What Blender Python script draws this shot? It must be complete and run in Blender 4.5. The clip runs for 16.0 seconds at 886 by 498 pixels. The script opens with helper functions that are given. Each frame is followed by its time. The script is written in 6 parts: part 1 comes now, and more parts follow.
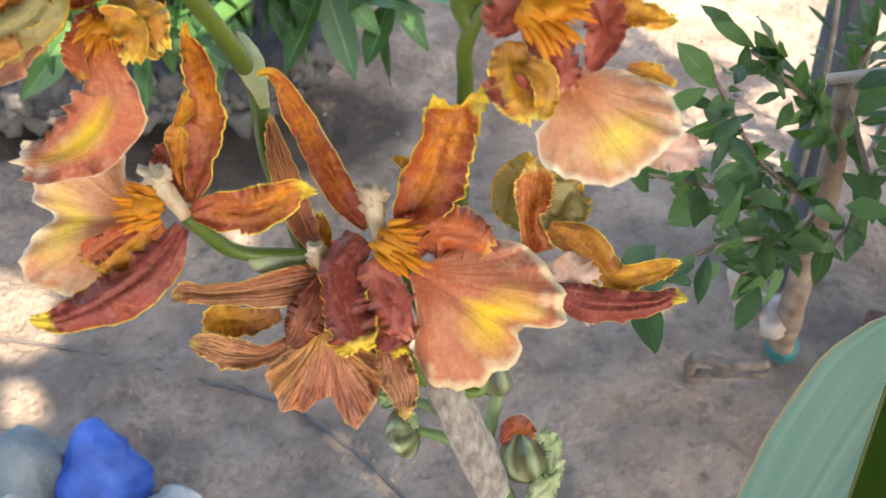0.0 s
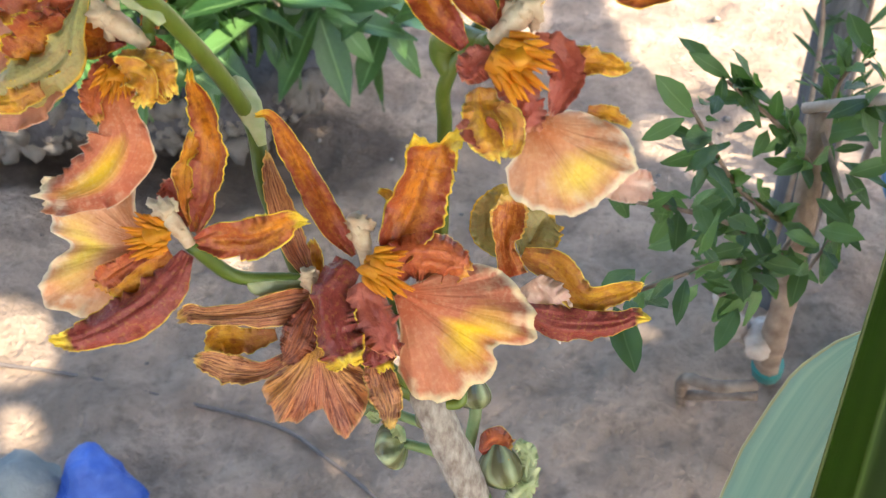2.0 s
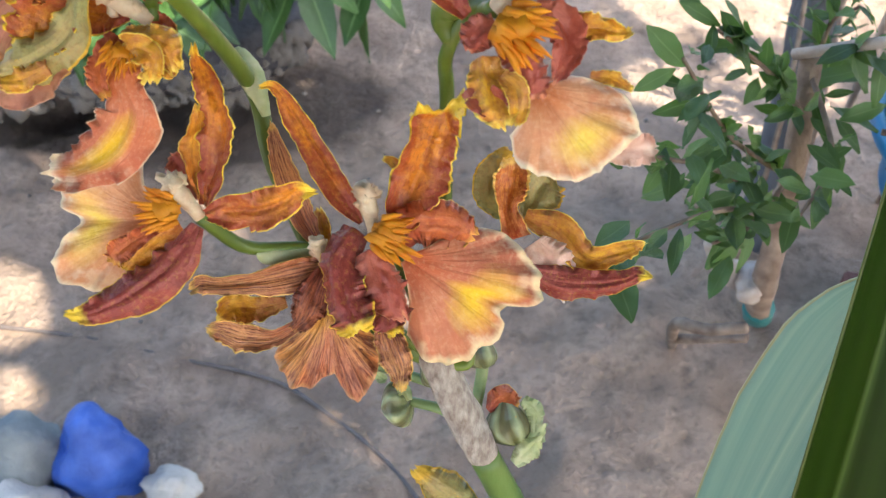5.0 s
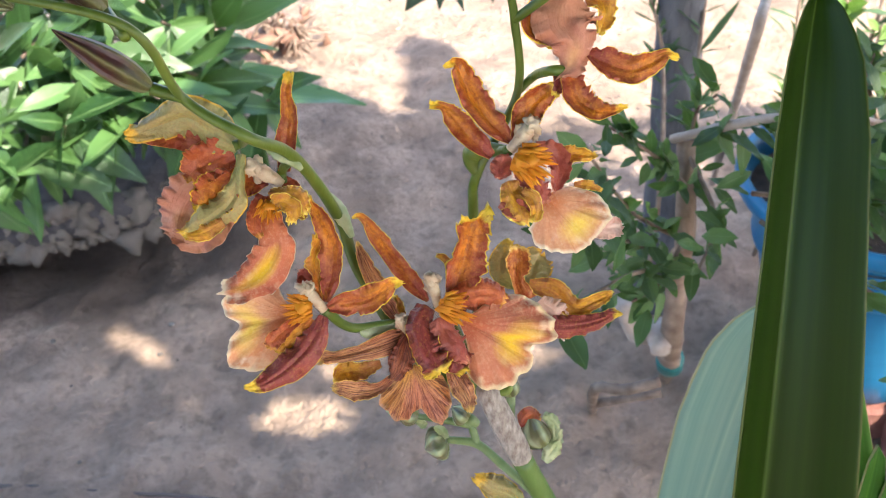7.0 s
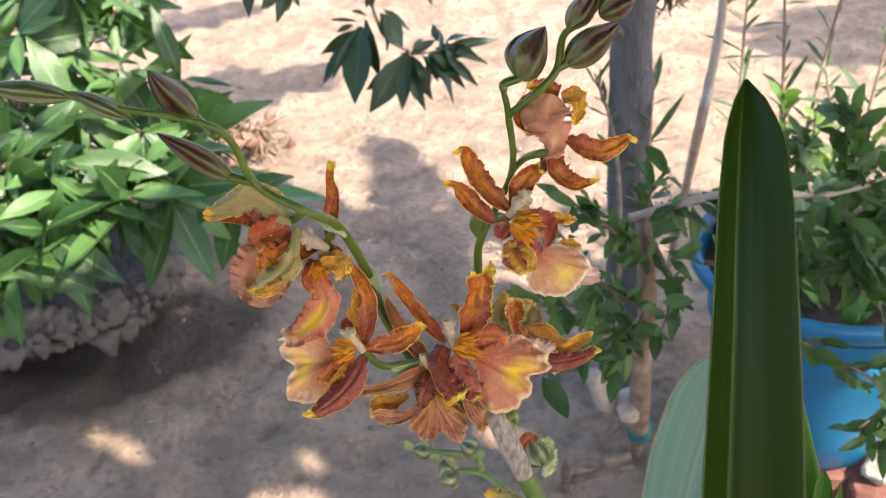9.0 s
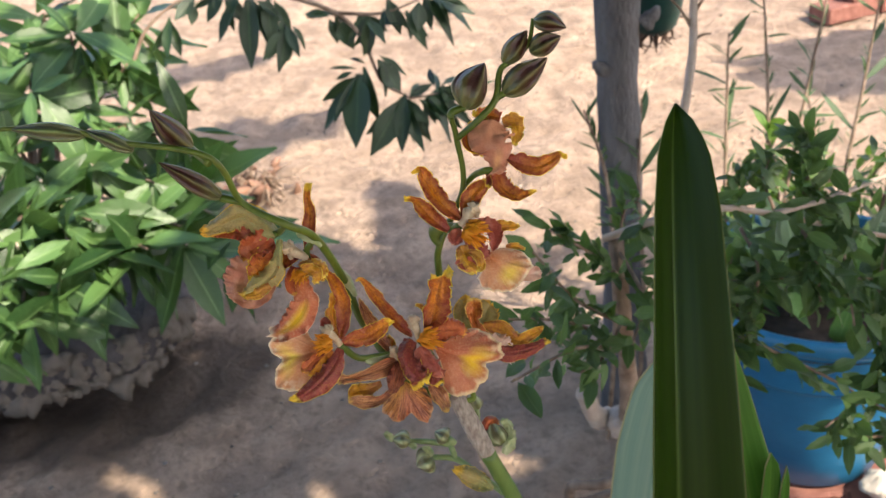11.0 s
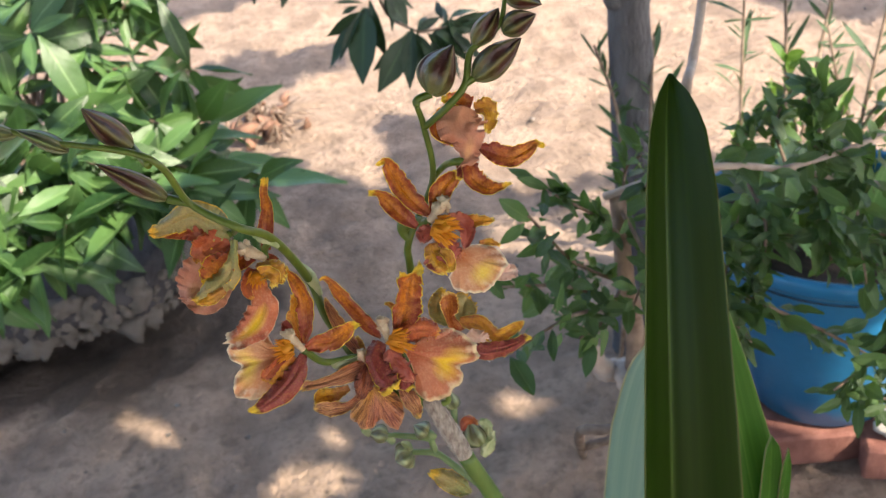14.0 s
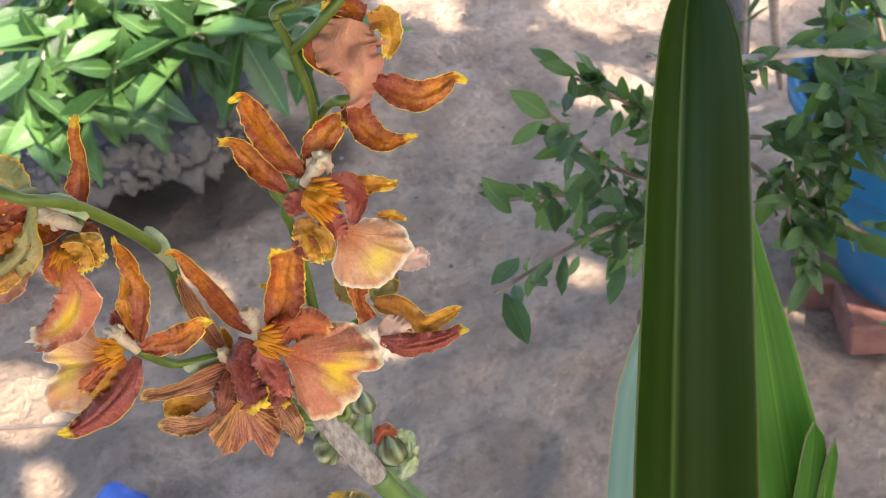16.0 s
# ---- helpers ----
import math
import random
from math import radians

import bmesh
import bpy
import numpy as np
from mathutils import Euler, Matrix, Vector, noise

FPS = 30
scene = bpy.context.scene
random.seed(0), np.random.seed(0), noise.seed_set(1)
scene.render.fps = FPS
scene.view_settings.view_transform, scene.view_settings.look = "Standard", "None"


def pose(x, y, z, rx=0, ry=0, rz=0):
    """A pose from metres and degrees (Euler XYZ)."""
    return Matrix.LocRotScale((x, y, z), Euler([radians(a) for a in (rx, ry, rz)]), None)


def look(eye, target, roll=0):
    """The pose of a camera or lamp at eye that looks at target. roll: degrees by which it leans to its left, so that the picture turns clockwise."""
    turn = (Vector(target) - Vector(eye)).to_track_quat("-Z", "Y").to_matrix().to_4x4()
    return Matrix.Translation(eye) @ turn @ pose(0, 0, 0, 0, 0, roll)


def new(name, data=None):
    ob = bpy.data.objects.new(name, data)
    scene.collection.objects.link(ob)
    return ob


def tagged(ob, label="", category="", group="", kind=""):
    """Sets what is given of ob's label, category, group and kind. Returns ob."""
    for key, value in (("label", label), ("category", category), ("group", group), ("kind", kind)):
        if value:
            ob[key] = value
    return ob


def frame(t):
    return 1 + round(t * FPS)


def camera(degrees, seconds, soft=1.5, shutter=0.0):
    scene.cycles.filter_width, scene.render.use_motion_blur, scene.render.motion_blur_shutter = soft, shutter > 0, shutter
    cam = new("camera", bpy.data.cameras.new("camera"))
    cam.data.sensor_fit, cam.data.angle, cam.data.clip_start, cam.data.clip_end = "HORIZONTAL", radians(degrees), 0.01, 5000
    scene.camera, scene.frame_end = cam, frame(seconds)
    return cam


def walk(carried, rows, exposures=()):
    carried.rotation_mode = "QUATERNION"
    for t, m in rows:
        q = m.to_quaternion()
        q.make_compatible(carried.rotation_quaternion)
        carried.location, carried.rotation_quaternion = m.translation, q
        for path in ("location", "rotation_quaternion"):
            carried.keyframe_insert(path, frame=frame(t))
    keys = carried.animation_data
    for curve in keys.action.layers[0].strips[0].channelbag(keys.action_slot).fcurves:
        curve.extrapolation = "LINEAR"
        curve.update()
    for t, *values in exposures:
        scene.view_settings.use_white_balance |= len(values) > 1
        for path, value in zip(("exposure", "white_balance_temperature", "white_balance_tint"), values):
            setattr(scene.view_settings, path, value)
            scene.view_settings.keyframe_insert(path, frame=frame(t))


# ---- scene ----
cam = camera(45.8, 16.0, 1.0)
cam.data.dof.use_dof, cam.data.dof.focus_distance, cam.data.dof.aperture_fstop = True, 0.235, 54.0
PATH = [
    (0, (0.07, 0.107, 0.988), (0.094, 1.643, -0.292), 0.9),
    (0.5, (0.069, 0.098, 0.995), (0.097, 1.643, -0.274), 1.0),
    (1, (0.07, 0.098, 0.997), (0.1, 1.653, -0.259), 1.0),
    (1.5, (0.072, 0.096, 0.998), (0.103, 1.659, -0.249), 0.9),
    (2, (0.072, 0.095, 0.998), (0.106, 1.66, -0.246), 0.9),
    (2.5, (0.072, 0.094, 0.999), (0.108, 1.651, -0.255), 0.7),
    (3, (0.071, 0.096, 0.996), (0.112, 1.635, -0.28), 0.8),
    (5.3, (0.069, 0.094, 1.005), (0.123, 1.596, -0.315), -0.1),
    (5.5, (0.076, 0.078, 1.011), (0.109, 1.613, -0.27), -0.6),
    (6, (0.067, 0.052, 1.029), (0.105, 1.661, -0.158), -2.9),
    (6.5, (0.033, 0.039, 1.04), (0.223, 1.644, -0.138), -3.3),
    (7, (0.03, 0.031, 1.05), (0.306, 1.629, -0.12), -2.7),
    (7.5, (0.025, 0.01, 1.056), (0.33, 1.633, -0.072), -3.0),
    (8, (0.011, -0.01, 1.066), (0.346, 1.639, -0.015), -3.0),
    (8.5, (0.009, -0.024, 1.071), (0.37, 1.642, 0.026), -3.1),
    (9, (0.004, -0.022, 1.075), (0.383, 1.657, 0.055), -3.2),
    (9.2, (0.006, -0.021, 1.077), (0.391, 1.66, 0.064), -3.2),
    (11.3, (0.008, -0.079, 1.091), (0.379, 1.645, 0.148), -5.5),
    (11.5, (0.008, -0.075, 1.092), (0.382, 1.647, 0.146), -5.3),
    (12, (0.009, -0.074, 1.092), (0.388, 1.646, 0.144), -5.6),
    (12.5, (0.009, -0.07, 1.105), (0.392, 1.642, 0.145), -5.6),
    (13, (0.005, -0.06, 1.104), (0.388, 1.641, 0.123), -5.8),
    (13.5, (0.018, -0.055, 1.105), (0.377, 1.629, 0.089), -6.2),
    (14, (0.033, -0.047, 1.095), (0.341, 1.618, 0.03), -6.9),
    (14.5, (0.048, -0.026, 1.084), (0.267, 1.616, -0.037), -8.0),
    (15, (0.071, -0.005, 1.08), (0.187, 1.604, -0.102), -8.7),
    (15.5, (0.104, 0.018, 1.066), (0.154, 1.59, -0.169), -9.6),
    (16, (0.102, 0.043, 1.062), (0.163, 1.568, -0.231), -10.0),
]
EXPOSURE = [(0, 2.44, 6200, 7), (3, 2.44, 6200, 7), (5.5, 2.42, 6000, 10), (6.5, 2.4, 5950, 12), (7.5, 2.28, 5950, 12), (9, 1.98, 6200, 12), (11.5, 1.6, 6450, 12), (12.5, 1.6, 6450, 12), (13.5, 1.65, 6400, 12), (14.5, 1.85, 6300, 12), (15.5, 2.12, 6250, 12), (16, 2.32, 6200, 12)]
walk(cam, [(t, look(eye, target, roll)) for t, eye, target, roll in PATH], EXPOSURE)

# ---- daylight ----
SUN_AZ, SUN_EL = radians(-52.0), radians(45.0)
TO_SUN = Vector((math.cos(SUN_EL) * math.cos(SUN_AZ), math.cos(SUN_EL) * math.sin(SUN_AZ), math.sin(SUN_EL)))
world = bpy.data.worlds.new("sky")
scene.world = world
world.use_nodes = True
sky = world.node_tree.nodes.new("ShaderNodeTexSky")
sky.sky_type, sky.sun_disc = "NISHITA", False
sky.sun_elevation, sky.sun_rotation = SUN_EL, radians(90.0) - SUN_AZ
sky.dust_density, sky.ozone_density = 2.5, 0.6
backing = world.node_tree.nodes["Background"]
backing.inputs[1].default_value = 0.15
world.node_tree.links.new(sky.outputs[0], backing.inputs[0])
sun = new("sun", bpy.data.lights.new("sun", "SUN"))
sun.data.energy, sun.data.angle, sun.data.color = 4.0, radians(0.6), (1.0, 0.88, 0.7)
sun.matrix_world = look(TO_SUN * 20, (0, 0, 0))


# ---- node materials ----
class Nodes:
    """A short way to write node trees."""

    def __init__(self, name, rough=0.6, metal=0.0, spec=0.5):
        self.mat = bpy.data.materials.new(name)
        self.mat.use_nodes = True
        self.tree = self.mat.node_tree
        self.bsdf = self.tree.nodes["Principled BSDF"]
        self.bsdf.inputs["Roughness"].default_value = rough
        self.bsdf.inputs["Metallic"].default_value = metal
        self.bsdf.inputs["Specular IOR Level"].default_value = spec
        self.coord = self.add("ShaderNodeTexCoord")

    def add(self, kind, **values):
        node = self.tree.nodes.new(kind)
        for key, value in values.items():
            setattr(node, key, value)
        return node

    def put(self, socket, value):
        if isinstance(value, bpy.types.NodeSocket):
            self.tree.links.new(value, socket)
        else:
            socket.default_value = value

    def noise(self, scale, detail=3.0, rough=0.55, where=None, stretch=None):
        node = self.add("ShaderNodeTexNoise")
        node.inputs["Scale"].default_value, node.inputs["Detail"].default_value = scale, detail
        node.inputs["Roughness"].default_value = rough
        place = where or self.coord.outputs["Object"]
        if stretch:
            mapped = self.add("ShaderNodeMapping")
            mapped.inputs["Scale"].default_value = stretch
            self.put(mapped.inputs[0], place)
            place = mapped.outputs[0]
        self.put(node.inputs["Vector"], place)
        return node.outputs["Fac"]

    def math(self, op, a, b=0.0, c=0.0):
        node = self.add("ShaderNodeMath", operation=op)
        for socket, value in zip(node.inputs, (a, b, c)):
            self.put(socket, value)
        return node.outputs[0]

    def ramp(self, fac, *stops):
        node = self.add("ShaderNodeValToRGB")
        while len(node.color_ramp.elements) < len(stops):
            node.color_ramp.elements.new(0.5)
        for element, (at, colour) in zip(node.color_ramp.elements, stops):
            element.position = at
            element.color = (*colour, 1) if isinstance(colour, tuple) else (colour, colour, colour, 1)
        self.put(node.inputs[0], fac)
        return node.outputs[0]

    def mix(self, fac, a, b, blend="MIX"):
        node = self.add("ShaderNodeMix", data_type="RGBA", blend_type=blend)
        for socket, value in ((node.inputs[0], fac), (node.inputs[6], a), (node.inputs[7], b)):
            self.put(socket, (*value, 1) if isinstance(value, tuple) and len(value) == 3 else value)
        return node.outputs[2]

    def colour(self, value):
        self.put(self.bsdf.inputs["Base Color"], (*value, 1) if isinstance(value, tuple) else value)

    def bump(self, height, strength=0.5, distance=0.01):
        node = self.add("ShaderNodeBump")
        node.inputs["Strength"].default_value, node.inputs["Distance"].default_value = strength, distance
        self.put(node.inputs["Height"], height)
        self.put(self.bsdf.inputs["Normal"], node.outputs[0])
        self.normal = node.outputs[0]

    def thin(self, share, tint):
        """Lets light through, as leaves and petals do."""
        glow = self.add("ShaderNodeBsdfTranslucent")
        self.put(glow.inputs[0], (*tint, 1) if isinstance(tint, tuple) else tint)
        both = self.add("ShaderNodeMixShader")
        self.put(both.inputs[0], share)
        self.put(both.inputs[1], self.bsdf.outputs[0])
        self.put(both.inputs[2], glow.outputs[0])
        self.put(self.tree.nodes["Material Output"].inputs[0], both.outputs[0])

    def random(self):
        return self.add("ShaderNodeObjectInfo").outputs["Random"]

    def uv(self):
        split = self.add("ShaderNodeSeparateXYZ")
        self.put(split.inputs[0], self.coord.outputs["UV"])
        return split.outputs[0], split.outputs[1]


def petal_material(name, inner, body, rim, vein, vein_share=0.35, flush=0.5, rim_from=0.93, tip_rim=0.93, mottle=0.5, clear=0.32, veins=12.0):
    """inner: colour at the base; body: of the blade; flush: how far the sides turn to the base's colour; rim: thin edge and tip."""
    n = Nodes(name, 0.34, spec=0.42)
    across, along = n.uv()
    side = n.math("ABSOLUTE", n.math("MULTIPLY_ADD", across, 2.0, -1.0))
    blot = n.noise(260, 4)
    broad = n.noise(110, 2)
    drift = n.math("MULTIPLY_ADD", broad, 0.9, -0.45)
    colour = n.mix(n.ramp(n.math("ADD", along, drift), (0.02, 0.0), (0.5, 1.0)), inner, body)
    colour = n.mix(n.math("MULTIPLY", n.ramp(n.math("ADD", side, drift), (0.35, 0.0), (0.8, 1.0)), flush), colour, inner)
    wave = n.noise(1.0, 2, 0.5, n.coord.outputs["UV"], (veins, 1.3, 1))
    thread = n.noise(1.0, 2, 0.5, n.coord.outputs["UV"], (veins * 2.3, 2.6, 1))
    fleck = n.noise(1.0, 3, 0.6, n.coord.outputs["UV"], (veins * 2.4, 15.0, 1))
    colour = n.mix(n.math("MULTIPLY", n.ramp(fleck, (0.56, 0.0), (0.68, 1.0)), mottle * 0.6), colour, vein)
    colour = n.mix(n.math("MULTIPLY", n.ramp(blot, (0.48, 0.0), (0.66, 1.0)), mottle), colour, vein)
    pits = n.noise(620, 3)
    colour = n.mix(n.math("MULTIPLY", n.ramp(pits, (0.52, 0.0), (0.62, 1.0)), mottle * 0.7), colour, vein)
    lines = n.math("MAXIMUM", n.ramp(n.math("ABSOLUTE", n.math("SUBTRACT", wave, 0.5)), (0.0, 1.0), (0.045, 0.0)),
                   n.math("MULTIPLY", n.ramp(n.math("ABSOLUTE", n.math("SUBTRACT", thread, 0.5)), (0.0, 1.0), (0.04, 0.0)), 0.6))
    colour = n.mix(n.math("MULTIPLY", lines, vein_share), colour, vein)
    wander = n.math("MULTIPLY_ADD", n.noise(420, 3), 0.3, -0.15)
    reach = n.math("ADD", side, n.math("MULTIPLY_ADD", along, 0.12, -0.08))
    edge = n.math("MAXIMUM", n.ramp(n.math("ADD", reach, n.math("MULTIPLY", wander, 0.35)), (rim_from, 0.0), (min(0.999, rim_from + 0.05), 1.0)),
                  n.ramp(n.math("ADD", along, wander), (tip_rim - 0.05, 0.0), (min(0.999, tip_rim + 0.05), 1.0)))
    colour = n.mix(edge, colour, rim)
    colour = n.mix(n.math("MULTIPLY", n.random(), 0.35), colour, n.mix(1.0, colour, (0.8, 0.68, 0.64), "MULTIPLY"))
    cells = n.noise(1300, 2, 0.6)
    colour = n.mix(n.ramp(cells, (0.5, 0.0), (0.66, 0.3)), colour, n.mix(1.0, colour, (0.62, 0.45, 0.4), "MULTIPLY"))
    colour = n.mix(n.ramp(cells, (0.34, 0.1), (0.46, 0.0)), colour, rim)
    n.colour(colour)
    n.bump(n.math("ADD", n.math("MULTIPLY_ADD", cells, 0.3, n.math("MULTIPLY", pits, 0.4)), n.math("ADD", n.math("MULTIPLY", wave, 0.1 + vein_share), n.math("ADD", n.math("MULTIPLY", blot, 0.5), broad))), 0.9, 0.0009)
    n.thin(clear, colour)
    return n.mat


def lip_material(name, blade, heart, rim, dark, throat=(0.5, 0.13, 0.03)):
    n = Nodes(name, 0.5, spec=0.3)
    across, along = n.uv()
    side = n.math("ABSOLUTE", n.math("MULTIPLY_ADD", across, 2.0, -1.0))
    broad, fine = n.noise(110, 3), n.noise(420, 3)
    colour = n.mix(n.ramp(broad, (0.35, 0.0), (0.7, 1.0)), blade, dark)
    fan = n.noise(1.0, 3, 0.6, n.coord.outputs["UV"], (30.0, 1.2, 1))
    thread = n.noise(1.0, 2, 0.5, n.coord.outputs["UV"], (34.0, 1.6, 1))
    colour = n.mix(n.math("MULTIPLY", n.ramp(fan, (0.45, 0.0), (0.7, 1.0)), 0.14), colour, dark)
    colour = n.mix(n.math("MULTIPLY", n.ramp(n.math("ABSOLUTE", n.math("SUBTRACT", thread, 0.5)), (0.0, 1.0), (0.05, 0.0)), n.ramp(along, (0.35, 0.03), (0.8, 0.15))), colour, dark)
    pale = n.math("MULTIPLY", n.ramp(along, (0.6, 0.0), (0.9, 1.0)), n.ramp(n.noise(240, 3), (0.5, 0.0), (0.62, 1.0)))
    colour = n.mix(n.math("MULTIPLY", pale, 0.6), colour, rim)
    colour = n.mix(n.ramp(along, (0.18, 0.8), (0.42, 0.0)), colour, throat)
    far = n.math("SQRT", n.math("ADD", n.math("POWER", n.math("MULTIPLY", side, 1.8), 2.0), n.math("POWER", n.math("MULTIPLY", n.math("SUBTRACT", along, 0.68), 3.3), 2.0)))
    far = n.math("ADD", far, n.math("MULTIPLY_ADD", fan, 0.4, -0.2))
    colour = n.mix(n.ramp(far, (0.18, 0.95), (0.45, 0.55), (0.9, 0.0)), colour, heart)
    wander = n.math("MULTIPLY_ADD", n.noise(170, 3), 0.16, -0.08)
    edge = n.math("MAXIMUM", n.ramp(n.math("ADD", side, wander), (0.95, 0.0), (0.999, 1.0)), n.ramp(n.math("ADD", along, wander), (0.93, 0.0), (0.985, 1.0)))
    colour = n.mix(n.math("MULTIPLY", edge, 0.9), colour, rim)
    cells = n.noise(1300, 2, 0.6)
    colour = n.mix(n.ramp(cells, (0.48, 0.0), (0.68, 0.25)), colour, n.mix(1.0, colour, (0.8, 0.6, 0.5), "MULTIPLY"))
    colour = n.mix(n.ramp(cells, (0.34, 0.12), (0.47, 0.0)), colour, rim)
    n.colour(colour)
    n.bump(n.math("ADD", n.math("MULTIPLY", thread, 0.5), n.math("ADD", n.math("MULTIPLY", broad, 1.5), n.math("MULTIPLY", fine, 0.6))), 0.8, 0.0009)
    n.thin(0.3, colour)
    return n.mat


def plain_material(name, a, b, scale, rough=0.6, bump=0.4, distance=0.003, stretch=None, clear=0.0, spec=0.4, fine=None):
    n = Nodes(name, rough, spec=spec)
    coarse = n.noise(scale, 4, stretch=stretch)
    grain = n.noise(fine or scale * 7, 4, stretch=stretch)
    colour = n.mix(n.ramp(coarse, (0.32, 0.0), (0.68, 1.0)), a, b)
    colour = n.mix(n.math("MULTIPLY", grain, 0.35), colour, n.mix(1.0, colour, (0.55, 0.5, 0.48), "MULTIPLY"))
    colour = n.mix(n.math("MULTIPLY", n.random(), 0.3), colour, n.mix(1.0, colour, (0.72, 0.72, 0.7), "MULTIPLY"))
    n.colour(colour)
    n.bump(n.math("ADD", coarse, grain), bump, distance)
    if clear:
        n.thin(clear, colour)
    return n.mat


def leaf_material(name, dark, light, vein, rough=0.4, clear=0.3, glow=(0.1, 0.2, 0.015), scale=30.0):
    n = Nodes(name, rough, spec=0.45)
    across, along = n.uv()
    side = n.math("ABSOLUTE", n.math("MULTIPLY_ADD", across, 2.0, -1.0))
    colour = n.mix(n.random(), dark, light)
    colour = n.mix(n.math("MULTIPLY", n.ramp(n.noise(scale, 3), (0.4, 0.0), (0.7, 1.0)), 0.5), colour, n.mix(0.5, colour, light))
    ribs = n.math("SINE", n.math("ADD", n.math("MULTIPLY", along, 60.0), n.math("MULTIPLY", side, -14.0)))
    colour = n.mix(n.ramp(side, (0.0, 0.75), (0.1, 0.0)), colour, vein)
    n.colour(colour)
    n.bump(n.math("ADD", n.math("MULTIPLY", ribs, 0.12), n.noise(scale * 3, 2)), 0.25, 0.002)
    n.thin(clear, n.mix(0.5, colour, glow))
    return n.mat


RUST = petal_material("rust_petal", (0.4, 0.08, 0.045), (0.74, 0.27, 0.016), (0.95, 0.68, 0.05), (0.27, 0.034, 0.012), 0.08, 0.8, rim_from=0.885, tip_rim=0.86, mottle=0.6, clear=0.22, veins=8.0)
RUST_RED = petal_material("rust_red_petal", (0.42, 0.08, 0.035), (0.62, 0.17, 0.045), (0.85, 0.45, 0.08), (0.3, 0.045, 0.025), 0.2, 0.5, mottle=0.4, clear=0.22, veins=8.0)
AMBER = petal_material("amber_petal", (0.62, 0.2, 0.04), (0.86, 0.42, 0.03), (0.93, 0.66, 0.08), (0.45, 0.1, 0.02), 0.25, 0.4, mottle=0.5, clear=0.22, veins=7.0)
ROSE = petal_material("rose_petal", (0.52, 0.16, 0.095), (0.42, 0.09, 0.055), (0.72, 0.3, 0.16), (0.34, 0.07, 0.05), 0.15, 0.4, rim_from=0.96, tip_rim=0.97, mottle=0.25, clear=0.2, veins=8.0)
WINE = petal_material("wine_petal", (0.38, 0.095, 0.07), (0.33, 0.06, 0.045), (0.92, 0.68, 0.06), (0.2, 0.028, 0.025), 0.25, 0.5, rim_from=0.91, tip_rim=0.84, mottle=0.55, clear=0.2, veins=8.0)
GOLD = petal_material("gold_petal", (0.5, 0.22, 0.04), (0.8, 0.44, 0.025), (0.94, 0.74, 0.12), (0.44, 0.12, 0.05), 0.3, 0.35, rim_from=0.86, mottle=0.5, clear=0.22, veins=6.0)
SPOON = petal_material("orange_spoon_petal", (0.66, 0.27, 0.09), (0.74, 0.28, 0.05), (0.95, 0.66, 0.16), (0.42, 0.07, 0.02), 0.5, 0.2, rim_from=0.82, tip_rim=0.9, mottle=0.8, clear=0.22, veins=8.0)
FADED = petal_material("faded_petal", (0.5, 0.17, 0.075), (0.68, 0.33, 0.14), (0.86, 0.56, 0.14), (0.13, 0.026, 0.018), 0.95, 0.3, rim_from=0.86, tip_rim=0.9, mottle=0.1, clear=0.2, veins=9.0)
FADED_DARK = petal_material("dark_faded_petal", (0.3, 0.06, 0.035), (0.42, 0.13, 0.05), (0.6, 0.28, 0.1), (0.1, 0.02, 0.015), 0.9, 0.3, rim_from=0.97, tip_rim=0.98, mottle=0.2, clear=0.2, veins=9.0)
GREENBACK = petal_material("green_backed_petal", (0.36, 0.4, 0.14), (0.44, 0.38, 0.14), (0.84, 0.55, 0.06), (0.54, 0.3, 0.12), 0.25, 0.2, rim_from=0.86, tip_rim=0.85, mottle=0.2)
LIP = lip_material("lip", (0.74, 0.31, 0.16), (0.98, 0.7, 0.04), (0.95, 0.78, 0.46), (0.56, 0.17, 0.09), (0.58, 0.14, 0.05))
LIP_LONG = lip_material("long_lip", (0.68, 0.26, 0.13), (0.97, 0.68, 0.03), (0.95, 0.82, 0.56), (0.5, 0.12, 0.06), (0.6, 0.18, 0.04))
LIP_PALE = lip_material("pale_lip", (0.84, 0.48, 0.25), (0.97, 0.76, 0.14), (0.96, 0.85, 0.6), (0.66, 0.28, 0.13), (0.62, 0.2, 0.06))
LIP_BLUSH = lip_material("blush_lip", (0.9, 0.68, 0.55), (0.92, 0.74, 0.6), (0.95, 0.85, 0.75), (0.82, 0.52, 0.4), (0.85, 0.6, 0.45))
LIP_PINK = lip_material("pink_lip", (0.7, 0.35, 0.22), (0.74, 0.42, 0.2), (0.76, 0.44, 0.3), (0.6, 0.24, 0.14), (0.66, 0.32, 0.17))
LIP_FADED = petal_material("faded_lip", (0.94, 0.54, 0.06), (0.7, 0.28, 0.14), (0.74, 0.4, 0.18), (0.2, 0.04, 0.025), 0.9, 0.4, rim_from=0.98, tip_rim=0.985, mottle=0.1, clear=0.2, veins=24.0)
CALLUS = plain_material("callus", (0.93, 0.44, 0.015), (0.8, 0.28, 0.01), 300, 0.45, 0.3, 0.0004, clear=0.4)
COLUMN = plain_material("column", (0.78, 0.66, 0.44), (0.62, 0.42, 0.26), 350, 0.45, 0.3, 0.0004, clear=0.2)
STEM = plain_material("stem", (0.07, 0.115, 0.01), (0.14, 0.195, 0.026), 120, 0.36, 0.25, 0.0005, (1, 1, 0.3), 0.08)
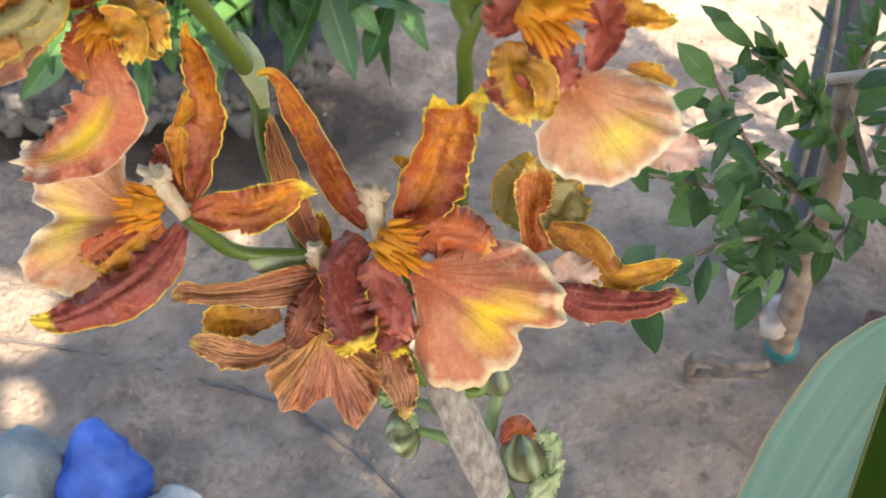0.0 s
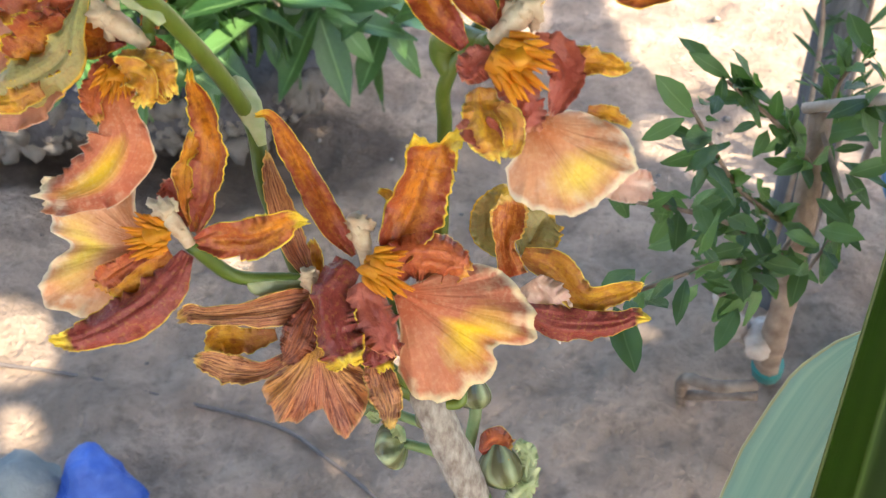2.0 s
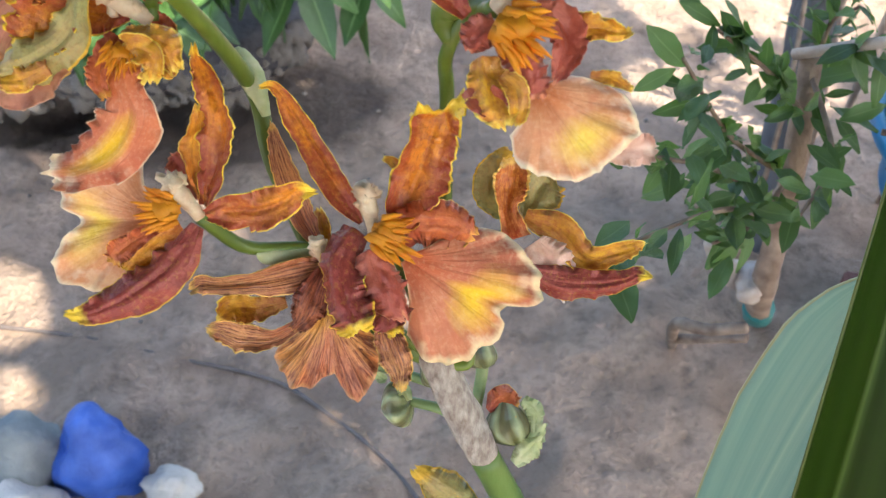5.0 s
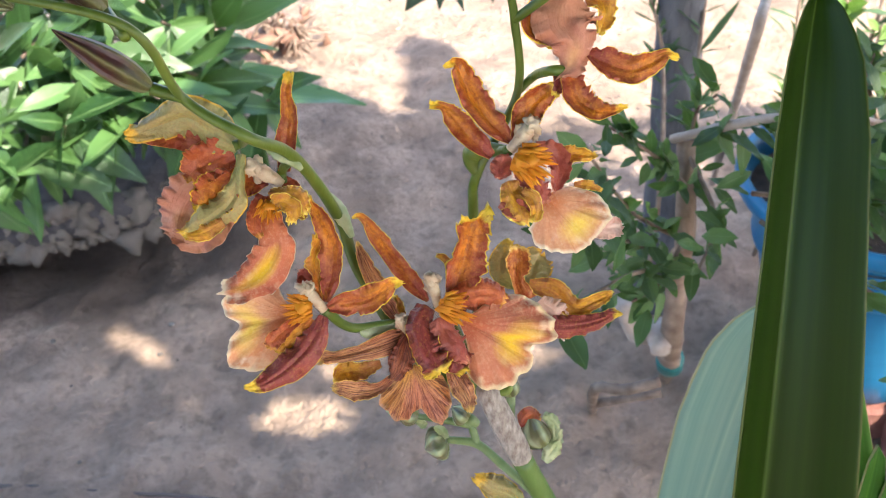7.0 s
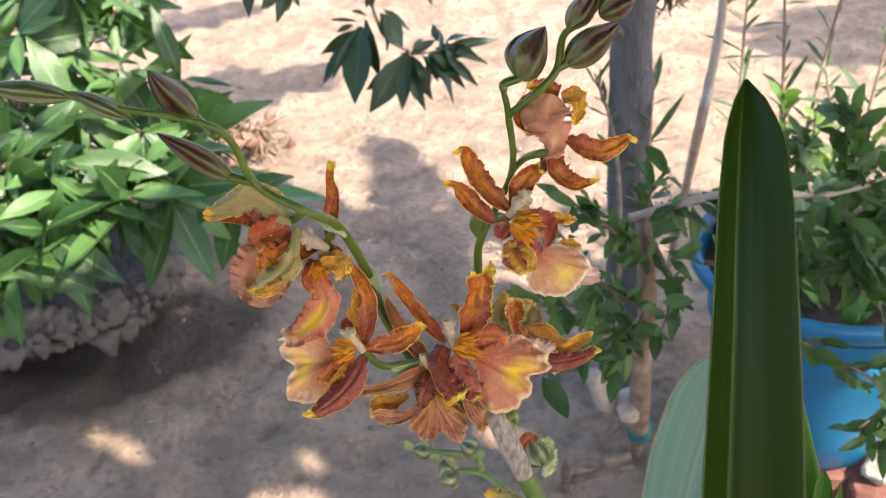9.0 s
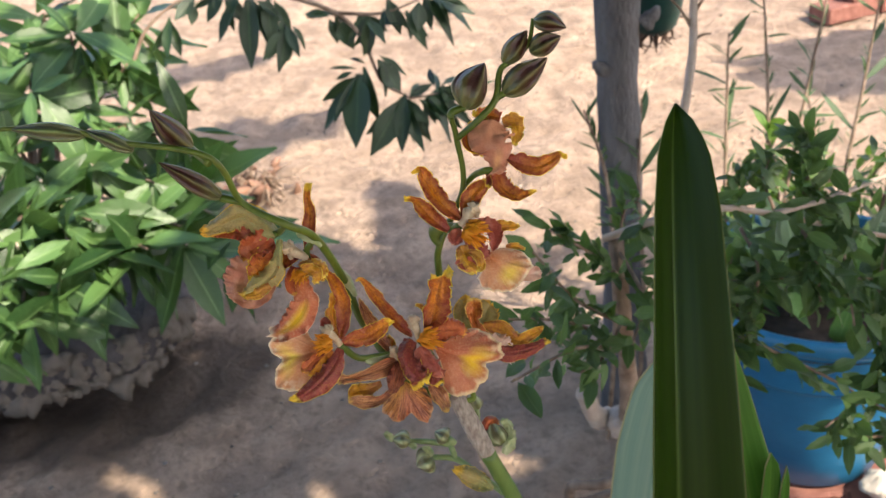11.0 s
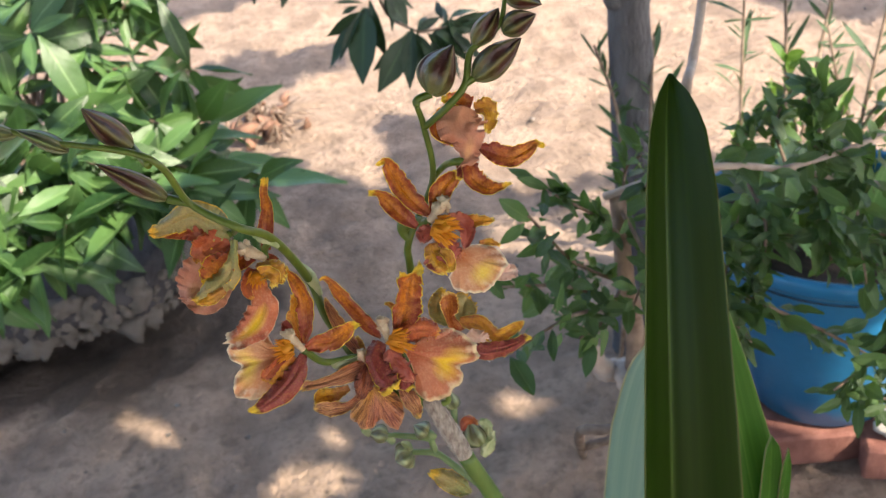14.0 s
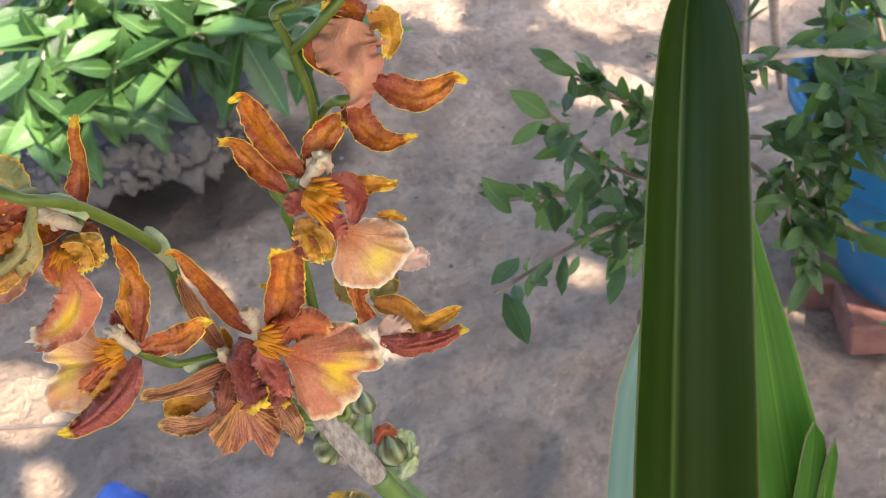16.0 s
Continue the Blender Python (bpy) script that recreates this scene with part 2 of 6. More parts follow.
STEM_DARK = plain_material("lower_stem", (0.08, 0.15, 0.03), (0.14, 0.22, 0.05), 120, 0.4, 0.25, 0.0005, (1, 1, 0.3))
STEM_PALE = plain_material("pale_stem", (0.16, 0.24, 0.08), (0.3, 0.36, 0.15), 160, 0.42, 0.25, 0.0005, clear=0.12)
SHEATH = plain_material("dry_sheath", (0.46, 0.42, 0.36), (0.19, 0.15, 0.125), 700, 0.8, 0.6, 0.0006, (1, 1, 0.4), fine=2400)
BRACT = plain_material("bract", (0.36, 0.44, 0.17), (0.6, 0.62, 0.36), 200, 0.5, 0.3, 0.0004, clear=0.25)
def bud_material(name, dark, light):
    n = Nodes(name, 0.42)
    across, along = n.uv()
    stripe = n.math("SINE", n.math("ADD", n.math("MULTIPLY", across, 37.7), n.math("MULTIPLY", n.noise(150, 2), 2.5)))
    colour = n.mix(n.ramp(n.math("MULTIPLY_ADD", stripe, 0.5, 0.5), (0.35, 0.0), (0.95, 1.0)), dark, light)
    colour = n.mix(n.ramp(along, (0.0, 1.0), (0.4, 0.0)), colour, (0.13, 0.15, 0.05))
    n.colour(colour)
    n.bump(n.math("ADD", stripe, n.noise(400, 2)), 0.7, 0.0009)
    return n.mat


BUD = bud_material("bud", (0.045, 0.012, 0.008), (0.1, 0.085, 0.025))
BUD_PALE = bud_material("pale_bud", (0.13, 0.12, 0.05), (0.34, 0.38, 0.2))
BUD_GREEN = bud_material("green_bud", (0.1, 0.1, 0.045), (0.16, 0.22, 0.07))
def blade_material(name, a, b, rib, clear, glow, off=0.0, rim=(0.4, 0.36, 0.18)):
    n = Nodes(name, 0.34, spec=0.16)
    across, along = n.uv()
    streak = n.noise(9, 3, where=n.coord.outputs["UV"], stretch=(1.4, 0.1, 1))
    fine = n.noise(60, 2, where=n.coord.outputs["UV"], stretch=(3.0, 0.05, 1))
    side = n.math("ABSOLUTE", n.math("MULTIPLY_ADD", across, 2.0, -1.0))
    colour = n.mix(n.ramp(streak, (0.35, 0.0), (0.65, 1.0)), a, b)
    colour = n.mix(n.math("MULTIPLY", n.ramp(n.math("ABSOLUTE", n.math("MULTIPLY_ADD", across, 2.0, -1.0 - off)), (0.0, 1.0), (0.025, 0.5), (0.08, 0.0)), 0.85), colour, rib)
    colour = n.mix(n.ramp(side, (0.965, 0.0), (0.995, 1.0)), colour, rim)
    n.colour(colour)
    n.bump(n.math("ADD", n.math("MULTIPLY", streak, 0.4), n.math("MULTIPLY", fine, 0.3)), 0.1, 0.0015)
    n.thin(clear, n.mix(0.5, colour, glow))
    return n.mat


BLADE = blade_material("dark_blade", (0.015, 0.036, 0.0025), (0.02, 0.046, 0.003), (0.06, 0.11, 0.012), 0.12, (0.12, 0.3, 0.03), -0.22, (0.12, 0.14, 0.04))
BLADE_BLUE = blade_material("glaucous_blade", (0.17, 0.3, 0.25), (0.24, 0.36, 0.29), (0.3, 0.42, 0.32), 0.12, (0.2, 0.4, 0.15))
BLADE_LIGHT = blade_material("light_blade", (0.05, 0.145, 0.02), (0.08, 0.2, 0.028), (0.15, 0.3, 0.05), 0.35, (0.15, 0.4, 0.03))
LEAF_L = leaf_material("lance_leaf", (0.01, 0.034, 0.009), (0.095, 0.185, 0.055), (0.2, 0.32, 0.12), 0.34, 0.2, (0.22, 0.42, 0.03))
# LEAF_L darkened and less translucent: the hanging branch's shade put into its colour
LEAF_SHADED = leaf_material("shaded_lance_leaf", (0.008, 0.022, 0.007), (0.022, 0.05, 0.015), (0.05, 0.09, 0.03), 0.42, 0.06, (0.06, 0.12, 0.01))
LEAF_R = leaf_material("small_leaf", (0.02, 0.05, 0.018), (0.09, 0.16, 0.05), (0.13, 0.2, 0.075), 0.4, 0.32, (0.2, 0.4, 0.03), scale=80.0)
LEAF_THIN = leaf_material("narrow_leaf", (0.035, 0.07, 0.028), (0.06, 0.11, 0.04), (0.1, 0.16, 0.06), 0.5, 0.2, scale=60.0)
LEAF_FRESH = leaf_material("fresh_leaf", (0.06, 0.13, 0.02), (0.17, 0.28, 0.06), (0.26, 0.36, 0.12), 0.38, 0.3, (0.25, 0.45, 0.04), scale=50.0)
TWIG = plain_material("twig", (0.3, 0.22, 0.16), (0.14, 0.09, 0.06), 60, 0.8, 0.5, 0.002)
TWIG_PALE = plain_material("pale_twig", (0.5, 0.42, 0.36), (0.34, 0.27, 0.22), 60, 0.75, 0.5, 0.002)
BARK = plain_material("bark", (0.15, 0.145, 0.15), (0.07, 0.068, 0.072), 26, 0.85, 0.8, 0.008, (1, 1, 0.35))
ROCK = plain_material("ledge_concrete", (0.11, 0.098, 0.1), (0.05, 0.043, 0.043), 14, 0.92, 0.8, 0.01, spec=0.15)
PEBBLE = plain_material("pebble", (0.33, 0.28, 0.235), (0.09, 0.075, 0.064), 40, 0.85, 0.6, 0.003, spec=0.2)
STONE = plain_material("grey_stone", (0.17, 0.18, 0.175), (0.26, 0.265, 0.25), 22, 0.8, 0.6, 0.006)
STONE_PALE = plain_material("pale_stone", (0.6, 0.55, 0.48), (0.45, 0.4, 0.34), 22, 0.8, 0.6, 0.005)
BLUE_PAINT = plain_material("blue_paint", (0.012, 0.05, 0.26), (0.06, 0.13, 0.46), 30, 0.45, 0.4, 0.003)
BRICK = plain_material("brick_red", (0.17, 0.065, 0.048), (0.27, 0.12, 0.09), 40, 0.85, 0.7, 0.004)
RUBBLE = plain_material("rubble", (0.3, 0.17, 0.11), (0.17, 0.09, 0.06), 40, 0.9, 0.7, 0.004)
HOSE = plain_material("hose_black", (0.1, 0.078, 0.068), (0.15, 0.118, 0.1), 60, 0.6, 0.2, 0.001)
POT_BLUE = plain_material("pot_blue", (0.013, 0.12, 0.24), (0.025, 0.17, 0.32), 9, 0.3, 0.15, 0.002)
POT_TEAL = plain_material("pot_teal", (0.004, 0.022, 0.02), (0.008, 0.045, 0.04), 12, 0.45, 0.2, 0.002)
CLAY = plain_material("clay", (0.4, 0.17, 0.1), (0.5, 0.24, 0.15), 25, 0.8, 0.4, 0.003)
SOIL = plain_material("soil", (0.06, 0.04, 0.03), (0.12, 0.08, 0.06), 60, 0.95, 0.9, 0.01)
ROOTS = plain_material("roots", (0.05, 0.03, 0.025), (0.1, 0.06, 0.04), 60, 0.9, 0.5, 0.003)
TIE = plain_material("tie_teal", (0.015, 0.12, 0.11), (0.025, 0.16, 0.15), 60, 0.5, 0.2, 0.001)


def earth_material():
    n = Nodes("dry_earth", 0.95, spec=0.2)
    broad, mid, fine = n.noise(1.1, 3), n.noise(9, 4), n.noise(80, 5, 0.65)
    grit = n.noise(420, 3)
    colour = n.mix(n.ramp(mid, (0.38, 0.0), (0.62, 1.0)), (0.33, 0.237, 0.175), (0.56, 0.405, 0.297))
    colour = n.mix(n.math("MULTIPLY", n.ramp(broad, (0.4, 0.0), (0.7, 1.0)), 0.45), colour, (0.58, 0.41, 0.28))
    colour = n.mix(n.math("MULTIPLY", n.ramp(fine, (0.36, 1.0), (0.5, 0.0)), 0.4), colour, (0.26, 0.195, 0.14))
    colour = n.mix(n.math("MULTIPLY", n.ramp(grit, (0.6, 0.0), (0.75, 1.0)), 0.4), colour, (0.56, 0.44, 0.34))
    clods = n.noise(30, 4, 0.6)
    colour = n.mix(n.math("MULTIPLY", n.ramp(clods, (0.54, 0.0), (0.66, 1.0)), 0.5), colour, (0.2, 0.15, 0.11))
    # damp dark soil in the hollow by the ledge; the shade there is painted in
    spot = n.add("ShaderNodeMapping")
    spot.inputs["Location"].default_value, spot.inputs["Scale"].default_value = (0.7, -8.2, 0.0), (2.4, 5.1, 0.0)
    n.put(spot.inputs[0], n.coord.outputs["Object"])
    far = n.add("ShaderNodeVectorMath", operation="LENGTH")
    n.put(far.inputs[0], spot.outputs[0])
    damp_shade = n.ramp(n.math("ADD", far.outputs["Value"], n.math("MULTIPLY_ADD", n.noise(5, 3), 0.9, -0.45)), (0.7, 0.78), (1.0, 0.0))
    colour = n.mix(damp_shade, colour, (0.1, 0.07, 0.052))
    n.colour(colour)
    n.bump(n.math("ADD", n.math("MULTIPLY_ADD", mid, 1.5, n.math("MULTIPLY", clods, -0.9)), n.math("ADD", n.math("MULTIPLY", fine, 1.3), n.math("MULTIPLY", grit, 0.35))), 1.0, 0.022)
    return n.mat


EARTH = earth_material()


# ---- mesh helpers ----
# the way that the flowers face, and what is right and up across it
VIEW, RIGHT, UP = Vector((0, -0.8, 0.6)), Vector((1, 0, 0)), Vector((0, 0.6, 0.8))


def mesh_of(name, verts, faces, material, uvs=None, smooth=True):
    me = bpy.data.meshes.new(name)
    me.from_pydata([tuple(v) for v in verts], [], faces)
    if uvs is not None:
        layer = me.uv_layers.new(name="UVMap")
        flat = np.array([uvs[v] for f in faces for v in f], dtype=np.float32).ravel()
        layer.data.foreach_set("uv", flat)
    if smooth:
        me.polygons.foreach_set("use_smooth", [True] * len(me.polygons))
    me.materials.append(material)
    me.update()
    return me


def part(name, me, parent, label=""):
    ob = new(name, me)
    ob.parent = parent
    ob.matrix_parent_inverse = Matrix.Translation(-parent.location) if parent.type == "EMPTY" else Matrix()
    return tagged(ob, label)


def thing(name, base, label, category, group="", kind=""):
    ob = new(name)
    ob.empty_display_size = 0.02
    ob.location = base
    return tagged(ob, label, category, group, kind)


def solo(name, me, label, category, group="", kind=""):
    return tagged(new(name, me), label, category, group, kind)


def spline(points, count):
    """Points along a smooth curve through the given ones."""
    p = [Vector(q) for q in points]
    if len(p) == 2:
        return [p[0].lerp(p[1], k / (count - 1)) for k in range(count)]
    p = [p[0] * 2 - p[1], *p, p[-1] * 2 - p[-2]]
    out = []
    for k in range(count):
        s = k / (count - 1) * (len(p) - 3)
        i = min(int(s), len(p) - 4)
        f = s - i
        a, b, c, d = p[i : i + 4]
        out.append(0.5 * (2 * b + (c - a) * f + (2 * a - 5 * b + 4 * c - d) * f * f + (3 * b - a - 3 * c + d) * f**3))
    return out


def tube_data(points, radii, steps=24, sides=10, rough=0.0, seed=0):
    """A round stem along the points, with radii given along it."""
    line = spline(points, steps)
    where = np.linspace(0, 1, len(radii))
    verts, faces, uvs = [], [], []
    tangent = (line[1] - line[0]).normalized()
    side = tangent.orthogonal().normalized()
    for k, p in enumerate(line):
        ahead = (line[min(k + 1, steps - 1)] - line[max(k - 1, 0)]).normalized()
        side = (side - ahead * side.dot(ahead)).normalized()
        other = ahead.cross(side)
        r = float(np.interp(k / (steps - 1), where, radii))
        for j in range(sides):
            a = math.tau * j / sides
            bump = 1 + rough * noise.noise(Vector((math.cos(a) * 1.3, math.sin(a) * 1.3, k * 0.55 + seed * 7.1)))
            verts.append(p + (side * math.cos(a) + other * math.sin(a)) * r * bump)
            uvs.append((j / sides, k / (steps - 1)))
    for k in range(steps - 1):
        for j in range(sides):
            a, b = k * sides + j, k * sides + (j + 1) % sides
            faces.append((a, b, b + sides, a + sides))
    faces.append(tuple(range(sides - 1, -1, -1)))
    faces.append(tuple(range((steps - 1) * sides, steps * sides)))
    return verts, faces, uvs


def tube(name, points, radii, material, steps=24, sides=10, rough=0.0, seed=0):
    verts, faces, uvs = tube_data(points, radii, steps, sides, rough, seed)
    return mesh_of(name, verts, faces, material, uvs)


def joined(name, pieces, material):
    verts, faces, uvs = [], [], []
    for v, f, u in pieces:
        n = len(verts)
        verts += list(v)
        uvs += list(u)
        faces += [tuple(i + n for i in face) for face in f]
    return mesh_of(name, verts, faces, material, uvs)


def lump_data(centre, radii, seed=0, rough=0.2, freq=1.6, rings=8, sides=12, flat=0.0, turn=None):
    """A rounded uneven lump."""
    verts, faces, uvs = [], [], []
    for i in range(rings + 1):
        polar = math.pi * i / rings
        for j in range(sides):
            a = math.tau * j / sides
            d = Vector((math.sin(polar) * math.cos(a), math.sin(polar) * math.sin(a), math.cos(polar)))
            k = 1 + rough * noise.noise(d * freq + Vector((seed * 3.7, seed * 1.3, seed)))
            if flat:
                k *= 1 + flat * (max(abs(d.x), abs(d.y), abs(d.z)) - 0.8)
            p = Vector((d.x * radii[0], d.y * radii[1], d.z * radii[2])) * k
            if turn:
                p = turn @ p
            verts.append(Vector(centre) + p)
            uvs.append((j / sides, i / rings))
    for i in range(rings):
        for j in range(sides):
            a, b = i * sides + j, i * sides + (j + 1) % sides
            faces.append((a, b, b + sides, a + sides))
    return verts, faces, uvs


def lump(name, centre, radii, material, **more):
    return mesh_of(name, *lump_data(centre, radii, **more)[:2], material)


PROFILES = {
    "sepal": ((0, 0.3), (0.2, 0.55), (0.45, 0.9), (0.65, 1.0), (0.85, 0.75), (0.95, 0.5), (1, 0.18)),
    "blade": ((0, 1.0), (0.5, 0.88), (0.74, 0.69), (0.9, 0.54), (0.95, 0.43), (0.975, 0.3), (0.99, 0.16), (1, 0.02)),
    "blunt": ((0, 0.8), (0.5, 0.92), (0.72, 1.0), (0.86, 0.93), (0.93, 0.66), (0.97, 0.35), (1, 0.03)),
    "taper": ((0, 0.9), (0.4, 1.0), (0.6, 0.84), (0.8, 0.5), (0.92, 0.22), (1, 0.02)),
}


def sheet(name, base, middle, tip, face, width, material, profile="sepal", cup=0.15, ruffle=0.15, waves=5.0, fold=0.0, seed=0, nu=19, nv=44, thick=0.0002, frill=0.06, crease=0.0, pleat=0.0):
    """A bract or blade: a curved sheet from base through middle to tip whose front looks along face.
    Lengths of cup and ruffle are shares of its half width."""
    b, m, t = Vector(base), Vector(middle), Vector(tip)
    ctrl = m * 2 - (b + t) / 2
    front = Vector(face).normalized()
    shape = np.array(PROFILES[profile])
    half_full = width / 2
    grid = []
    for k in range(nv):
        v = k / (nv - 1)
        p = b * (1 - v) ** 2 + ctrl * 2 * v * (1 - v) + t * v * v
        sway = ruffle * half_full * 1.3 * math.sin(math.pi * v)
        p = p + Vector((noise.noise(Vector((v * 2.1, seed * 1.9, 1))), noise.noise(Vector((v * 2.1, seed * 1.9, 5))), noise.noise(Vector((v * 2.1, seed * 1.9, 9))))) * sway
        ahead = ((ctrl - b) * (1 - v) + (t - ctrl) * v).normalized()
        side = ahead.cross(front).normalized()
        up = side.cross(ahead).normalized()
        half = half_full * float(np.interp(v, shape[:, 0], shape[:, 1]))
        for j in range(nu):
            u = 2 * j / (nu - 1) - 1
            edge = abs(u) ** 2.2
            s = 1.0 if u > 0 else -1.0
            jag = 1 + frill * noise.noise(Vector((v * 11 + seed * 3.1, s * 2.3, seed * 1.7))) + 0.8 * frill * noise.noise(Vector((v * 26 + seed, s * 5.3, seed)))
            rise = cup * half * u * u + fold * half * abs(u - crease)
            rise += ruffle * half_full * edge * math.sin(v * waves * math.tau + s * 1.3 + seed * 2.1) * min(1, v * 3)
            rise += ruffle * 0.45 * half_full * abs(u) ** 4 * math.sin(v * waves * 3.1 * math.tau + s * 2.0 + seed) * min(1, v * 2)
            rise += ruffle * 0.6 * half_full * noise.noise(Vector((u * 1.6 + seed, v * 3.3, seed * 0.9)))
            if ruffle > 0.05:
                roll = max(0.0, (abs(u) - 0.68) / 0.32) ** 1.6
                rise += half_full * (0.1 + 0.5 * ruffle) * roll * (0.4 + 2.2 * noise.noise(Vector((v * 9 + seed * 2.7, s * 3.9, seed))))
                rise += half_full * 0.12 * roll * noise.noise(Vector((v * 24 + seed, s * 1.7, seed * 3.3)))
            rise += pleat * half * math.cos(u * 5.6 + 0.9)
            end = ruffle * 0.7 * half_full * noise.noise(Vector((u * 3.1 + seed * 5, 2.0, seed))) * max(0.0, (v - 0.7) / 0.3)
            q = p + side * (u * half * jag) + up * rise + ahead * end
            grid.append((q, up, ((u + 1) / 2, v)))
    return skin(name, grid, nu, nv, thick, material)


def skin(name, rows, nu, nv, thick, material):
    """Closes a grid of (place, normal, uv) into a thin solid sheet."""
    n = nu * nv
    verts = [p + q * thick for p, q, _ in rows] + [p - q * thick for p, q, _ in rows]
    faces = []
    for k in range(nv - 1):
        for j in range(nu - 1):
            a = k * nu + j
            faces.append((a, a + 1, a + nu + 1, a + nu))
            faces.append((n + a, n + a + nu, n + a + nu + 1, n + a + 1))
    rim = [j for j in range(nu)] + [k * nu + nu - 1 for k in range(1, nv)] + [(nv - 1) * nu + j for j in range(nu - 2, -1, -1)] + [k * nu for k in range(nv - 2, 0, -1)]
    for a, c in zip(rim, rim[1:] + rim[:1]):
        faces.append((a, n + a, n + c, c))
    uvs = [uv for _, _, uv in rows]
    return mesh_of(name, verts, faces, material, uvs + uvs)


def petal(parent, name, rows, material, label="", cup=0.2, ruffle=0.15, waves=2.5, notch=0.0, tip=0.1, seed=0, nu=23, nv=72, thick=0.00016):
    """A petal along a smooth line of rows (x, y, z, width, lean in degrees), facing the front. cup: how far its sides come forward,
    ruffle: height of the waves of its rim, both as shares of the half width; notch: a divided end; tip: length over which the end is crisped."""
    line = spline([r[:3] for r in rows], nv)
    stations = np.linspace(0, 1, len(rows))
    smooth = spline([(r[3], r[4] if len(r) > 4 else 0.0, 0.0) for r in rows], nv)
    widest = max(r[3] for r in rows) / 2
    grid = []
    side = None
    for k, p in enumerate(line):
        v = k / (nv - 1)
        ahead = (line[min(k + 1, nv - 1)] - line[max(k - 1, 0)]).normalized()
        side = ahead.cross(VIEW).normalized() if side is None else (0.25 * side + ahead.cross(VIEW)).normalized()
        side = (side - ahead * side.dot(ahead)).normalized()
        turned = Matrix.Rotation(radians(smooth[k][1]), 3, ahead) @ side
        up = turned.cross(ahead).normalized()
        half = max(0.0002, smooth[k][0] / 2)
        crisp = 1.0 + (2.2 * max(0.0, (v - 1 + tip + 0.1) / (tip + 0.1)) if tip else 0.0)
        for j in range(nu):
            u = 2 * j / (nu - 1) - 1
            s = 1.0 if u > 0 else -1.0
            wave = math.sin(v * waves * math.tau + s * 1.3 + seed * 2.1) + 0.9 * noise.noise(Vector((v * 7 + seed * 2.7, s * 3.9, seed)))
            fine = noise.noise(Vector((v * 17 + seed, s * 1.7, seed * 3.3))) + 0.7 * noise.noise(Vector((v * 37 + seed, s * 5.1, seed)))
            rise = cup * 1.5 * half * u * u + 1.5 * ruffle * half * crisp * abs(u) ** 2.4 * wave * min(1, v * 3)
            rise += 0.66 * half * crisp * max(0.0, (abs(u) - 0.5) / 0.5) ** 1.7 * fine
            rise += 0.34 * widest * noise.noise(Vector((u * 1.1 + seed, v * 2.9, seed * 0.9))) + 0.08 * widest * noise.noise(Vector((u * 3 + seed, v * 8, seed)))
            rise -= 0.16 * half * math.exp(-((u / 0.16) ** 2)) * math.sin(math.pi * min(1.0, v * 1.2))
            jag = 1 + 0.09 * crisp * noise.noise(Vector((v * 11 + seed * 3.1, s * 2.3, seed))) + 0.1 * crisp * fine
            end = notch * widest * (1.4 * abs(u) ** 1.5 - 0.5 * abs(u - 0.3)) * max(0.0, (v - 0.6) / 0.4) ** 2
            end += 0.35 * widest * noise.noise(Vector((u * 2.6 + seed * 5, 2.0, seed))) * max(0.0, (v - 0.8) / 0.2)
            grid.append((p + turned * (u * half * jag) + up * rise + ahead * end, up, ((u + 1) / 2, v)))
    return part(name, skin(name, grid, nu, nv, thick, material), parent, label)


def lip_sheet(name, base, toward, lobes, material, cup=0.15, ruffle=0.05, seed=0, nu=61, nv=26, thick=0.00018):
    """A spreading lip: from its claw at base the edge lies at the given angles (degrees off its axis) and lengths."""
    b, axis = Vector(base), (Vector(toward) - Vector(base)).normalized()
    front = (VIEW - axis * VIEW.dot(axis)).normalized()
    side = axis.cross(front).normalized()
    angles, lengths = [a for a, _ in lobes], [r for _, r in lobes]
    reach, low, high = max(lengths), min(angles), max(angles)
    grid = []
    for k in range(nv):
        v = k / (nv - 1)
        for j in range(nu):
            u = 2 * j / (nu - 1) - 1
            turn = high * u if u > 0 else -low * u
            full = sum(w * float(np.interp(turn + d, angles, lengths)) for d, w in ((-4, 0.12), (-2, 0.22), (0, 0.32), (2, 0.22), (4, 0.12)))
            full *= 1 + 0.05 * noise.noise(Vector((u * 7 + seed, 3.1, seed))) + 0.02 * noise.noise(Vector((u * 23 + seed, 7.7, seed)))
            r = reach * 0.05 + (full - reach * 0.05) * v
            a = radians(turn) * (0.72 + 0.28 * v)
            rise = -cup * reach * (v * v * (0.25 + u * u) - 0.35 * v)
            rise += ruffle * reach * v**2.5 * (math.sin(u * 7 + seed * 2.3) + 0.6 * noise.noise(Vector((u * 6 + seed, 1.0, seed))))
            rise += ruffle * 0.8 * reach * v**6 * (math.sin(u * 31 + seed) + 1.5 * noise.noise(Vector((u * 16 + seed, 4.0, seed))))
            rise += 0.05 * reach * v * noise.noise(Vector((u * 2.6 + seed, v * 2.8, seed * 0.7))) + 0.0025 * reach * v * math.sin(u * 46 + 3 * noise.noise(Vector((u * 5, v * 3, seed))))
            rise -= 0.07 * reach * math.exp(-((u / 0.16) ** 2)) * v * (1.15 - v) * 2
            grid.append((b + axis * (r * math.cos(a)) + side * (r * math.sin(a)) + front * rise, front, ((u + 1) / 2, v)))
    return skin(name, grid, nu, nv, thick, material)


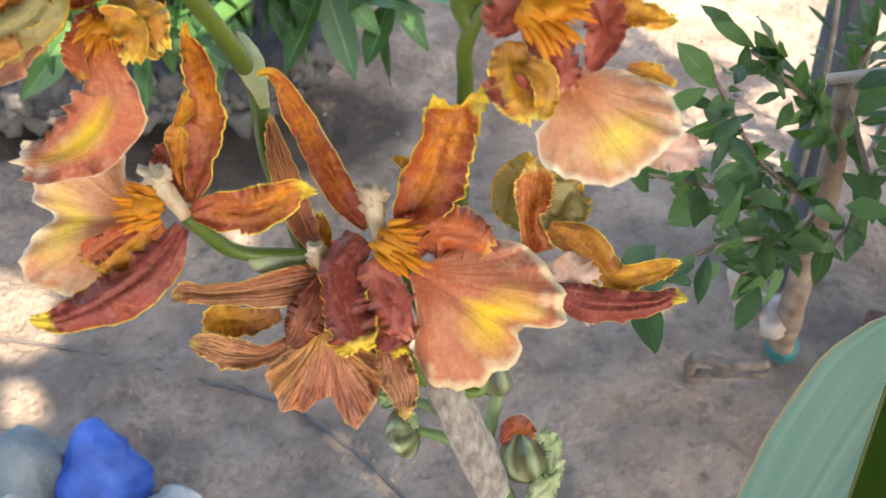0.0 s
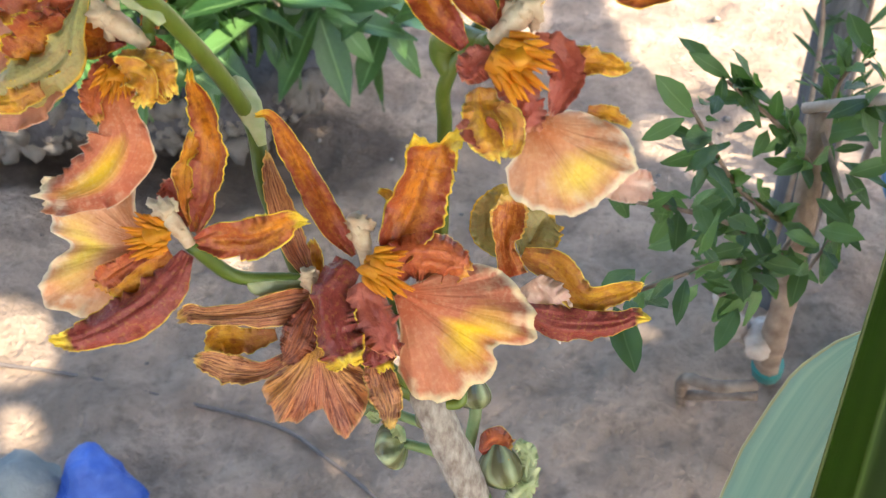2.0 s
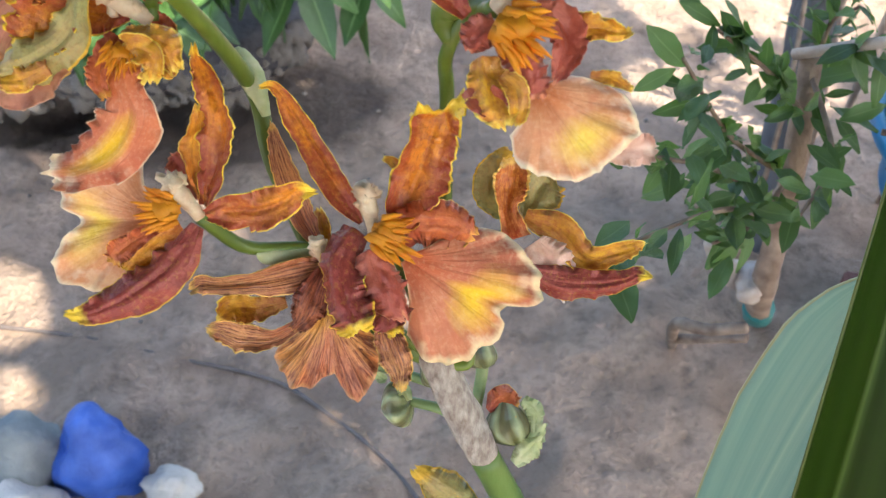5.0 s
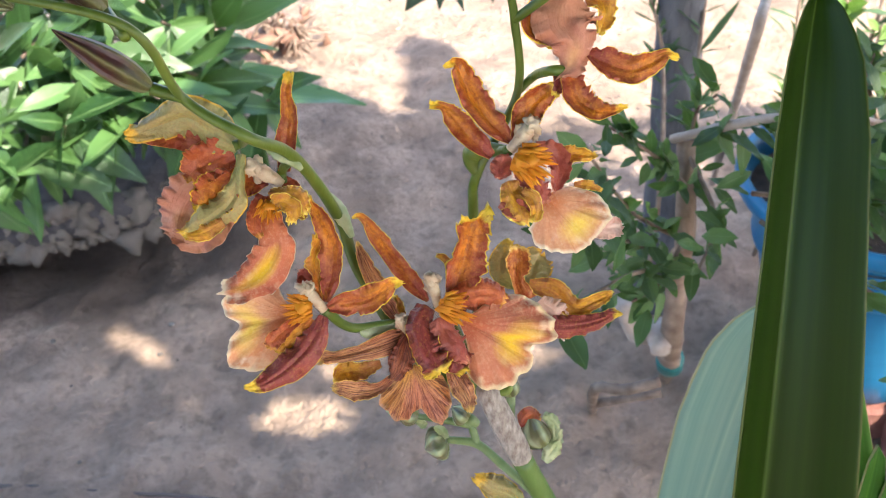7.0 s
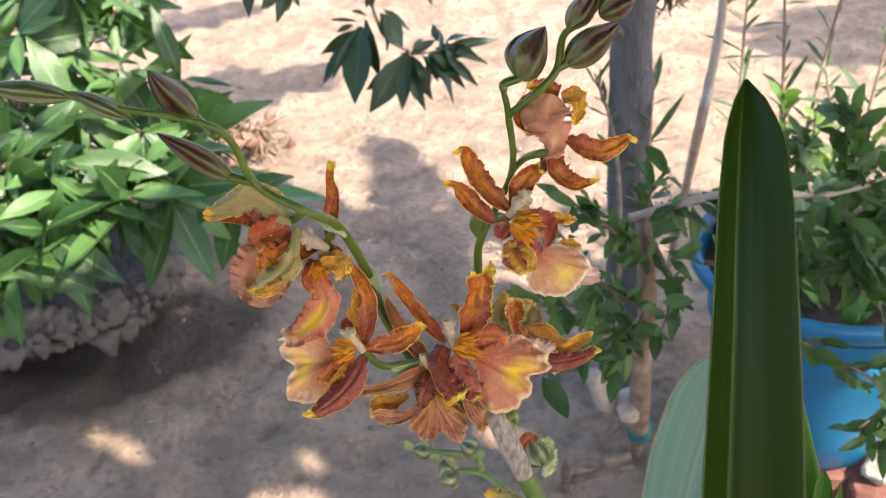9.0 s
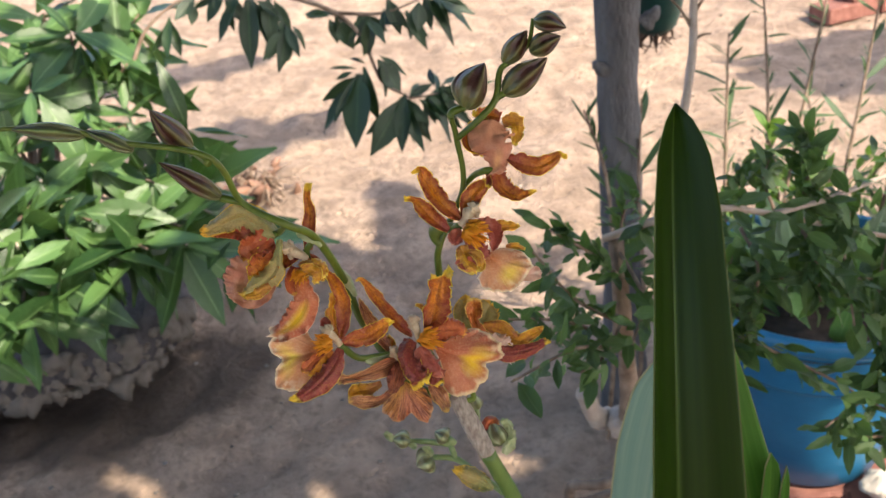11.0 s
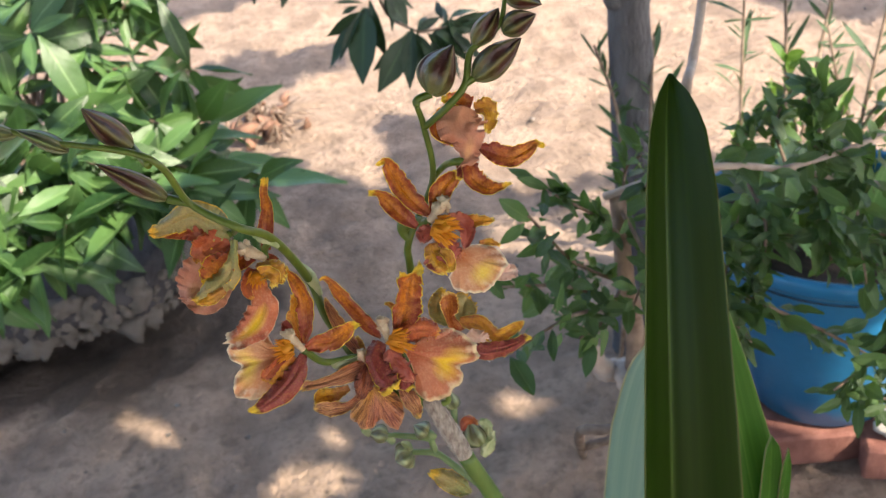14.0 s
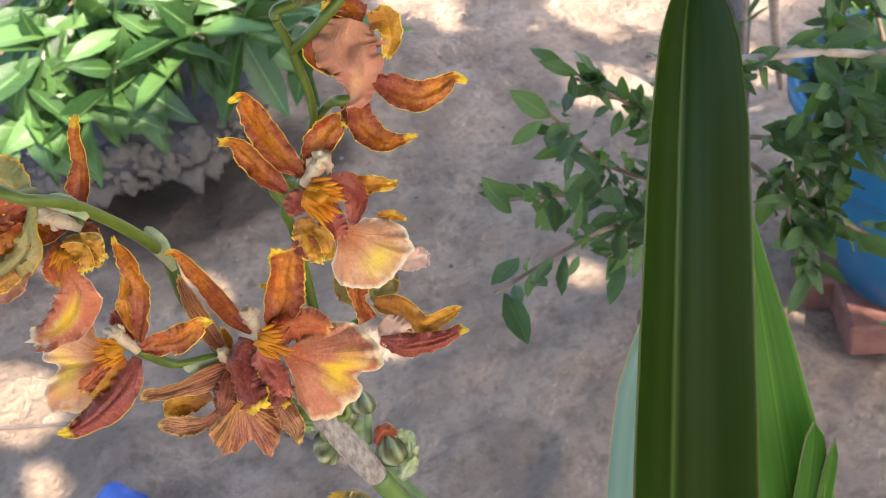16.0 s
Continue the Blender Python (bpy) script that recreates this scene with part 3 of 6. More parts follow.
def leaf_mesh(name, material, shape, droop=0.12, fold=0.18, wave=0.02):
    """A leaf one unit long along y, facing z, with its width as a share of its length."""
    verts, faces, uvs = [], [], []
    for k, (v, w) in enumerate(shape):
        for j in range(5):
            u = j / 2 - 1
            z = -droop * v * v + fold * w * abs(u) + wave * math.sin(v * 9 + u * 2)
            verts.append((u * w, v, z))
            uvs.append((j / 4, v))
    for k in range(len(shape) - 1):
        for j in range(4):
            a = k * 5 + j
            faces.append((a, a + 1, a + 6, a + 5))
    return mesh_of(name, verts, faces, material, uvs)


def set_leaf(me, parent, at, ahead, face, length, wide=1.0):
    ob = new("leaf", me)
    ob.parent = parent
    ob.matrix_parent_inverse = Matrix.Translation(-parent.location)
    y = Vector(ahead).normalized()
    x = y.cross(Vector(face))
    x = x.normalized() if x.length > 1e-4 else y.orthogonal().normalized()
    z = x.cross(y)
    turn = Matrix((x, y, z)).transposed().to_4x4()
    ob.matrix_basis = Matrix.Translation(at) @ turn @ Matrix.Diagonal((length * wide, length, length, 1))
    return ob


rng = random.Random(5)


def jitter(v, s):
    return Vector(v) + Vector((rng.uniform(-s, s), rng.uniform(-s, s), rng.uniform(-s, s)))


# ---- ground ----
def ground_sheet():
    def axis(mid, near):
        fine = [mid + d for d in np.linspace(-near, near, 270)]
        out = [near * 1.22**k for k in range(1, 24)]
        return [mid - d for d in reversed(out)] + fine + [mid + d for d in out]

    xs, ys = axis(0.4, 1.8), axis(1.9, 2.2)
    verts, faces = [], []
    for y in ys:
        for x in xs:
            d = math.hypot(x - 0.4, y - 1.9)
            z = 0.018 * noise.noise(Vector((x * 2.2, y * 2.2, 3))) + 0.015 * noise.noise(Vector((x * 8, y * 8, 8))) + 0.009 * noise.noise(Vector((x * 19, y * 19, 4))) + 0.006 * noise.noise(Vector((x * 36, y * 36, 1)))
            hollow = math.exp(-(((y - 1.7) / 0.13) ** 2)) / (1 + math.exp(min(60.0, (x + 0.2) * 22))) / (1 + math.exp(min(60.0, (-1.45 - x) * 22)))
            verts.append((x, y, z - 0.045 * hollow if d < 6 else 0.0))
    w = len(xs)
    for i in range(len(ys) - 1):
        for j in range(w - 1):
            a = i * w + j
            faces.append((a, a + 1, a + w + 1, a + w))
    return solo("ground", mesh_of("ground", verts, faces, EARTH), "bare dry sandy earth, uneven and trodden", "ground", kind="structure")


ground_sheet()

# ---- concrete ledge with pebbles ----
def ledge():
    base = thing("concrete_ledge", (-0.6, 1.85, 0), "dark weathered concrete ledge with pebbles showing in its edge", "ledge", kind="structure")
    nx, ny = 60, 14
    verts, faces = [], []
    x0, x1 = -1.5, -0.1
    for i in range(nx):
        x = x0 + (x1 - x0) * i / (nx - 1)
        inset = max(0.0, (i / (nx - 1) - 0.9) / 0.1) ** 2 * 0.14
        front = 1.555 + 0.02 * (x + 0.4) + inset + 0.018 * noise.noise(Vector((x * 9, 0, 2)))
        ring = [(front + 0.34, -0.2), (front + 0.32, 0.045), (front + 0.06, 0.05), (front + 0.0, 0.058), (front - 0.012, 0.08), (front - 0.004, 0.115), (front + 0.02, 0.138), (front + 0.06, 0.144), (front + 0.3, 0.142), (front + 0.62 - 2 * inset, 0.12), (front + 0.64 - 2 * inset, -0.2)]
        for y, z in ring:
            k = noise.noise(Vector((x * 22, y * 22, z * 22)))
            verts.append((x, y + 0.018 * k, z + (0.012 * k if z > 0.02 else -0.01)))
    m = 11
    for i in range(nx - 1):
        for j in range(m - 1):
            a = i * m + j
            faces.append((a, a + m, a + m + 1, a + 1))
    faces.append(tuple(range(m)))
    faces.append(tuple(range(nx * m - 1, nx * m - m - 1, -1)))
    part("slab", mesh_of("slab", verts, faces, ROCK), base)
    stones = [mesh_of("pebble", *lump_data((0, 0, 0), (1, 0.75, 0.7), seed=k, rough=0.8, freq=2.0, rings=6, sides=9)[:2], PEBBLE) for k in range(4)]
    for k in range(290):
        x = rng.uniform(-0.85, -0.11)
        inset = max(0.0, ((x - x0) / (x1 - x0) - 0.9) / 0.1) ** 2 * 0.14
        ob = part("pebble", stones[k % 4], base)
        z = rng.uniform(0.048, 0.125)
        ob.matrix_basis = Matrix.Translation((x, 1.551 + 0.02 * (x + 0.4) + inset + 0.018 * noise.noise(Vector((x * 9, 0, 2))) + abs(z - 0.08) * 0.2, z)) @ Euler((rng.random() * 6, rng.random() * 6, 0)).to_matrix().to_4x4() @ Matrix.Scale(rng.uniform(0.007, 0.015) * (1.9 if k % 5 == 0 else 1), 4)


ledge()

# ---- the young tree and what hangs on it ----
def young_tree():
    base = thing("young_tree", (0.5750, 1.2350, 0.0000), "slim grey-barked young tree trunk with knots", "tree")
    x, y = 0.575, 1.235
    part("trunk", tube("trunk", [(x - 0.005, y, -0.03), (x, y, 0.25), (x - 0.012, y, 0.6), (x - 0.005, y, 1.0), (x + 0.01, y + 0.02, 1.6), (x, y, 2.4)], [0.037, 0.032, 0.03, 0.031, 0.03, 0.026], BARK, 60, 16, 0.14), base)
    part("knot", tube("knot", [(x - 0.03, y - 0.01, 0.6), (x - 0.045, y - 0.015, 0.61), (x - 0.052, y - 0.015, 0.618)], [0.014, 0.009, 0.004], BARK, 8, 8, 0.3), base)
    part("knot", tube("knot", [(x + 0.022, y - 0.012, 0.66), (x + 0.034, y - 0.018, 0.672), (x + 0.04, y - 0.02, 0.682)], [0.014, 0.009, 0.004], BARK, 10, 9, 0.4), base)
    part("limb", tube("limb", [(x, y, 1.3), (x + 0.15, y + 0.1, 1.6), (x + 0.35, y + 0.25, 1.75)], [0.02, 0.016, 0.008], BARK, 16, 8, 0.2), base)
    return base


young_tree()

# ---- shade tree behind the viewer, whose crown shadows the foreground ----
EDGE_X = (-2.4, -1.3, -0.8, -0.5, -0.2, 0.1, 0.22, 0.3, 0.36, 0.42, 0.48, 0.56, 0.8, 1.3)
EDGE_Y = (2.4, 2.6, 2.7, 2.6, 2.4, 2.16, 2.03, 1.95, 2.28, 2.28, 1.95, 1.78, 1.8, 1.7)


def shade_tree():
    base = thing("shade_tree", (2.9, -2.6, 0), "broad leafy shade tree with gaps in its crown", "tree")
    part("trunk", tube("trunk", [(2.9, -2.6, -0.1), (2.85, -2.55, 1.0), (2.7, -2.4, 2.0), (2.4, -2.1, 2.8)], [0.13, 0.1, 0.09, 0.05], BARK, 24, 12, 0.2), base)
    for k, end in enumerate(((1.4, -0.9, 1.9), (1.9, -2.2, 2.7), (3.2, -1.2, 2.6), (0.3, 0.3, 2.3), (-0.6, -1.5, 2.3))):
        part("limb", tube("limb", [(2.8, -2.5, 1.4 + 0.15 * k), ((2.8 + end[0]) / 2, (end[1] - 2.5) / 2, end[2] * 0.85), end], [0.06, 0.04, 0.012], BARK, 16, 8, 0.2), base)
    # bright patches on the ground: x, y, half length along the sun, half width
    gaps = [(-0.224, 1.321, 0.075, 0.008), (0.056, 1.198, 0.028, 0.014), (-0.03, 1.127, 0.034, 0.028), (0.012, 1.12, 0.036, 0.03), (0.045, 1.112, 0.03, 0.024), (0.347, 1.178, 0.033, 0.02), (-0.147, 1.18, 0.012, 0.008), (-0.5, 1.145, 0.085, 0.055), (-0.43, 0.985, 0.04, 0.016), (-0.67, 1.67, 0.09, 0.045), (-0.52, 1.44, 0.07, 0.022), (-0.02, 0.885, 0.06, 0.022), (0.3, 2.02, 0.08, 0.03), (0.42, 1.93, 0.03, 0.02), (0.8, 0.99, 0.09, 0.045), (0.75, 0.91, 0.05, 0.03), (0.63, 1.58, 0.12, 0.1), (-0.58, 1.68, 0.1, 0.065), (0.61, 1.06, 0.075, 0.045), (0.72, 1.02, 0.12, 0.09), (-0.45, 1.7, 0.09, 0.06), (0.73, 1.66, 0.1, 0.09), (0.52, 1.66, 0.08, 0.06)]
    # shadow islands beyond the crown's edge: x, y, half sizes
    islands = [(0.06, 2.78, 0.27, 0.12), (-0.1, 3.45, 0.3, 0.1), (1.95, 2.55, 0.4, 0.25)]
    along, across = Vector((math.cos(SUN_AZ), math.sin(SUN_AZ))), Vector((-math.sin(SUN_AZ), math.cos(SUN_AZ)))
    verts, faces, uvs = [], [], []
    pick = random.Random(11)
    for k in range(84000):
        gx, gy = pick.uniform(-2.4, 2.7), pick.uniform(-0.6, 3.7)
        if k % 3 == 0:
            x, y, a, b = gaps[(k // 3) % len(gaps)]
            gx, gy = x + pick.uniform(-1, 1) * (a + 0.12), y + pick.uniform(-1, 1) * (a + 0.12)
        ragged = float(np.interp(gx, EDGE_X, EDGE_Y)) + 0.05 * noise.noise(Vector((gx * 7, gy * 3, 9))) + 0.05 * noise.noise(Vector((gx * 19, gy * 9, 9)))
        blot = min(((gx - bx) / ba) ** 2 + ((gy - by) / bb) ** 2 + 0.9 * noise.noise(Vector((gx * 9, gy * 9, 2))) for bx, by, ba, bb in islands)
        rim = ((gx + 0.2) / 2.2) ** 2 + ((gy - 1.1) / 1.9) ** 2 + 0.35 * noise.noise(Vector((gx * 2, gy * 2, 5)))
        if (gy > ragged and blot > 1) or (rim > 1 and blot > 1) or gx > (1.15 if gy < 2.3 else 9) + 0.3 * noise.noise(Vector((gy * 3, 1, 1))):
            continue
        if ((gx + 0.5) / 0.28) ** 2 + ((gy - 1.89) / 0.2) ** 2 < 1 and noise.noise(Vector((gx * 8, gy * 8, 4))) > -0.4:
            continue
        if ((gx + 0.63) / 0.28) ** 2 + ((gy - 2.23) / 0.3) ** 2 < 1 and noise.noise(Vector((gx * 8, gy * 8, 7))) > -0.28:
            continue
        reach = pick.uniform(2.4, 3.0)
        p = Vector((gx, gy, 0)) + TO_SUN * reach
        d = Vector((pick.uniform(-1, 1), pick.uniform(-1, 1), pick.uniform(-1, 0.6))).normalized()
        w = d.cross(Vector((pick.uniform(-1, 1), pick.uniform(-1, 1), pick.uniform(-1, 1)))).normalized()
        near = any(abs(gx - x) < a + 0.1 and abs(gy - y) < a + 0.1 for x, y, a, b in gaps)
        size = pick.uniform(0.012, 0.022) if near else pick.uniform(0.026, 0.05)
        if any(abs(gx - x) < a + 0.14 and abs(gy - y) < a + 0.14 and any(
                (Vector((q.x - x, q.y - y)).dot(along) / a) ** 2 + (Vector((q.x - x, q.y - y)).dot(across) / b) ** 2 < 1
                for q in (c - TO_SUN * (c.z / TO_SUN.z) for c in (p, p - d * size * 1.5, p + w * size * 0.75, p + d * size * 1.5, p - w * size * 0.75, p + d * size * 0.75, p - d * size * 0.75))) for x, y, a, b in gaps):
            continue
        n = len(verts)
        verts += [p - d * size * 1.5, p + w * size * 0.75, p + d * size * 1.5, p - w * size * 0.75]
        uvs += [(0.5, 0), (0, 0.5), (0.5, 1), (1, 0.5)]
        faces.append((n, n + 1, n + 2, n + 3))
    for k in range(16000):
        p = Vector((pick.uniform(-1.8, 0.85), pick.uniform(-2.2, 1.0), pick.uniform(1.9, 2.5)))
        fall = p - TO_SUN * (p.z / TO_SUN.z)
        if ((p.x + 0.5) / 1.4) ** 2 + ((p.y + 0.6) / 1.7) ** 2 + 0.5 * noise.noise(p * 2) > 1:
            continue
        if fall.x > -1.0 or fall.y > float(np.interp(fall.x, EDGE_X, EDGE_Y)) or noise.noise(Vector((p.x * 1.7, p.y * 1.7, 6))) < -0.22:
            continue
        d = Vector((pick.uniform(-1, 1), pick.uniform(-1, 1), pick.uniform(-0.6, 0.3))).normalized()
        w = d.cross(Vector((pick.uniform(-0.5, 0.5), pick.uniform(-0.5, 0.5), 1))).normalized()
        n = len(verts)
        size = pick.uniform(0.03, 0.05)
        verts += [p - d * size * 1.5, p + w * size * 0.75, p + d * size * 1.5, p - w * size * 0.75]
        uvs += [(0.5, 0), (0, 0.5), (0.5, 1), (1, 0.5)]
        faces.append((n, n + 1, n + 2, n + 3))
    tagged(part("crown", mesh_of("crown", verts, faces, LEAF_L, uvs), base), kind="stuff")


shade_tree()

# ---- leafy bush on the ledge ----
LANCE = [leaf_mesh("lance_leaf", LEAF_L, ((0, 0.012), (0.12, 0.06), (0.3, 0.14), (0.5, 0.165), (0.7, 0.13), (0.87, 0.06), (1, 0.006)), d, f, 0.015) for d, f in ((0.22, 0.25), (0.05, 0.35), (0.32, 0.15))]
# the same lance leaves in the shade-darkened colour
HANGING = [leaf_mesh("lance_leaf", LEAF_SHADED, ((0, 0.012), (0.12, 0.06), (0.3, 0.14), (0.5, 0.165), (0.7, 0.13), (0.87, 0.06), (1, 0.006)), d, f, 0.015) for d, f in ((0.22, 0.25), (0.05, 0.35), (0.32, 0.15))]
OVAL = [leaf_mesh("oval_leaf", LEAF_R, ((0, 0.02), (0.15, 0.1), (0.35, 0.18), (0.6, 0.19), (0.82, 0.12), (1, 0.015)), d, f, 0.03) for d, f in ((0.15, 0.25), (-0.05, 0.35), (0.25, 0.1))]
NARROW = [leaf_mesh("narrow_leaf", LEAF_THIN, ((0, 0.015), (0.25, 0.06), (0.55, 0.075), (0.8, 0.05), (1, 0.005)), d, 0.2, 0.01) for d in (0.15, -0.1)]


FRESH = [leaf_mesh("fresh_leaf", LEAF_FRESH, ((0, 0.015), (0.2, 0.11), (0.45, 0.17), (0.7, 0.14), (0.88, 0.07), (1, 0.006)), d, 0.25, 0.02) for d in (0.18, -0.05)]


def whorl(parent, at, ahead, count, length, spread=1.0, sag=0.5):
    """A ring of lance leaves at a shoot's end."""
    ahead = Vector(ahead).normalized()
    side = ahead.orthogonal().normalized()
    for k in range(count):
        a = math.tau * k / count + rng.uniform(-0.4, 0.4)
        out = (side * math.cos(a) + ahead.cross(side) * math.sin(a)) * spread + ahead * rng.uniform(0.2, 0.9) + Vector((0, 0, -sag * rng.uniform(0.3, 1.3)))
        set_leaf(LANCE[k % 3], parent, jitter(at, 0.012) - ahead * rng.uniform(0, 0.05), out, Vector((0.25, -0.45, 0.9)) + jitter((0, 0, 0), 1.1), length * rng.uniform(0.55, 1.2), rng.uniform(0.8, 1.15))


def leafy_bush():
    root = Vector((-0.38, 1.95, 0.12))
    base = thing("leafy_bush", root, "leafy green bush with long pointed leaves beside the ledge", "bush")
    shoots = [(-0.2790, 1.7263, 0.5481), (-0.2026, 1.8029, 0.6110), (-0.1262, 1.8573, 0.5301), (-0.0907, 1.9446, 0.5957), (-0.2824, 1.6050, 0.4345), (-0.2094, 1.5070, 0.3930), (-0.2795, 1.5082, 0.3879), (-0.1529, 1.5192, 0.3332), (-0.0727, 1.4791, 0.3353), (-0.2008, 1.4465, 0.3511), (-0.0412, 1.7245, 0.4314), (0.0236, 1.5163, 0.2943), (-0.3232, 1.4887, 0.3776), (-0.1132, 1.6525, 0.3784), (-0.0314, 1.7240, 0.3302), (-0.4045, 1.5972, 0.3719), (-0.4146, 1.7737, 0.4744), (-0.3502, 1.8987, 0.6188), (-0.2135, 1.7575, 0.4840), (-0.2554, 1.9387, 0.6237), (-0.2038, 1.6445, 0.4322), (-0.3184, 1.5276, 0.4071), (-0.2428, 1.4529, 0.3874), (-0.1470, 1.7874, 0.4389), (-0.1029, 1.5422, 0.3525), (-0.3340, 1.6800, 0.4644), (-0.2882, 1.8269, 0.5780), (-0.1468, 1.9345, 0.6596), (-0.0129, 1.5960, 0.3176), (-0.3599, 1.5119, 0.4042), (-0.1319, 1.4545, 0.3512)]
    low = [(-0.40, 1.44, 0.33), (-0.33, 1.41, 0.30), (-0.46, 1.46, 0.36), (-0.27, 1.42, 0.33), (-0.43, 1.42, 0.28), (-0.36, 1.45, 0.37)]
    for k, end in enumerate(shoots + low):
        end = Vector(end)
        start = root + Vector((0.05 * math.sin(k * 2.1), 0.05 * math.cos(k * 1.3), 0))
        mid = start.lerp(end, 0.55) + Vector((0.04 * math.sin(k), 0.05, 0.07))
        part("branch", tube("branch", [start, mid, end], [0.007, 0.0045, 0.0022], TWIG_PALE if k % 4 == 0 else TWIG, 14, 7, 0.15, k), base)
        way = (end - mid).normalized() + Vector((0, -0.35, 0.1))
        whorl(base, end, way, 8, 0.13, 0.95, 0.7)
        whorl(base, mid.lerp(end, 0.55), way, 4, 0.12, 1.0, 0.6)
    return base


leafy_bush()


def overhanging_branch():
    base = thing("overhanging_branch", (-0.17, 1.81, 0.77), "branch with pointed leaves, coloured dark as in shade, hanging over the yard", "branch")

    def spray(at, leaves):
        """Leaves on one node: angle from hanging straight down, length and width."""
        for k, (angle, length, wide) in enumerate(leaves):
            for swing in (-28, 24):
                under = -UP * math.cos(radians(angle + swing)) + RIGHT * math.sin(radians(angle + swing)) - VIEW * 0.3
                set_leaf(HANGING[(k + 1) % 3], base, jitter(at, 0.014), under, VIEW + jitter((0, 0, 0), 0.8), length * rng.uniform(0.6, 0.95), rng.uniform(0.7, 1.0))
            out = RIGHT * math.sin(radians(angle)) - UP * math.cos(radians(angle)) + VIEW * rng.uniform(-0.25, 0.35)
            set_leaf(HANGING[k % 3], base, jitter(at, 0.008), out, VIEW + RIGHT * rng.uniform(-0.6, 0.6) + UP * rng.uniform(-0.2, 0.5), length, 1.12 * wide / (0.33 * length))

    lines = (([(-0.1701, 1.8128, 0.7745), (0.0122, 1.7979, 0.6609), (0.1522, 1.7862, 0.6354), (0.2511, 1.7641, 0.5912), (0.2925, 1.7434, 0.5413), (0.3021, 1.7289, 0.5014), (0.3155, 1.7138, 0.4643), (0.3577, 1.6955, 0.4358)], 0.006),
             ([(0.2511, 1.7641, 0.5912), (0.3302, 1.7494, 0.5824), (0.4068, 1.7393, 0.6004)], 0.004),
             ([(-0.1075, 1.7675, 0.5605), (-0.0778, 1.7819, 0.6057), (-0.0322, 1.7914, 0.6361), (0.0173, 1.7962, 0.6539)], 0.004),
             ([(0.3577, 1.6955, 0.4358), (0.3919, 1.6888, 0.4370), (0.4130, 1.6858, 0.4415)], 0.003))
    for k, (line, thick) in enumerate(lines):
        part("twig", tube("twig", line, [thick, thick * 0.7, thick * 0.35], TWIG, 30, 7, 0.15, k), base)
    spray((0.276, 1.730, 0.491), ((-20, 0.137, 0.049), (-37, 0.105, 0.013), (-105, 0.049, 0.007),))
    spray((0.348, 1.698, 0.436), ((-38, 0.115, 0.043), (11, 0.104, 0.021), (1, 0.063, 0.018), (29, 0.064, 0.021), (110, 0.052, 0.015),))
    spray((0.305, 1.728, 0.501), ((27, 0.072, 0.036),))
    spray((0.381, 1.690, 0.433), ((23, 0.089, 0.020), (42, 0.069, 0.018), (82, 0.060, 0.015), (67, 0.080, 0.018),))
    spray((0.403, 1.688, 0.442), ((38, 0.091, 0.018), (92, 0.112, 0.017), (160, 0.052, 0.011), (57, 0.087, 0.015),))
    spray((0.099, 1.790, 0.636), ((-10, 0.126, 0.033),))
    spray((0.145, 1.786, 0.633), ((-4, 0.084, 0.028),))
    spray((0.164, 1.769, 0.576), ((-20, 0.078, 0.024), (9, 0.070, 0.017), (-41, 0.064, 0.025),))
    spray((0.015, 1.794, 0.643), ((-11, 0.036, 0.018), (-45, 0.059, 0.021),))
    spray((0.116, 1.785, 0.621), ((27, 0.078, 0.021),))
    spray((0.303, 1.753, 0.579), ((-10, 0.069, 0.029), (21, 0.063, 0.021), (-13, 0.064, 0.025),))
    spray((0.374, 1.741, 0.581), ((16, 0.080, 0.021),))
    spray((0.404, 1.740, 0.601), ((27, 0.101, 0.024), (-14, 0.057, 0.028),))
    spray((0.426, 1.734, 0.599), ((48, 0.084, 0.021), (63, 0.078, 0.020),))
    spray((0.243, 1.763, 0.584), ((18, 0.044, 0.024), (27, 0.061, 0.032), (-114, 0.042, 0.024),))
    spray((0.347, 1.751, 0.600), ((12, 0.068, 0.024),))
    spray((0.361, 1.739, 0.566), ((-135, 0.039, 0.028),))
    spray((0.061, 1.792, 0.641), ((-47, 0.057, 0.021), (27, 0.062, 0.024),))
    spray((-0.030, 1.787, 0.617), ((-18, 0.077, 0.018),))


overhanging_branch()

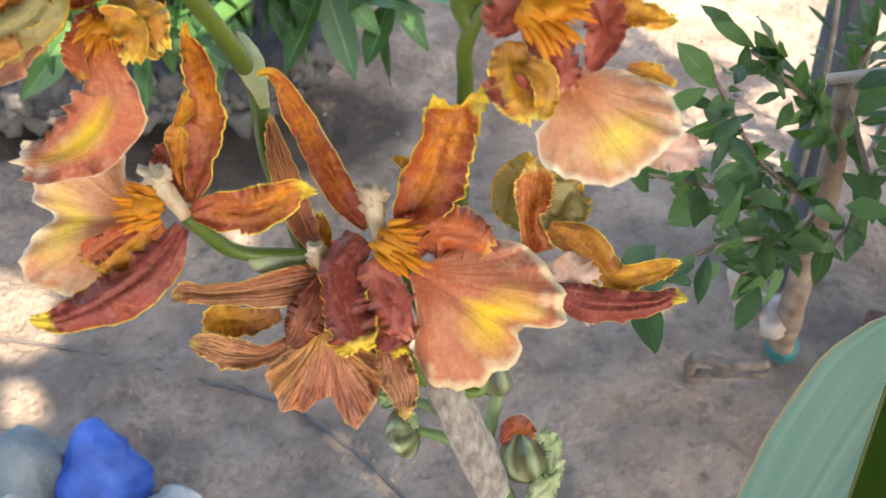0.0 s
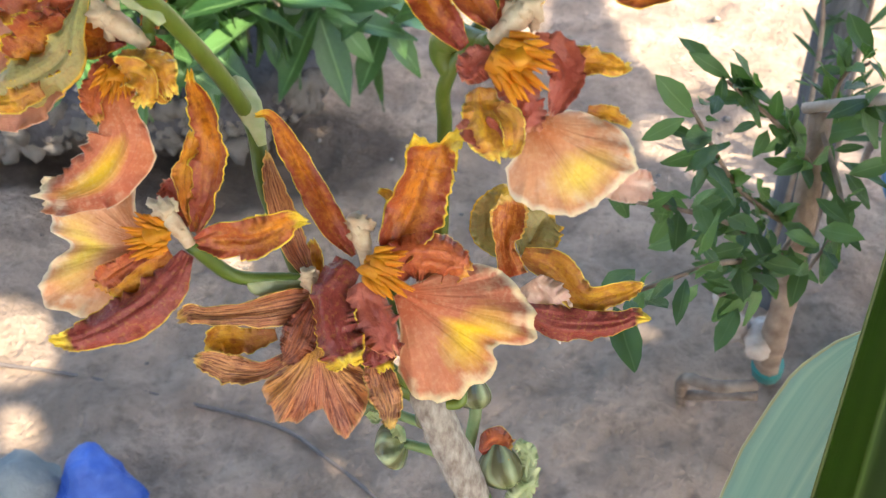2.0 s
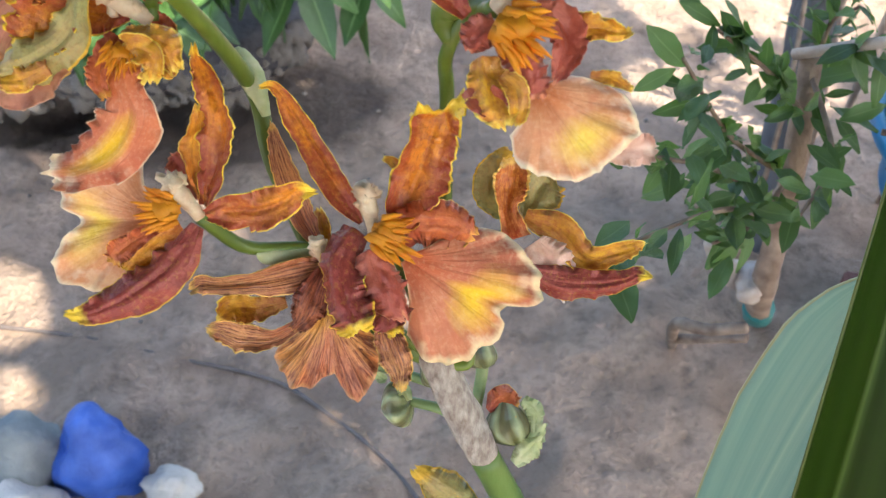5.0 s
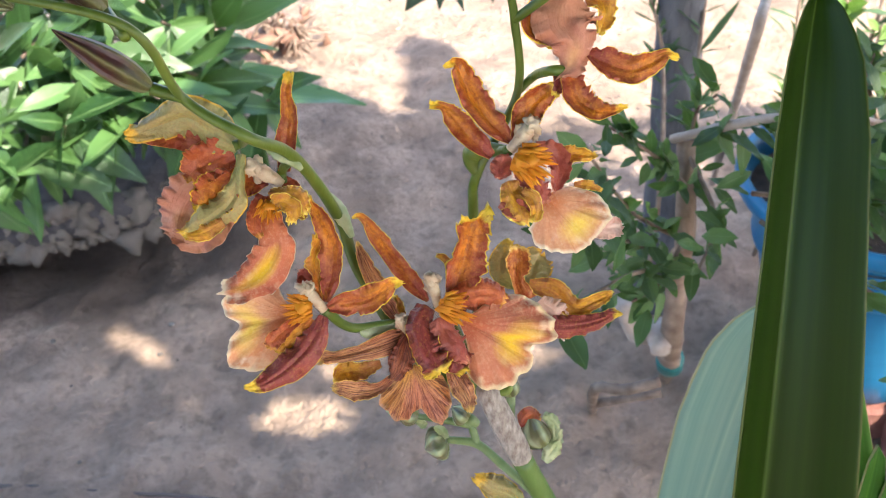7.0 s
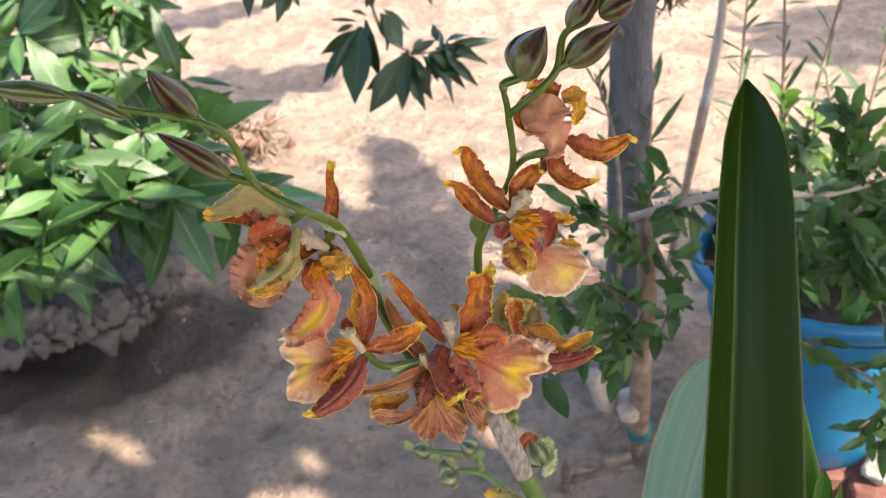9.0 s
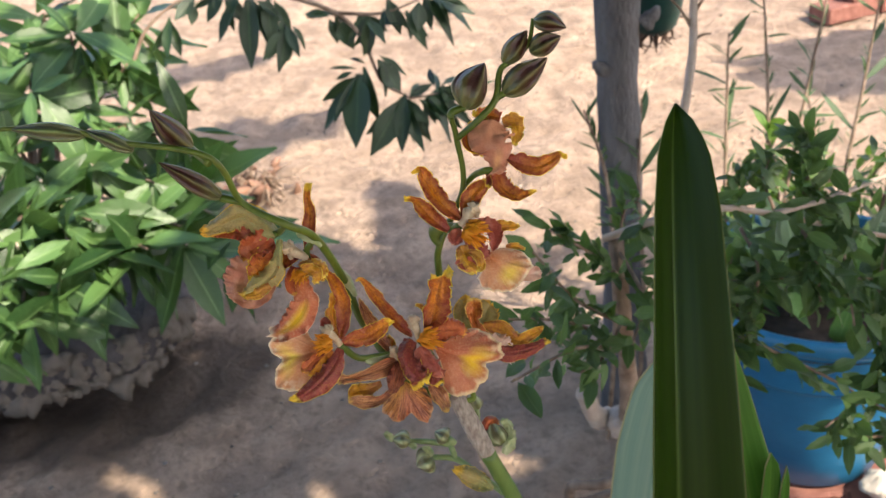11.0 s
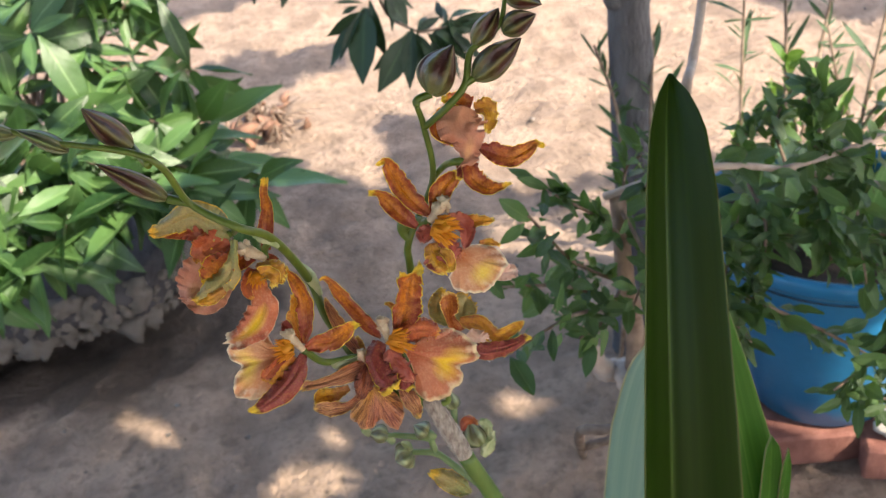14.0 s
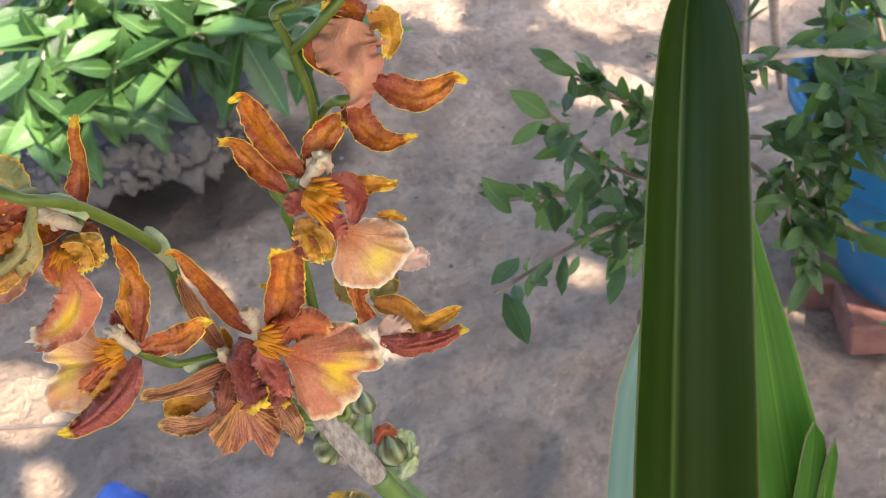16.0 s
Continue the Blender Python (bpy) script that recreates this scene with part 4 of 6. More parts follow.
# ---- small-leaved bush ----
def small_bush():
    base = thing("small_leaved_bush", (0.52, 1.07, 0), "straggling bush with small dull green leaves on thin brown twigs", "bush")
    tie = Vector((0.333, 0.662, 0.433))
    part("stem", tube("stem", [(0.535, 1.09, -0.02), (0.442, 0.893, 0.2), tie, (0.315, 0.63, 0.56), (0.2572, 0.5027, 0.6838), (0.2565, 0.5146, 0.7465)], [0.0085, 0.0085, 0.01, 0.008, 0.006, 0.005], TWIG, 40, 10, 0.25), base)
    part("stub", tube("stub", [(0.325, 0.66, 0.47), (0.303, 0.66, 0.475), (0.292, 0.656, 0.49), (0.282, 0.652, 0.516)], [0.011, 0.0105, 0.0085, 0.0075], TWIG_PALE, 20, 10, 0.35), base, "pale sawn-off stub")
    part("stub", tube("stub", [(0.318, 0.655, 0.475), (0.312, 0.64, 0.477), (0.31, 0.632, 0.478)], [0.012, 0.0095, 0.008], TWIG_PALE, 10, 10, 0.3), base, "pale sawn-off stub")
    part("side_stem", tube("side_stem", [(0.41, 1.05, -0.02), (0.372, 0.95, 0.1), (0.352, 0.888, 0.19), (0.375, 0.86, 0.208), (0.412, 0.845, 0.225)], [0.006, 0.0065, 0.007, 0.0072, 0.006], TWIG, 30, 8, 0.3), base)
    part("side_stem", tube("side_stem", [(0.372, 0.95, 0.1), (0.4, 0.925, 0.125), (0.44, 0.9, 0.15)], [0.006, 0.0058, 0.005], TWIG, 14, 8, 0.3), base)
    part("tie", tube("tie", [tie + Vector((-0.003, -0.007, 0.01)), tie, tie + Vector((0.004, 0.008, -0.011))], [0.0118, 0.0122, 0.0118], TIE, 6, 12, 0.1), base, "teal plastic tie")
    twigs = [
        ([(0.2572, 0.5027, 0.6838), (0.2101, 0.4710, 0.7334), (0.1789, 0.4582, 0.7816)], 13, 1),
        ([(0.2549, 0.5015, 0.7224), (0.2297, 0.4892, 0.7530), (0.2002, 0.4866, 0.7781)], 12, 1),
        ([(0.2359, 0.4873, 0.6896), (0.1945, 0.4506, 0.7325), (0.1512, 0.4278, 0.7580)], 12, 1),
        ([(0.2418, 0.4818, 0.6821), (0.1921, 0.4253, 0.7282), (0.1334, 0.3634, 0.7610)], 8, 1),
        ([(0.2487, 0.4877, 0.6954), (0.2204, 0.4498, 0.6999), (0.1984, 0.4335, 0.7037)], 6, 1),
        ([(0.2569, 0.5107, 0.7395), (0.2524, 0.4594, 0.7297), (0.2327, 0.4330, 0.7165)], 9, 1),
        ([(0.2592, 0.5022, 0.6836), (0.2696, 0.5351, 0.7466), (0.2843, 0.5391, 0.7595)], 8, 1),
        ([(0.2491, 0.5167, 0.7472), (0.2696, 0.4803, 0.7738), (0.2976, 0.4579, 0.7867), (0.3509, 0.4792, 0.7625), (0.4871, 0.5262, 0.6924), (0.5741, 0.5455, 0.6575)], 12, 3),
        ([(0.3545, 0.4782, 0.7622), (0.4040, 0.4888, 0.7593), (0.4599, 0.5010, 0.7616), (0.5273, 0.5095, 0.7620)], 12, 2),
        ([(0.2806, 0.4767, 0.7302), (0.3241, 0.4648, 0.7263), (0.3895, 0.4657, 0.7122), (0.4632, 0.4711, 0.6889)], 22, 1),
        ([(0.2928, 0.4834, 0.7052), (0.3134, 0.4499, 0.6953), (0.3642, 0.4321, 0.6632), (0.4011, 0.4004, 0.6422)], 14, 1),
        ([(0.3789, 0.4889, 0.7494), (0.3918, 0.5009, 0.7759), (0.3928, 0.5151, 0.8017)], 16, 1),
        ([(0.4356, 0.5069, 0.7417), (0.4112, 0.4814, 0.7280), (0.4015, 0.4459, 0.6817)], 14, 1),
        ([(0.3401, 0.4956, 0.7460), (0.3365, 0.4652, 0.7319), (0.3239, 0.4461, 0.6927)], 12, 1),
        ([(0.3782, 0.4872, 0.7460), (0.3743, 0.4586, 0.7353), (0.3719, 0.4442, 0.7086)], 12, 1),
        ([(0.4600, 0.4972, 0.7133), (0.4309, 0.4631, 0.6825), (0.4140, 0.4270, 0.6530)], 14, 1),
        ([(0.4817, 0.4668, 0.6676), (0.4169, 0.4242, 0.6493), (0.3589, 0.4063, 0.6358)], 12, 1),
        ([(0.4860, 0.4369, 0.6162), (0.4249, 0.4046, 0.6175), (0.3756, 0.3980, 0.6276)], 11, 1),
        ([(0.3593, 0.5289, 0.7296), (0.3695, 0.5570, 0.7421), (0.3864, 0.5796, 0.7475)], 10, 1),
        ([(0.4256, 0.5189, 0.7383), (0.4569, 0.5394, 0.7455), (0.4834, 0.5573, 0.7465)], 14, 1),
        ([(0.3945, 0.5417, 0.7249), (0.4012, 0.5712, 0.7385), (0.4188, 0.5939, 0.7443)], 10, 1),
        ([(0.3333, 0.4898, 0.7327), (0.3021, 0.4520, 0.6947), (0.3142, 0.4336, 0.6667)], 10, 1),
    ]
    for k, (line, count, fat) in enumerate(twigs):
        part("twig", tube("twig", line, [0.0008 + 0.0007 * fat, 0.0006 + 0.0006 * fat, 0.0004 + 0.0004 * fat], TWIG_PALE if fat > 1 else TWIG, 24, 7, 0.2, k), base)
        fine = spline(line, 60)
        count = round(count * (3.2 if k < 7 else 4.6))
        for j in range(count):
            f = 0.12 + 0.88 * (j + rng.random()) / count
            i = min(58, int(f * 59))
            ahead = (fine[i + 1] - fine[i]).normalized()
            out = ahead * rng.uniform(0.1, 0.8) + jitter((0, -0.15, -0.1), 0.8)
            at, face, length, wide = jitter(fine[i], 0.006), jitter((0.1, -0.5, 1.0), 0.7), rng.uniform(0.01, 0.026), rng.uniform(0.75, 1.2)
            # a thin spot in the foliage lets one patch of sun through
            mid = at + out.normalized() * length * 0.5
            fall = mid - TO_SUN * (mid.z / TO_SUN.z)
            if ((fall.x - 0.005) / 0.062) ** 2 + ((fall.y - 1.12) / 0.034) ** 2 > 1:
                set_leaf(OVAL[j % 3], base, at, out, face, length, wide)


small_bush()

# ---- thin tall weeds ----
def weeds():
    lines = [([(0.7584, 1.2510, 0.1767), (0.7790, 1.3093, 0.3723), (0.7975, 1.3521, 0.5810)], 20), ([(0.8500, 1.2949, 0.2291), (0.8724, 1.3484, 0.4377), (0.8811, 1.4040, 0.6443)], 14), ([(0.8534, 1.2666, 0.2425), (0.9322, 1.3352, 0.4796), (0.9759, 1.3632, 0.6303)], 16), ([(0.9561, 1.2706, 0.2280), (1.0151, 1.3140, 0.4331), (1.0633, 1.3555, 0.6098)], 16), ([(0.5054, 1.1088, 0.2806), (0.5301, 1.1949, 0.4440), (0.5184, 1.2506, 0.5387)], 14), ([(0.5443, 1.0982, 0.2772), (0.5736, 1.1830, 0.4401), (0.6009, 1.2361, 0.5457)], 10), ([(0.9621, 1.2415, 0.2411), (0.9396, 1.2889, 0.3582), (0.9286, 1.3271, 0.4638)], 12), ([(1.0067, 1.2293, 0.2371), (1.0434, 1.2559, 0.3408), (1.0577, 1.2846, 0.5019)], 12)]
    for line, count in lines:
        count = round(count * 1.8)
        foot = Vector(line[0])
        ground_at = Vector((foot.x + 0.01, foot.y + 0.06, 0))
        base = thing("tall_weed", ground_at, "thin tall weed with narrow grey-green leaves", "weed", "tall weeds by the tree")
        part("stem", tube("stem", [ground_at - Vector((0, 0, 0.01)), *line], [0.004, 0.0034, 0.003, 0.0015], TWIG, 30, 6, 0.1), base)
        fine = spline(line, 60)
        for j in range(count):
            i = min(58, int((0.2 + 0.8 * (j + rng.uniform(-0.6, 0.6) + 0.5) / count) * 59))
            out = (fine[i + 1] - fine[i]).normalized() * rng.uniform(0.2, 1.2) + Vector((rng.choice((-1, 1)) * rng.uniform(0.4, 1), rng.uniform(-0.8, 0.8), rng.uniform(-0.4, 0.5)))
            set_leaf(NARROW[j % 2], base, fine[i], out, jitter((0, -0.4, 1), 0.4), rng.uniform(0.018, 0.05) * (1.7 if j % 7 == 0 else 1), rng.uniform(0.8, 1.3))


weeds()


def low_shrub():
    base = thing("low_shrub", (0.93, 1.36, 0.0), "low shrub with fresh yellow-green leaves in the sun", "shrub")
    tops = ((0.889, 1.275, 0.414), (0.825, 1.3, 0.384), (0.97, 1.213, 0.403), (0.846, 1.18, 0.33), (0.92, 1.25, 0.36), (1.02, 1.24, 0.37), (0.79, 1.24, 0.31), (0.9, 1.2, 0.3), (0.98, 1.18, 0.31), (1.06, 1.2, 0.33), (0.75, 1.27, 0.33), (0.86, 1.33, 0.43))
    for k, top in enumerate(tops):
        top = Vector(top)
        line = [Vector((0.93, 1.36, -0.01)) + Vector((0.02 * math.sin(k), 0.02 * math.cos(k), 0)), Vector((0.93, 1.34, 0.1)).lerp(top, 0.45), top]
        part("stem", tube("stem", line, [0.004, 0.003, 0.0014], TWIG, 16, 6, 0.15, k), base)
        fine = spline(line, 40)
        for j in range(26):
            i = min(38, int((0.35 + 0.65 * (j + rng.random()) / 26) * 39))
            out = (fine[i + 1] - fine[i]).normalized() * rng.uniform(0.3, 1.3) + jitter((0, -0.1, 0.1), 0.8)
            set_leaf(FRESH[j % 2], base, fine[i], out, jitter((0, -0.5, 0.8), 0.7), rng.uniform(0.028, 0.055), rng.uniform(0.8, 1.25))


low_shrub()
pale = thing("bare_branch", (0.7998, 1.5461, 0.0000), "pale bare branch with small dry side twigs", "branch")
part("branch", tube("branch", [(0.7998, 1.5461, 0.0000), (0.4379, 0.7979, 0.6366), (0.4381, 0.7805, 0.7099), (0.4577, 0.8048, 0.7609), (0.4722, 0.8331, 0.8172), (0.4892, 0.8581, 0.8685)], [0.006, 0.005, 0.0045, 0.0042, 0.004, 0.003], TWIG_PALE, 40, 8, 0.2), pale)
for a, c in (((0.4630, 0.8141, 0.7796), (0.4467, 0.8347, 0.8099)), ((0.4663, 0.8213, 0.7938), (0.4898, 0.8270, 0.8133)), ((0.4599, 0.8096, 0.7703), (0.4786, 0.8085, 0.7759)), ((0.4636, 0.8166, 0.7844), (0.4533, 0.8235, 0.7925))):
    part("twig", tube("twig", [a, Vector(a).lerp(Vector(c), 0.5) + Vector((0, 0, 0.003)), c], [0.0018, 0.0014, 0.001], TWIG, 10, 6, 0.2), pale)

# ---- hanging planter behind the tree ----
def lathe(name, centre, rows, material, sides=40, seed=0, wob=0.0):
    verts, faces = [], []
    for r, z in rows:
        for j in range(sides):
            a = math.tau * j / sides
            k = 1 + wob * noise.noise(Vector((math.cos(a), math.sin(a), z * 9 + seed)))
            verts.append((centre[0] + r * k * math.cos(a), centre[1] + r * k * math.sin(a), centre[2] + z))
    for i in range(len(rows) - 1):
        for j in range(sides):
            a, b = i * sides + j, i * sides + (j + 1) % sides
            faces.append((a, b, b + sides, a + sides))
    return mesh_of(name, verts, faces, material)


def hanging_planter():
    c = Vector((0.7422, 1.5081, 0.5663))
    base = thing("hanging_planter", c, "dark teal hanging planter with dry roots below", "planter")
    part("bowl", lathe("bowl", c, [(0.004, -0.02), (0.025, -0.018), (0.04, -0.005), (0.048, 0.02), (0.052, 0.06), (0.055, 0.063), (0.051, 0.066), (0.045, 0.05), (0.004, 0.05)], POT_TEAL, 28), base)
    for k in range(26):
        a = rng.uniform(0, math.tau)
        p = c + Vector((0.03 * math.cos(a), 0.03 * math.sin(a), -0.012))
        part("root", tube("root", [p, p + Vector((rng.uniform(-0.012, 0.012), rng.uniform(-0.01, 0.01), -0.015)), p + Vector((rng.uniform(-0.02, 0.025), 0, -rng.uniform(0.02, 0.038)))], [0.003, 0.002, 0.0008], ROOTS, 7, 5, 0.2, k), base)
    for a in (0.3, 2.4, 4.5):
        part("wire", tube("wire", [c + Vector((0.05 * math.cos(a), 0.05 * math.sin(a), 0.06)), c + Vector((0.0, 0.0, 0.35)), Vector((0.8, 1.42, 1.68))], [0.0008, 0.0008, 0.0008], HOSE, 10, 5), base)


hanging_planter()

# ---- blue plant pot on bricks ----
def blue_pot():
    c = (0.758, 1.0, 0.056)
    base = thing("plant_pot", c, "blue plastic plant pot on bricks, its side half in sun", "plant pot")
    part("body", lathe("body", c, [(0.002, 0.0), (0.092, 0.0), (0.1, 0.006), (0.114, 0.06), (0.132, 0.13), (0.147, 0.195)], POT_BLUE, 64), base)
    part("band", lathe("band", c, [(0.147, 0.195), (0.153, 0.197), (0.155, 0.204), (0.152, 0.21), (0.162, 0.25), (0.168, 0.27)], POT_BLUE, 64), base)
    part("rim", lathe("rim", c, [(0.168, 0.27), (0.18, 0.272), (0.185, 0.28), (0.185, 0.292), (0.18, 0.298), (0.171, 0.294), (0.166, 0.264)], POT_BLUE, 64), base)
    part("soil", lathe("soil", c, [(0.167, 0.258), (0.09, 0.262), (0.03, 0.256), (0.002, 0.264)], SOIL, 40, 3, 0.03), base)
    for k in range(46):
        a, r = rng.uniform(0, math.tau), rng.uniform(0.02, 0.12)
        at = Vector((c[0] + r * math.cos(a), c[1] + r * math.sin(a), c[2] + 0.258))
        out = Vector((math.cos(a) * 0.7, math.sin(a) * 0.7, rng.uniform(0.5, 1.6)))
        set_leaf(LANCE[k % 3], base, at, out, jitter((0, -0.6, 0.8), 0.4), rng.uniform(0.07, 0.13), rng.uniform(0.9, 1.5))


blue_pot()
BRICKS = []
for k in range(3):
    bm = bmesh.new()
    bmesh.ops.create_cube(bm, size=1)
    bmesh.ops.scale(bm, vec=(0.21, 0.1, 0.055), verts=bm.verts)
    bmesh.ops.bevel(bm, geom=bm.edges[:], offset=0.004, segments=1, affect="EDGES")
    bmesh.ops.subdivide_edges(bm, edges=bm.edges[:], cuts=1, use_grid_fill=True)
    for v in bm.verts:
        v.co += Vector((1, 1, 0.6)) * 0.0025 * noise.noise(v.co * 30 + Vector((k * 5, 0, 0)))
    me = bpy.data.meshes.new("brick")
    bm.to_mesh(me)
    bm.free()
    me.materials.append(BRICK)
    BRICKS.append(me)
for k, (x, y, z, a) in enumerate(((0.745, 0.945, 0.027, -12), (0.79, 1.05, 0.027, -18), (0.86, 0.86, 0.027, -24), (0.92, 0.96, 0.027, -20), (0.73, 1.035, 0.027, -17), (1.06, 0.8, 0.027, -20), (1.12, 0.92, 0.027, -30), (1.05, 1.0, 0.027, -12))):
    ob = tagged(new("brick", BRICKS[k % 3]), "worn red clay brick lying on the earth by the pot", "brick", "bricks under the plant pot")
    ob.matrix_basis = pose(x, y, z, rng.uniform(-1, 1), rng.uniform(-1, 1), a)
for k, (x, y, z, a) in enumerate(((2.1, 2.95, 0.027, 10), (2.33, 2.99, 0.027, 8), (2.56, 3.02, 0.027, 6), (2.2, 2.97, 0.082, 9), (2.43, 3.0, 0.082, 7))):
    ob = tagged(new("brick", BRICKS[k % 3]), "red clay brick of a low garden edging", "brick", "bricks of the garden edging")
    ob.matrix_basis = pose(x, y, z, 0, 0, a)

# ---- stones, rubble and hose on the earth ----
def stone(centre, radii, material, seed, label, rough=0.35, group=""):
    solo("stone", lump("stone", centre, radii, material, seed=seed, rough=rough, freq=1.9, rings=14, sides=18, flat=0.5), label, "stone", group)


stone((-0.2945, 0.8478, 0.0300), (0.05, 0.04, 0.075), BLUE_PAINT, 3, "pointed stone painted bright blue, lying on the earth")
stone((-0.3852, 0.8553, 0.0300), (0.055, 0.05, 0.05), STONE, 5, "smooth grey-green stone on the earth")
stone((-0.2133, 0.8207, 0.0100), (0.03, 0.03, 0.022), STONE_PALE, 6, "small pale stone on the earth")
stone((-0.3847, 0.7943, 0.0200), (0.06, 0.04, 0.03), STONE_PALE, 7, "small pale stone on the earth")
stone((0.8, 0.875, 0.07), (0.028, 0.022, 0.018), STONE_PALE, 9, "broken pale stone lying on a brick")
part_pebbles = []
for k in range(420):
    x, y = rng.uniform(-0.9, 2.2), rng.uniform(0.75, 4.4)
    r = rng.uniform(0.0015, 0.006) * (1.6 if rng.random() < 0.1 else 1)
    part_pebbles.append(lump_data((x, y, 0.002), (r, r * 0.8, r * 0.6), seed=k, rough=0.4, rings=4, sides=6))
solo("grit", joined("grit", part_pebbles, PEBBLE), "small pebbles and crumbs scattered on the earth", "gravel", kind="stuff")
heap = thing("rubble_heap", (0.06, 2.36, 0), "small heap of dry roots and broken brick", "rubble")
for k in range(26):
    p = Vector((0.06 + rng.gauss(0, 0.05), 2.36 + rng.gauss(0, 0.06), rng.uniform(0.0, 0.05)))
    part("brick_piece", lump("brick_piece", p, (rng.uniform(0.012, 0.04), rng.uniform(0.008, 0.018), rng.uniform(0.004, 0.012)), RUBBLE, seed=k, rough=0.7, rings=5, sides=7, flat=0.6, turn=Euler((rng.random(), rng.random(), rng.random() * 3)).to_matrix()), heap)
for k in range(30):
    p = Vector((0.07 + rng.gauss(0, 0.05), 2.34 + rng.gauss(0, 0.05), 0.02))
    part("root", tube("root", [p, jitter(p + Vector((0, 0, 0.03)), 0.025), jitter(p + Vector((0.02, -0.02, 0.03)), 0.05)], [0.004, 0.003, 0.0012], TWIG, 8, 5, 0.2, k), heap)
solo("hose", tube("hose", [(-0.9, 1.2, 0.004), (-0.6, 1.12, 0.003), (-0.39, 1.078, 0.003), (-0.255, 1.035, 0.003), (-0.115, 0.99, 0.002), (-0.045, 0.935, 0.002), (0.03, 0.86, 0.0), (0.1, 0.75, 0.0)], [0.0028, 0.0028], HOSE, 60, 10), "thin dark irrigation hose half sunk in the earth", "hose")

# ---- the orchid's own pot on a plinth, under the leaves ----
plinth = bmesh.new()
bmesh.ops.create_cube(plinth, size=1)
bmesh.ops.scale(plinth, vec=(0.26, 0.26, 0.42), verts=plinth.verts)
bmesh.ops.bevel(plinth, geom=plinth.edges[:], offset=0.01, segments=2, affect="EDGES")
bmesh.ops.translate(plinth, vec=(0.17, 0.26, 0.205), verts=plinth.verts)
me = bpy.data.meshes.new("plinth")
plinth.to_mesh(me)
plinth.free()
me.materials.append(ROCK)
solo("plinth", me, "plain concrete block carrying the orchid's pot", "block")
clay = thing("clay_pot", (0.17, 0.26, 0.415), "plain terracotta pot holding the orchid", "plant pot")
part("body", lathe("body", (0.17, 0.26, 0.415), [(0.002, 0), (0.065, 0), (0.085, 0.11), (0.093, 0.112), (0.093, 0.135), (0.084, 0.135), (0.08, 0.115)], CLAY, 40), clay)
part("bark_mix", lathe("bark_mix", (0.17, 0.26, 0.415), [(0.081, 0.116), (0.05, 0.122), (0.002, 0.12)], SOIL, 30, 2, 0.05), clay)

# ---- the orchid ----
orchid = thing("orchid_plant", (0.17, 0.26, 0.535), "flowering orchid with rust-orange and yellow ruffled flowers on branching green stems", "orchid")


def shape_at(name, parent, b, t, width, material, bow=(0, 0, 0), face=(0, 0), label="", **more):
    """A petal from b to t, bowed right, up and towards the front at its middle."""
    b, t = Vector(b), Vector(t)
    if name in ("petal", "sepal"):
        more["cup"] = more.get("cup", 0.15) * 1.7
        more.setdefault("twist", (more.get("seed", 0) * 37) % 70 - 35)
    m = b.lerp(t, 0.5) + RIGHT * bow[0] + UP * bow[1] + VIEW * bow[2]
    return part(name, sheet(name, b, m, t, VIEW + RIGHT * face[0] + UP * face[1], width, material, **more), parent, label)


def flower(centre, column_tip, stalk, label, seed=0, column=True, size=1.0):
    """The flower's core: its stalk and pale column, which carry the petals."""
    c = Vector(centre)
    ob = part("flower", tube("flower", [*stalk, c], [0.0009, 0.0012, 0.0013], STEM, 20, 9, 0.08, seed), orchid, label)
    if column:
        t = Vector(column_tip)
        a = (t - c).normalized()
        s = a.cross(VIEW).normalized()
        m = size / 1000
        bits = [tube_data([c, c.lerp(t, 0.5) + VIEW * 0.3 * m, t], [0.8 * m, 0.85 * m, 1.15 * m, 1.0 * m], 16, 12, 0.2, seed),
                lump_data(t + a * 0.3 * m + VIEW * 0.4 * m, (1.25 * m, 1.1 * m, 1.05 * m), seed, 0.9, 2.2, 10, 12),
                lump_data(t - a * 0.7 * m + VIEW * 0.9 * m, (0.7 * m, 0.6 * m, 0.7 * m), seed + 5, 0.6, 2.6, 8, 10),
                lump_data(t - a * 0.2 * m + s * 1.1 * m, (0.75 * m, 0.45 * m, 0.95 * m), seed + 1, 0.7, 2.4, 8, 10),
                lump_data(t - a * 1.2 * m - s * 0.9 * m, (0.7 * m, 0.45 * m, 0.9 * m), seed + 2, 0.7, 2.4, 8, 10),
                lump_data(c.lerp(t, 0.35) + VIEW * 0.6 * m, (0.75 * m, 0.65 * m, 0.85 * m), seed + 3, 0.5, 2.4, 8, 10)]
        part("column", joined("column", bits, COLUMN), ob, "pale cream column")
    return ob


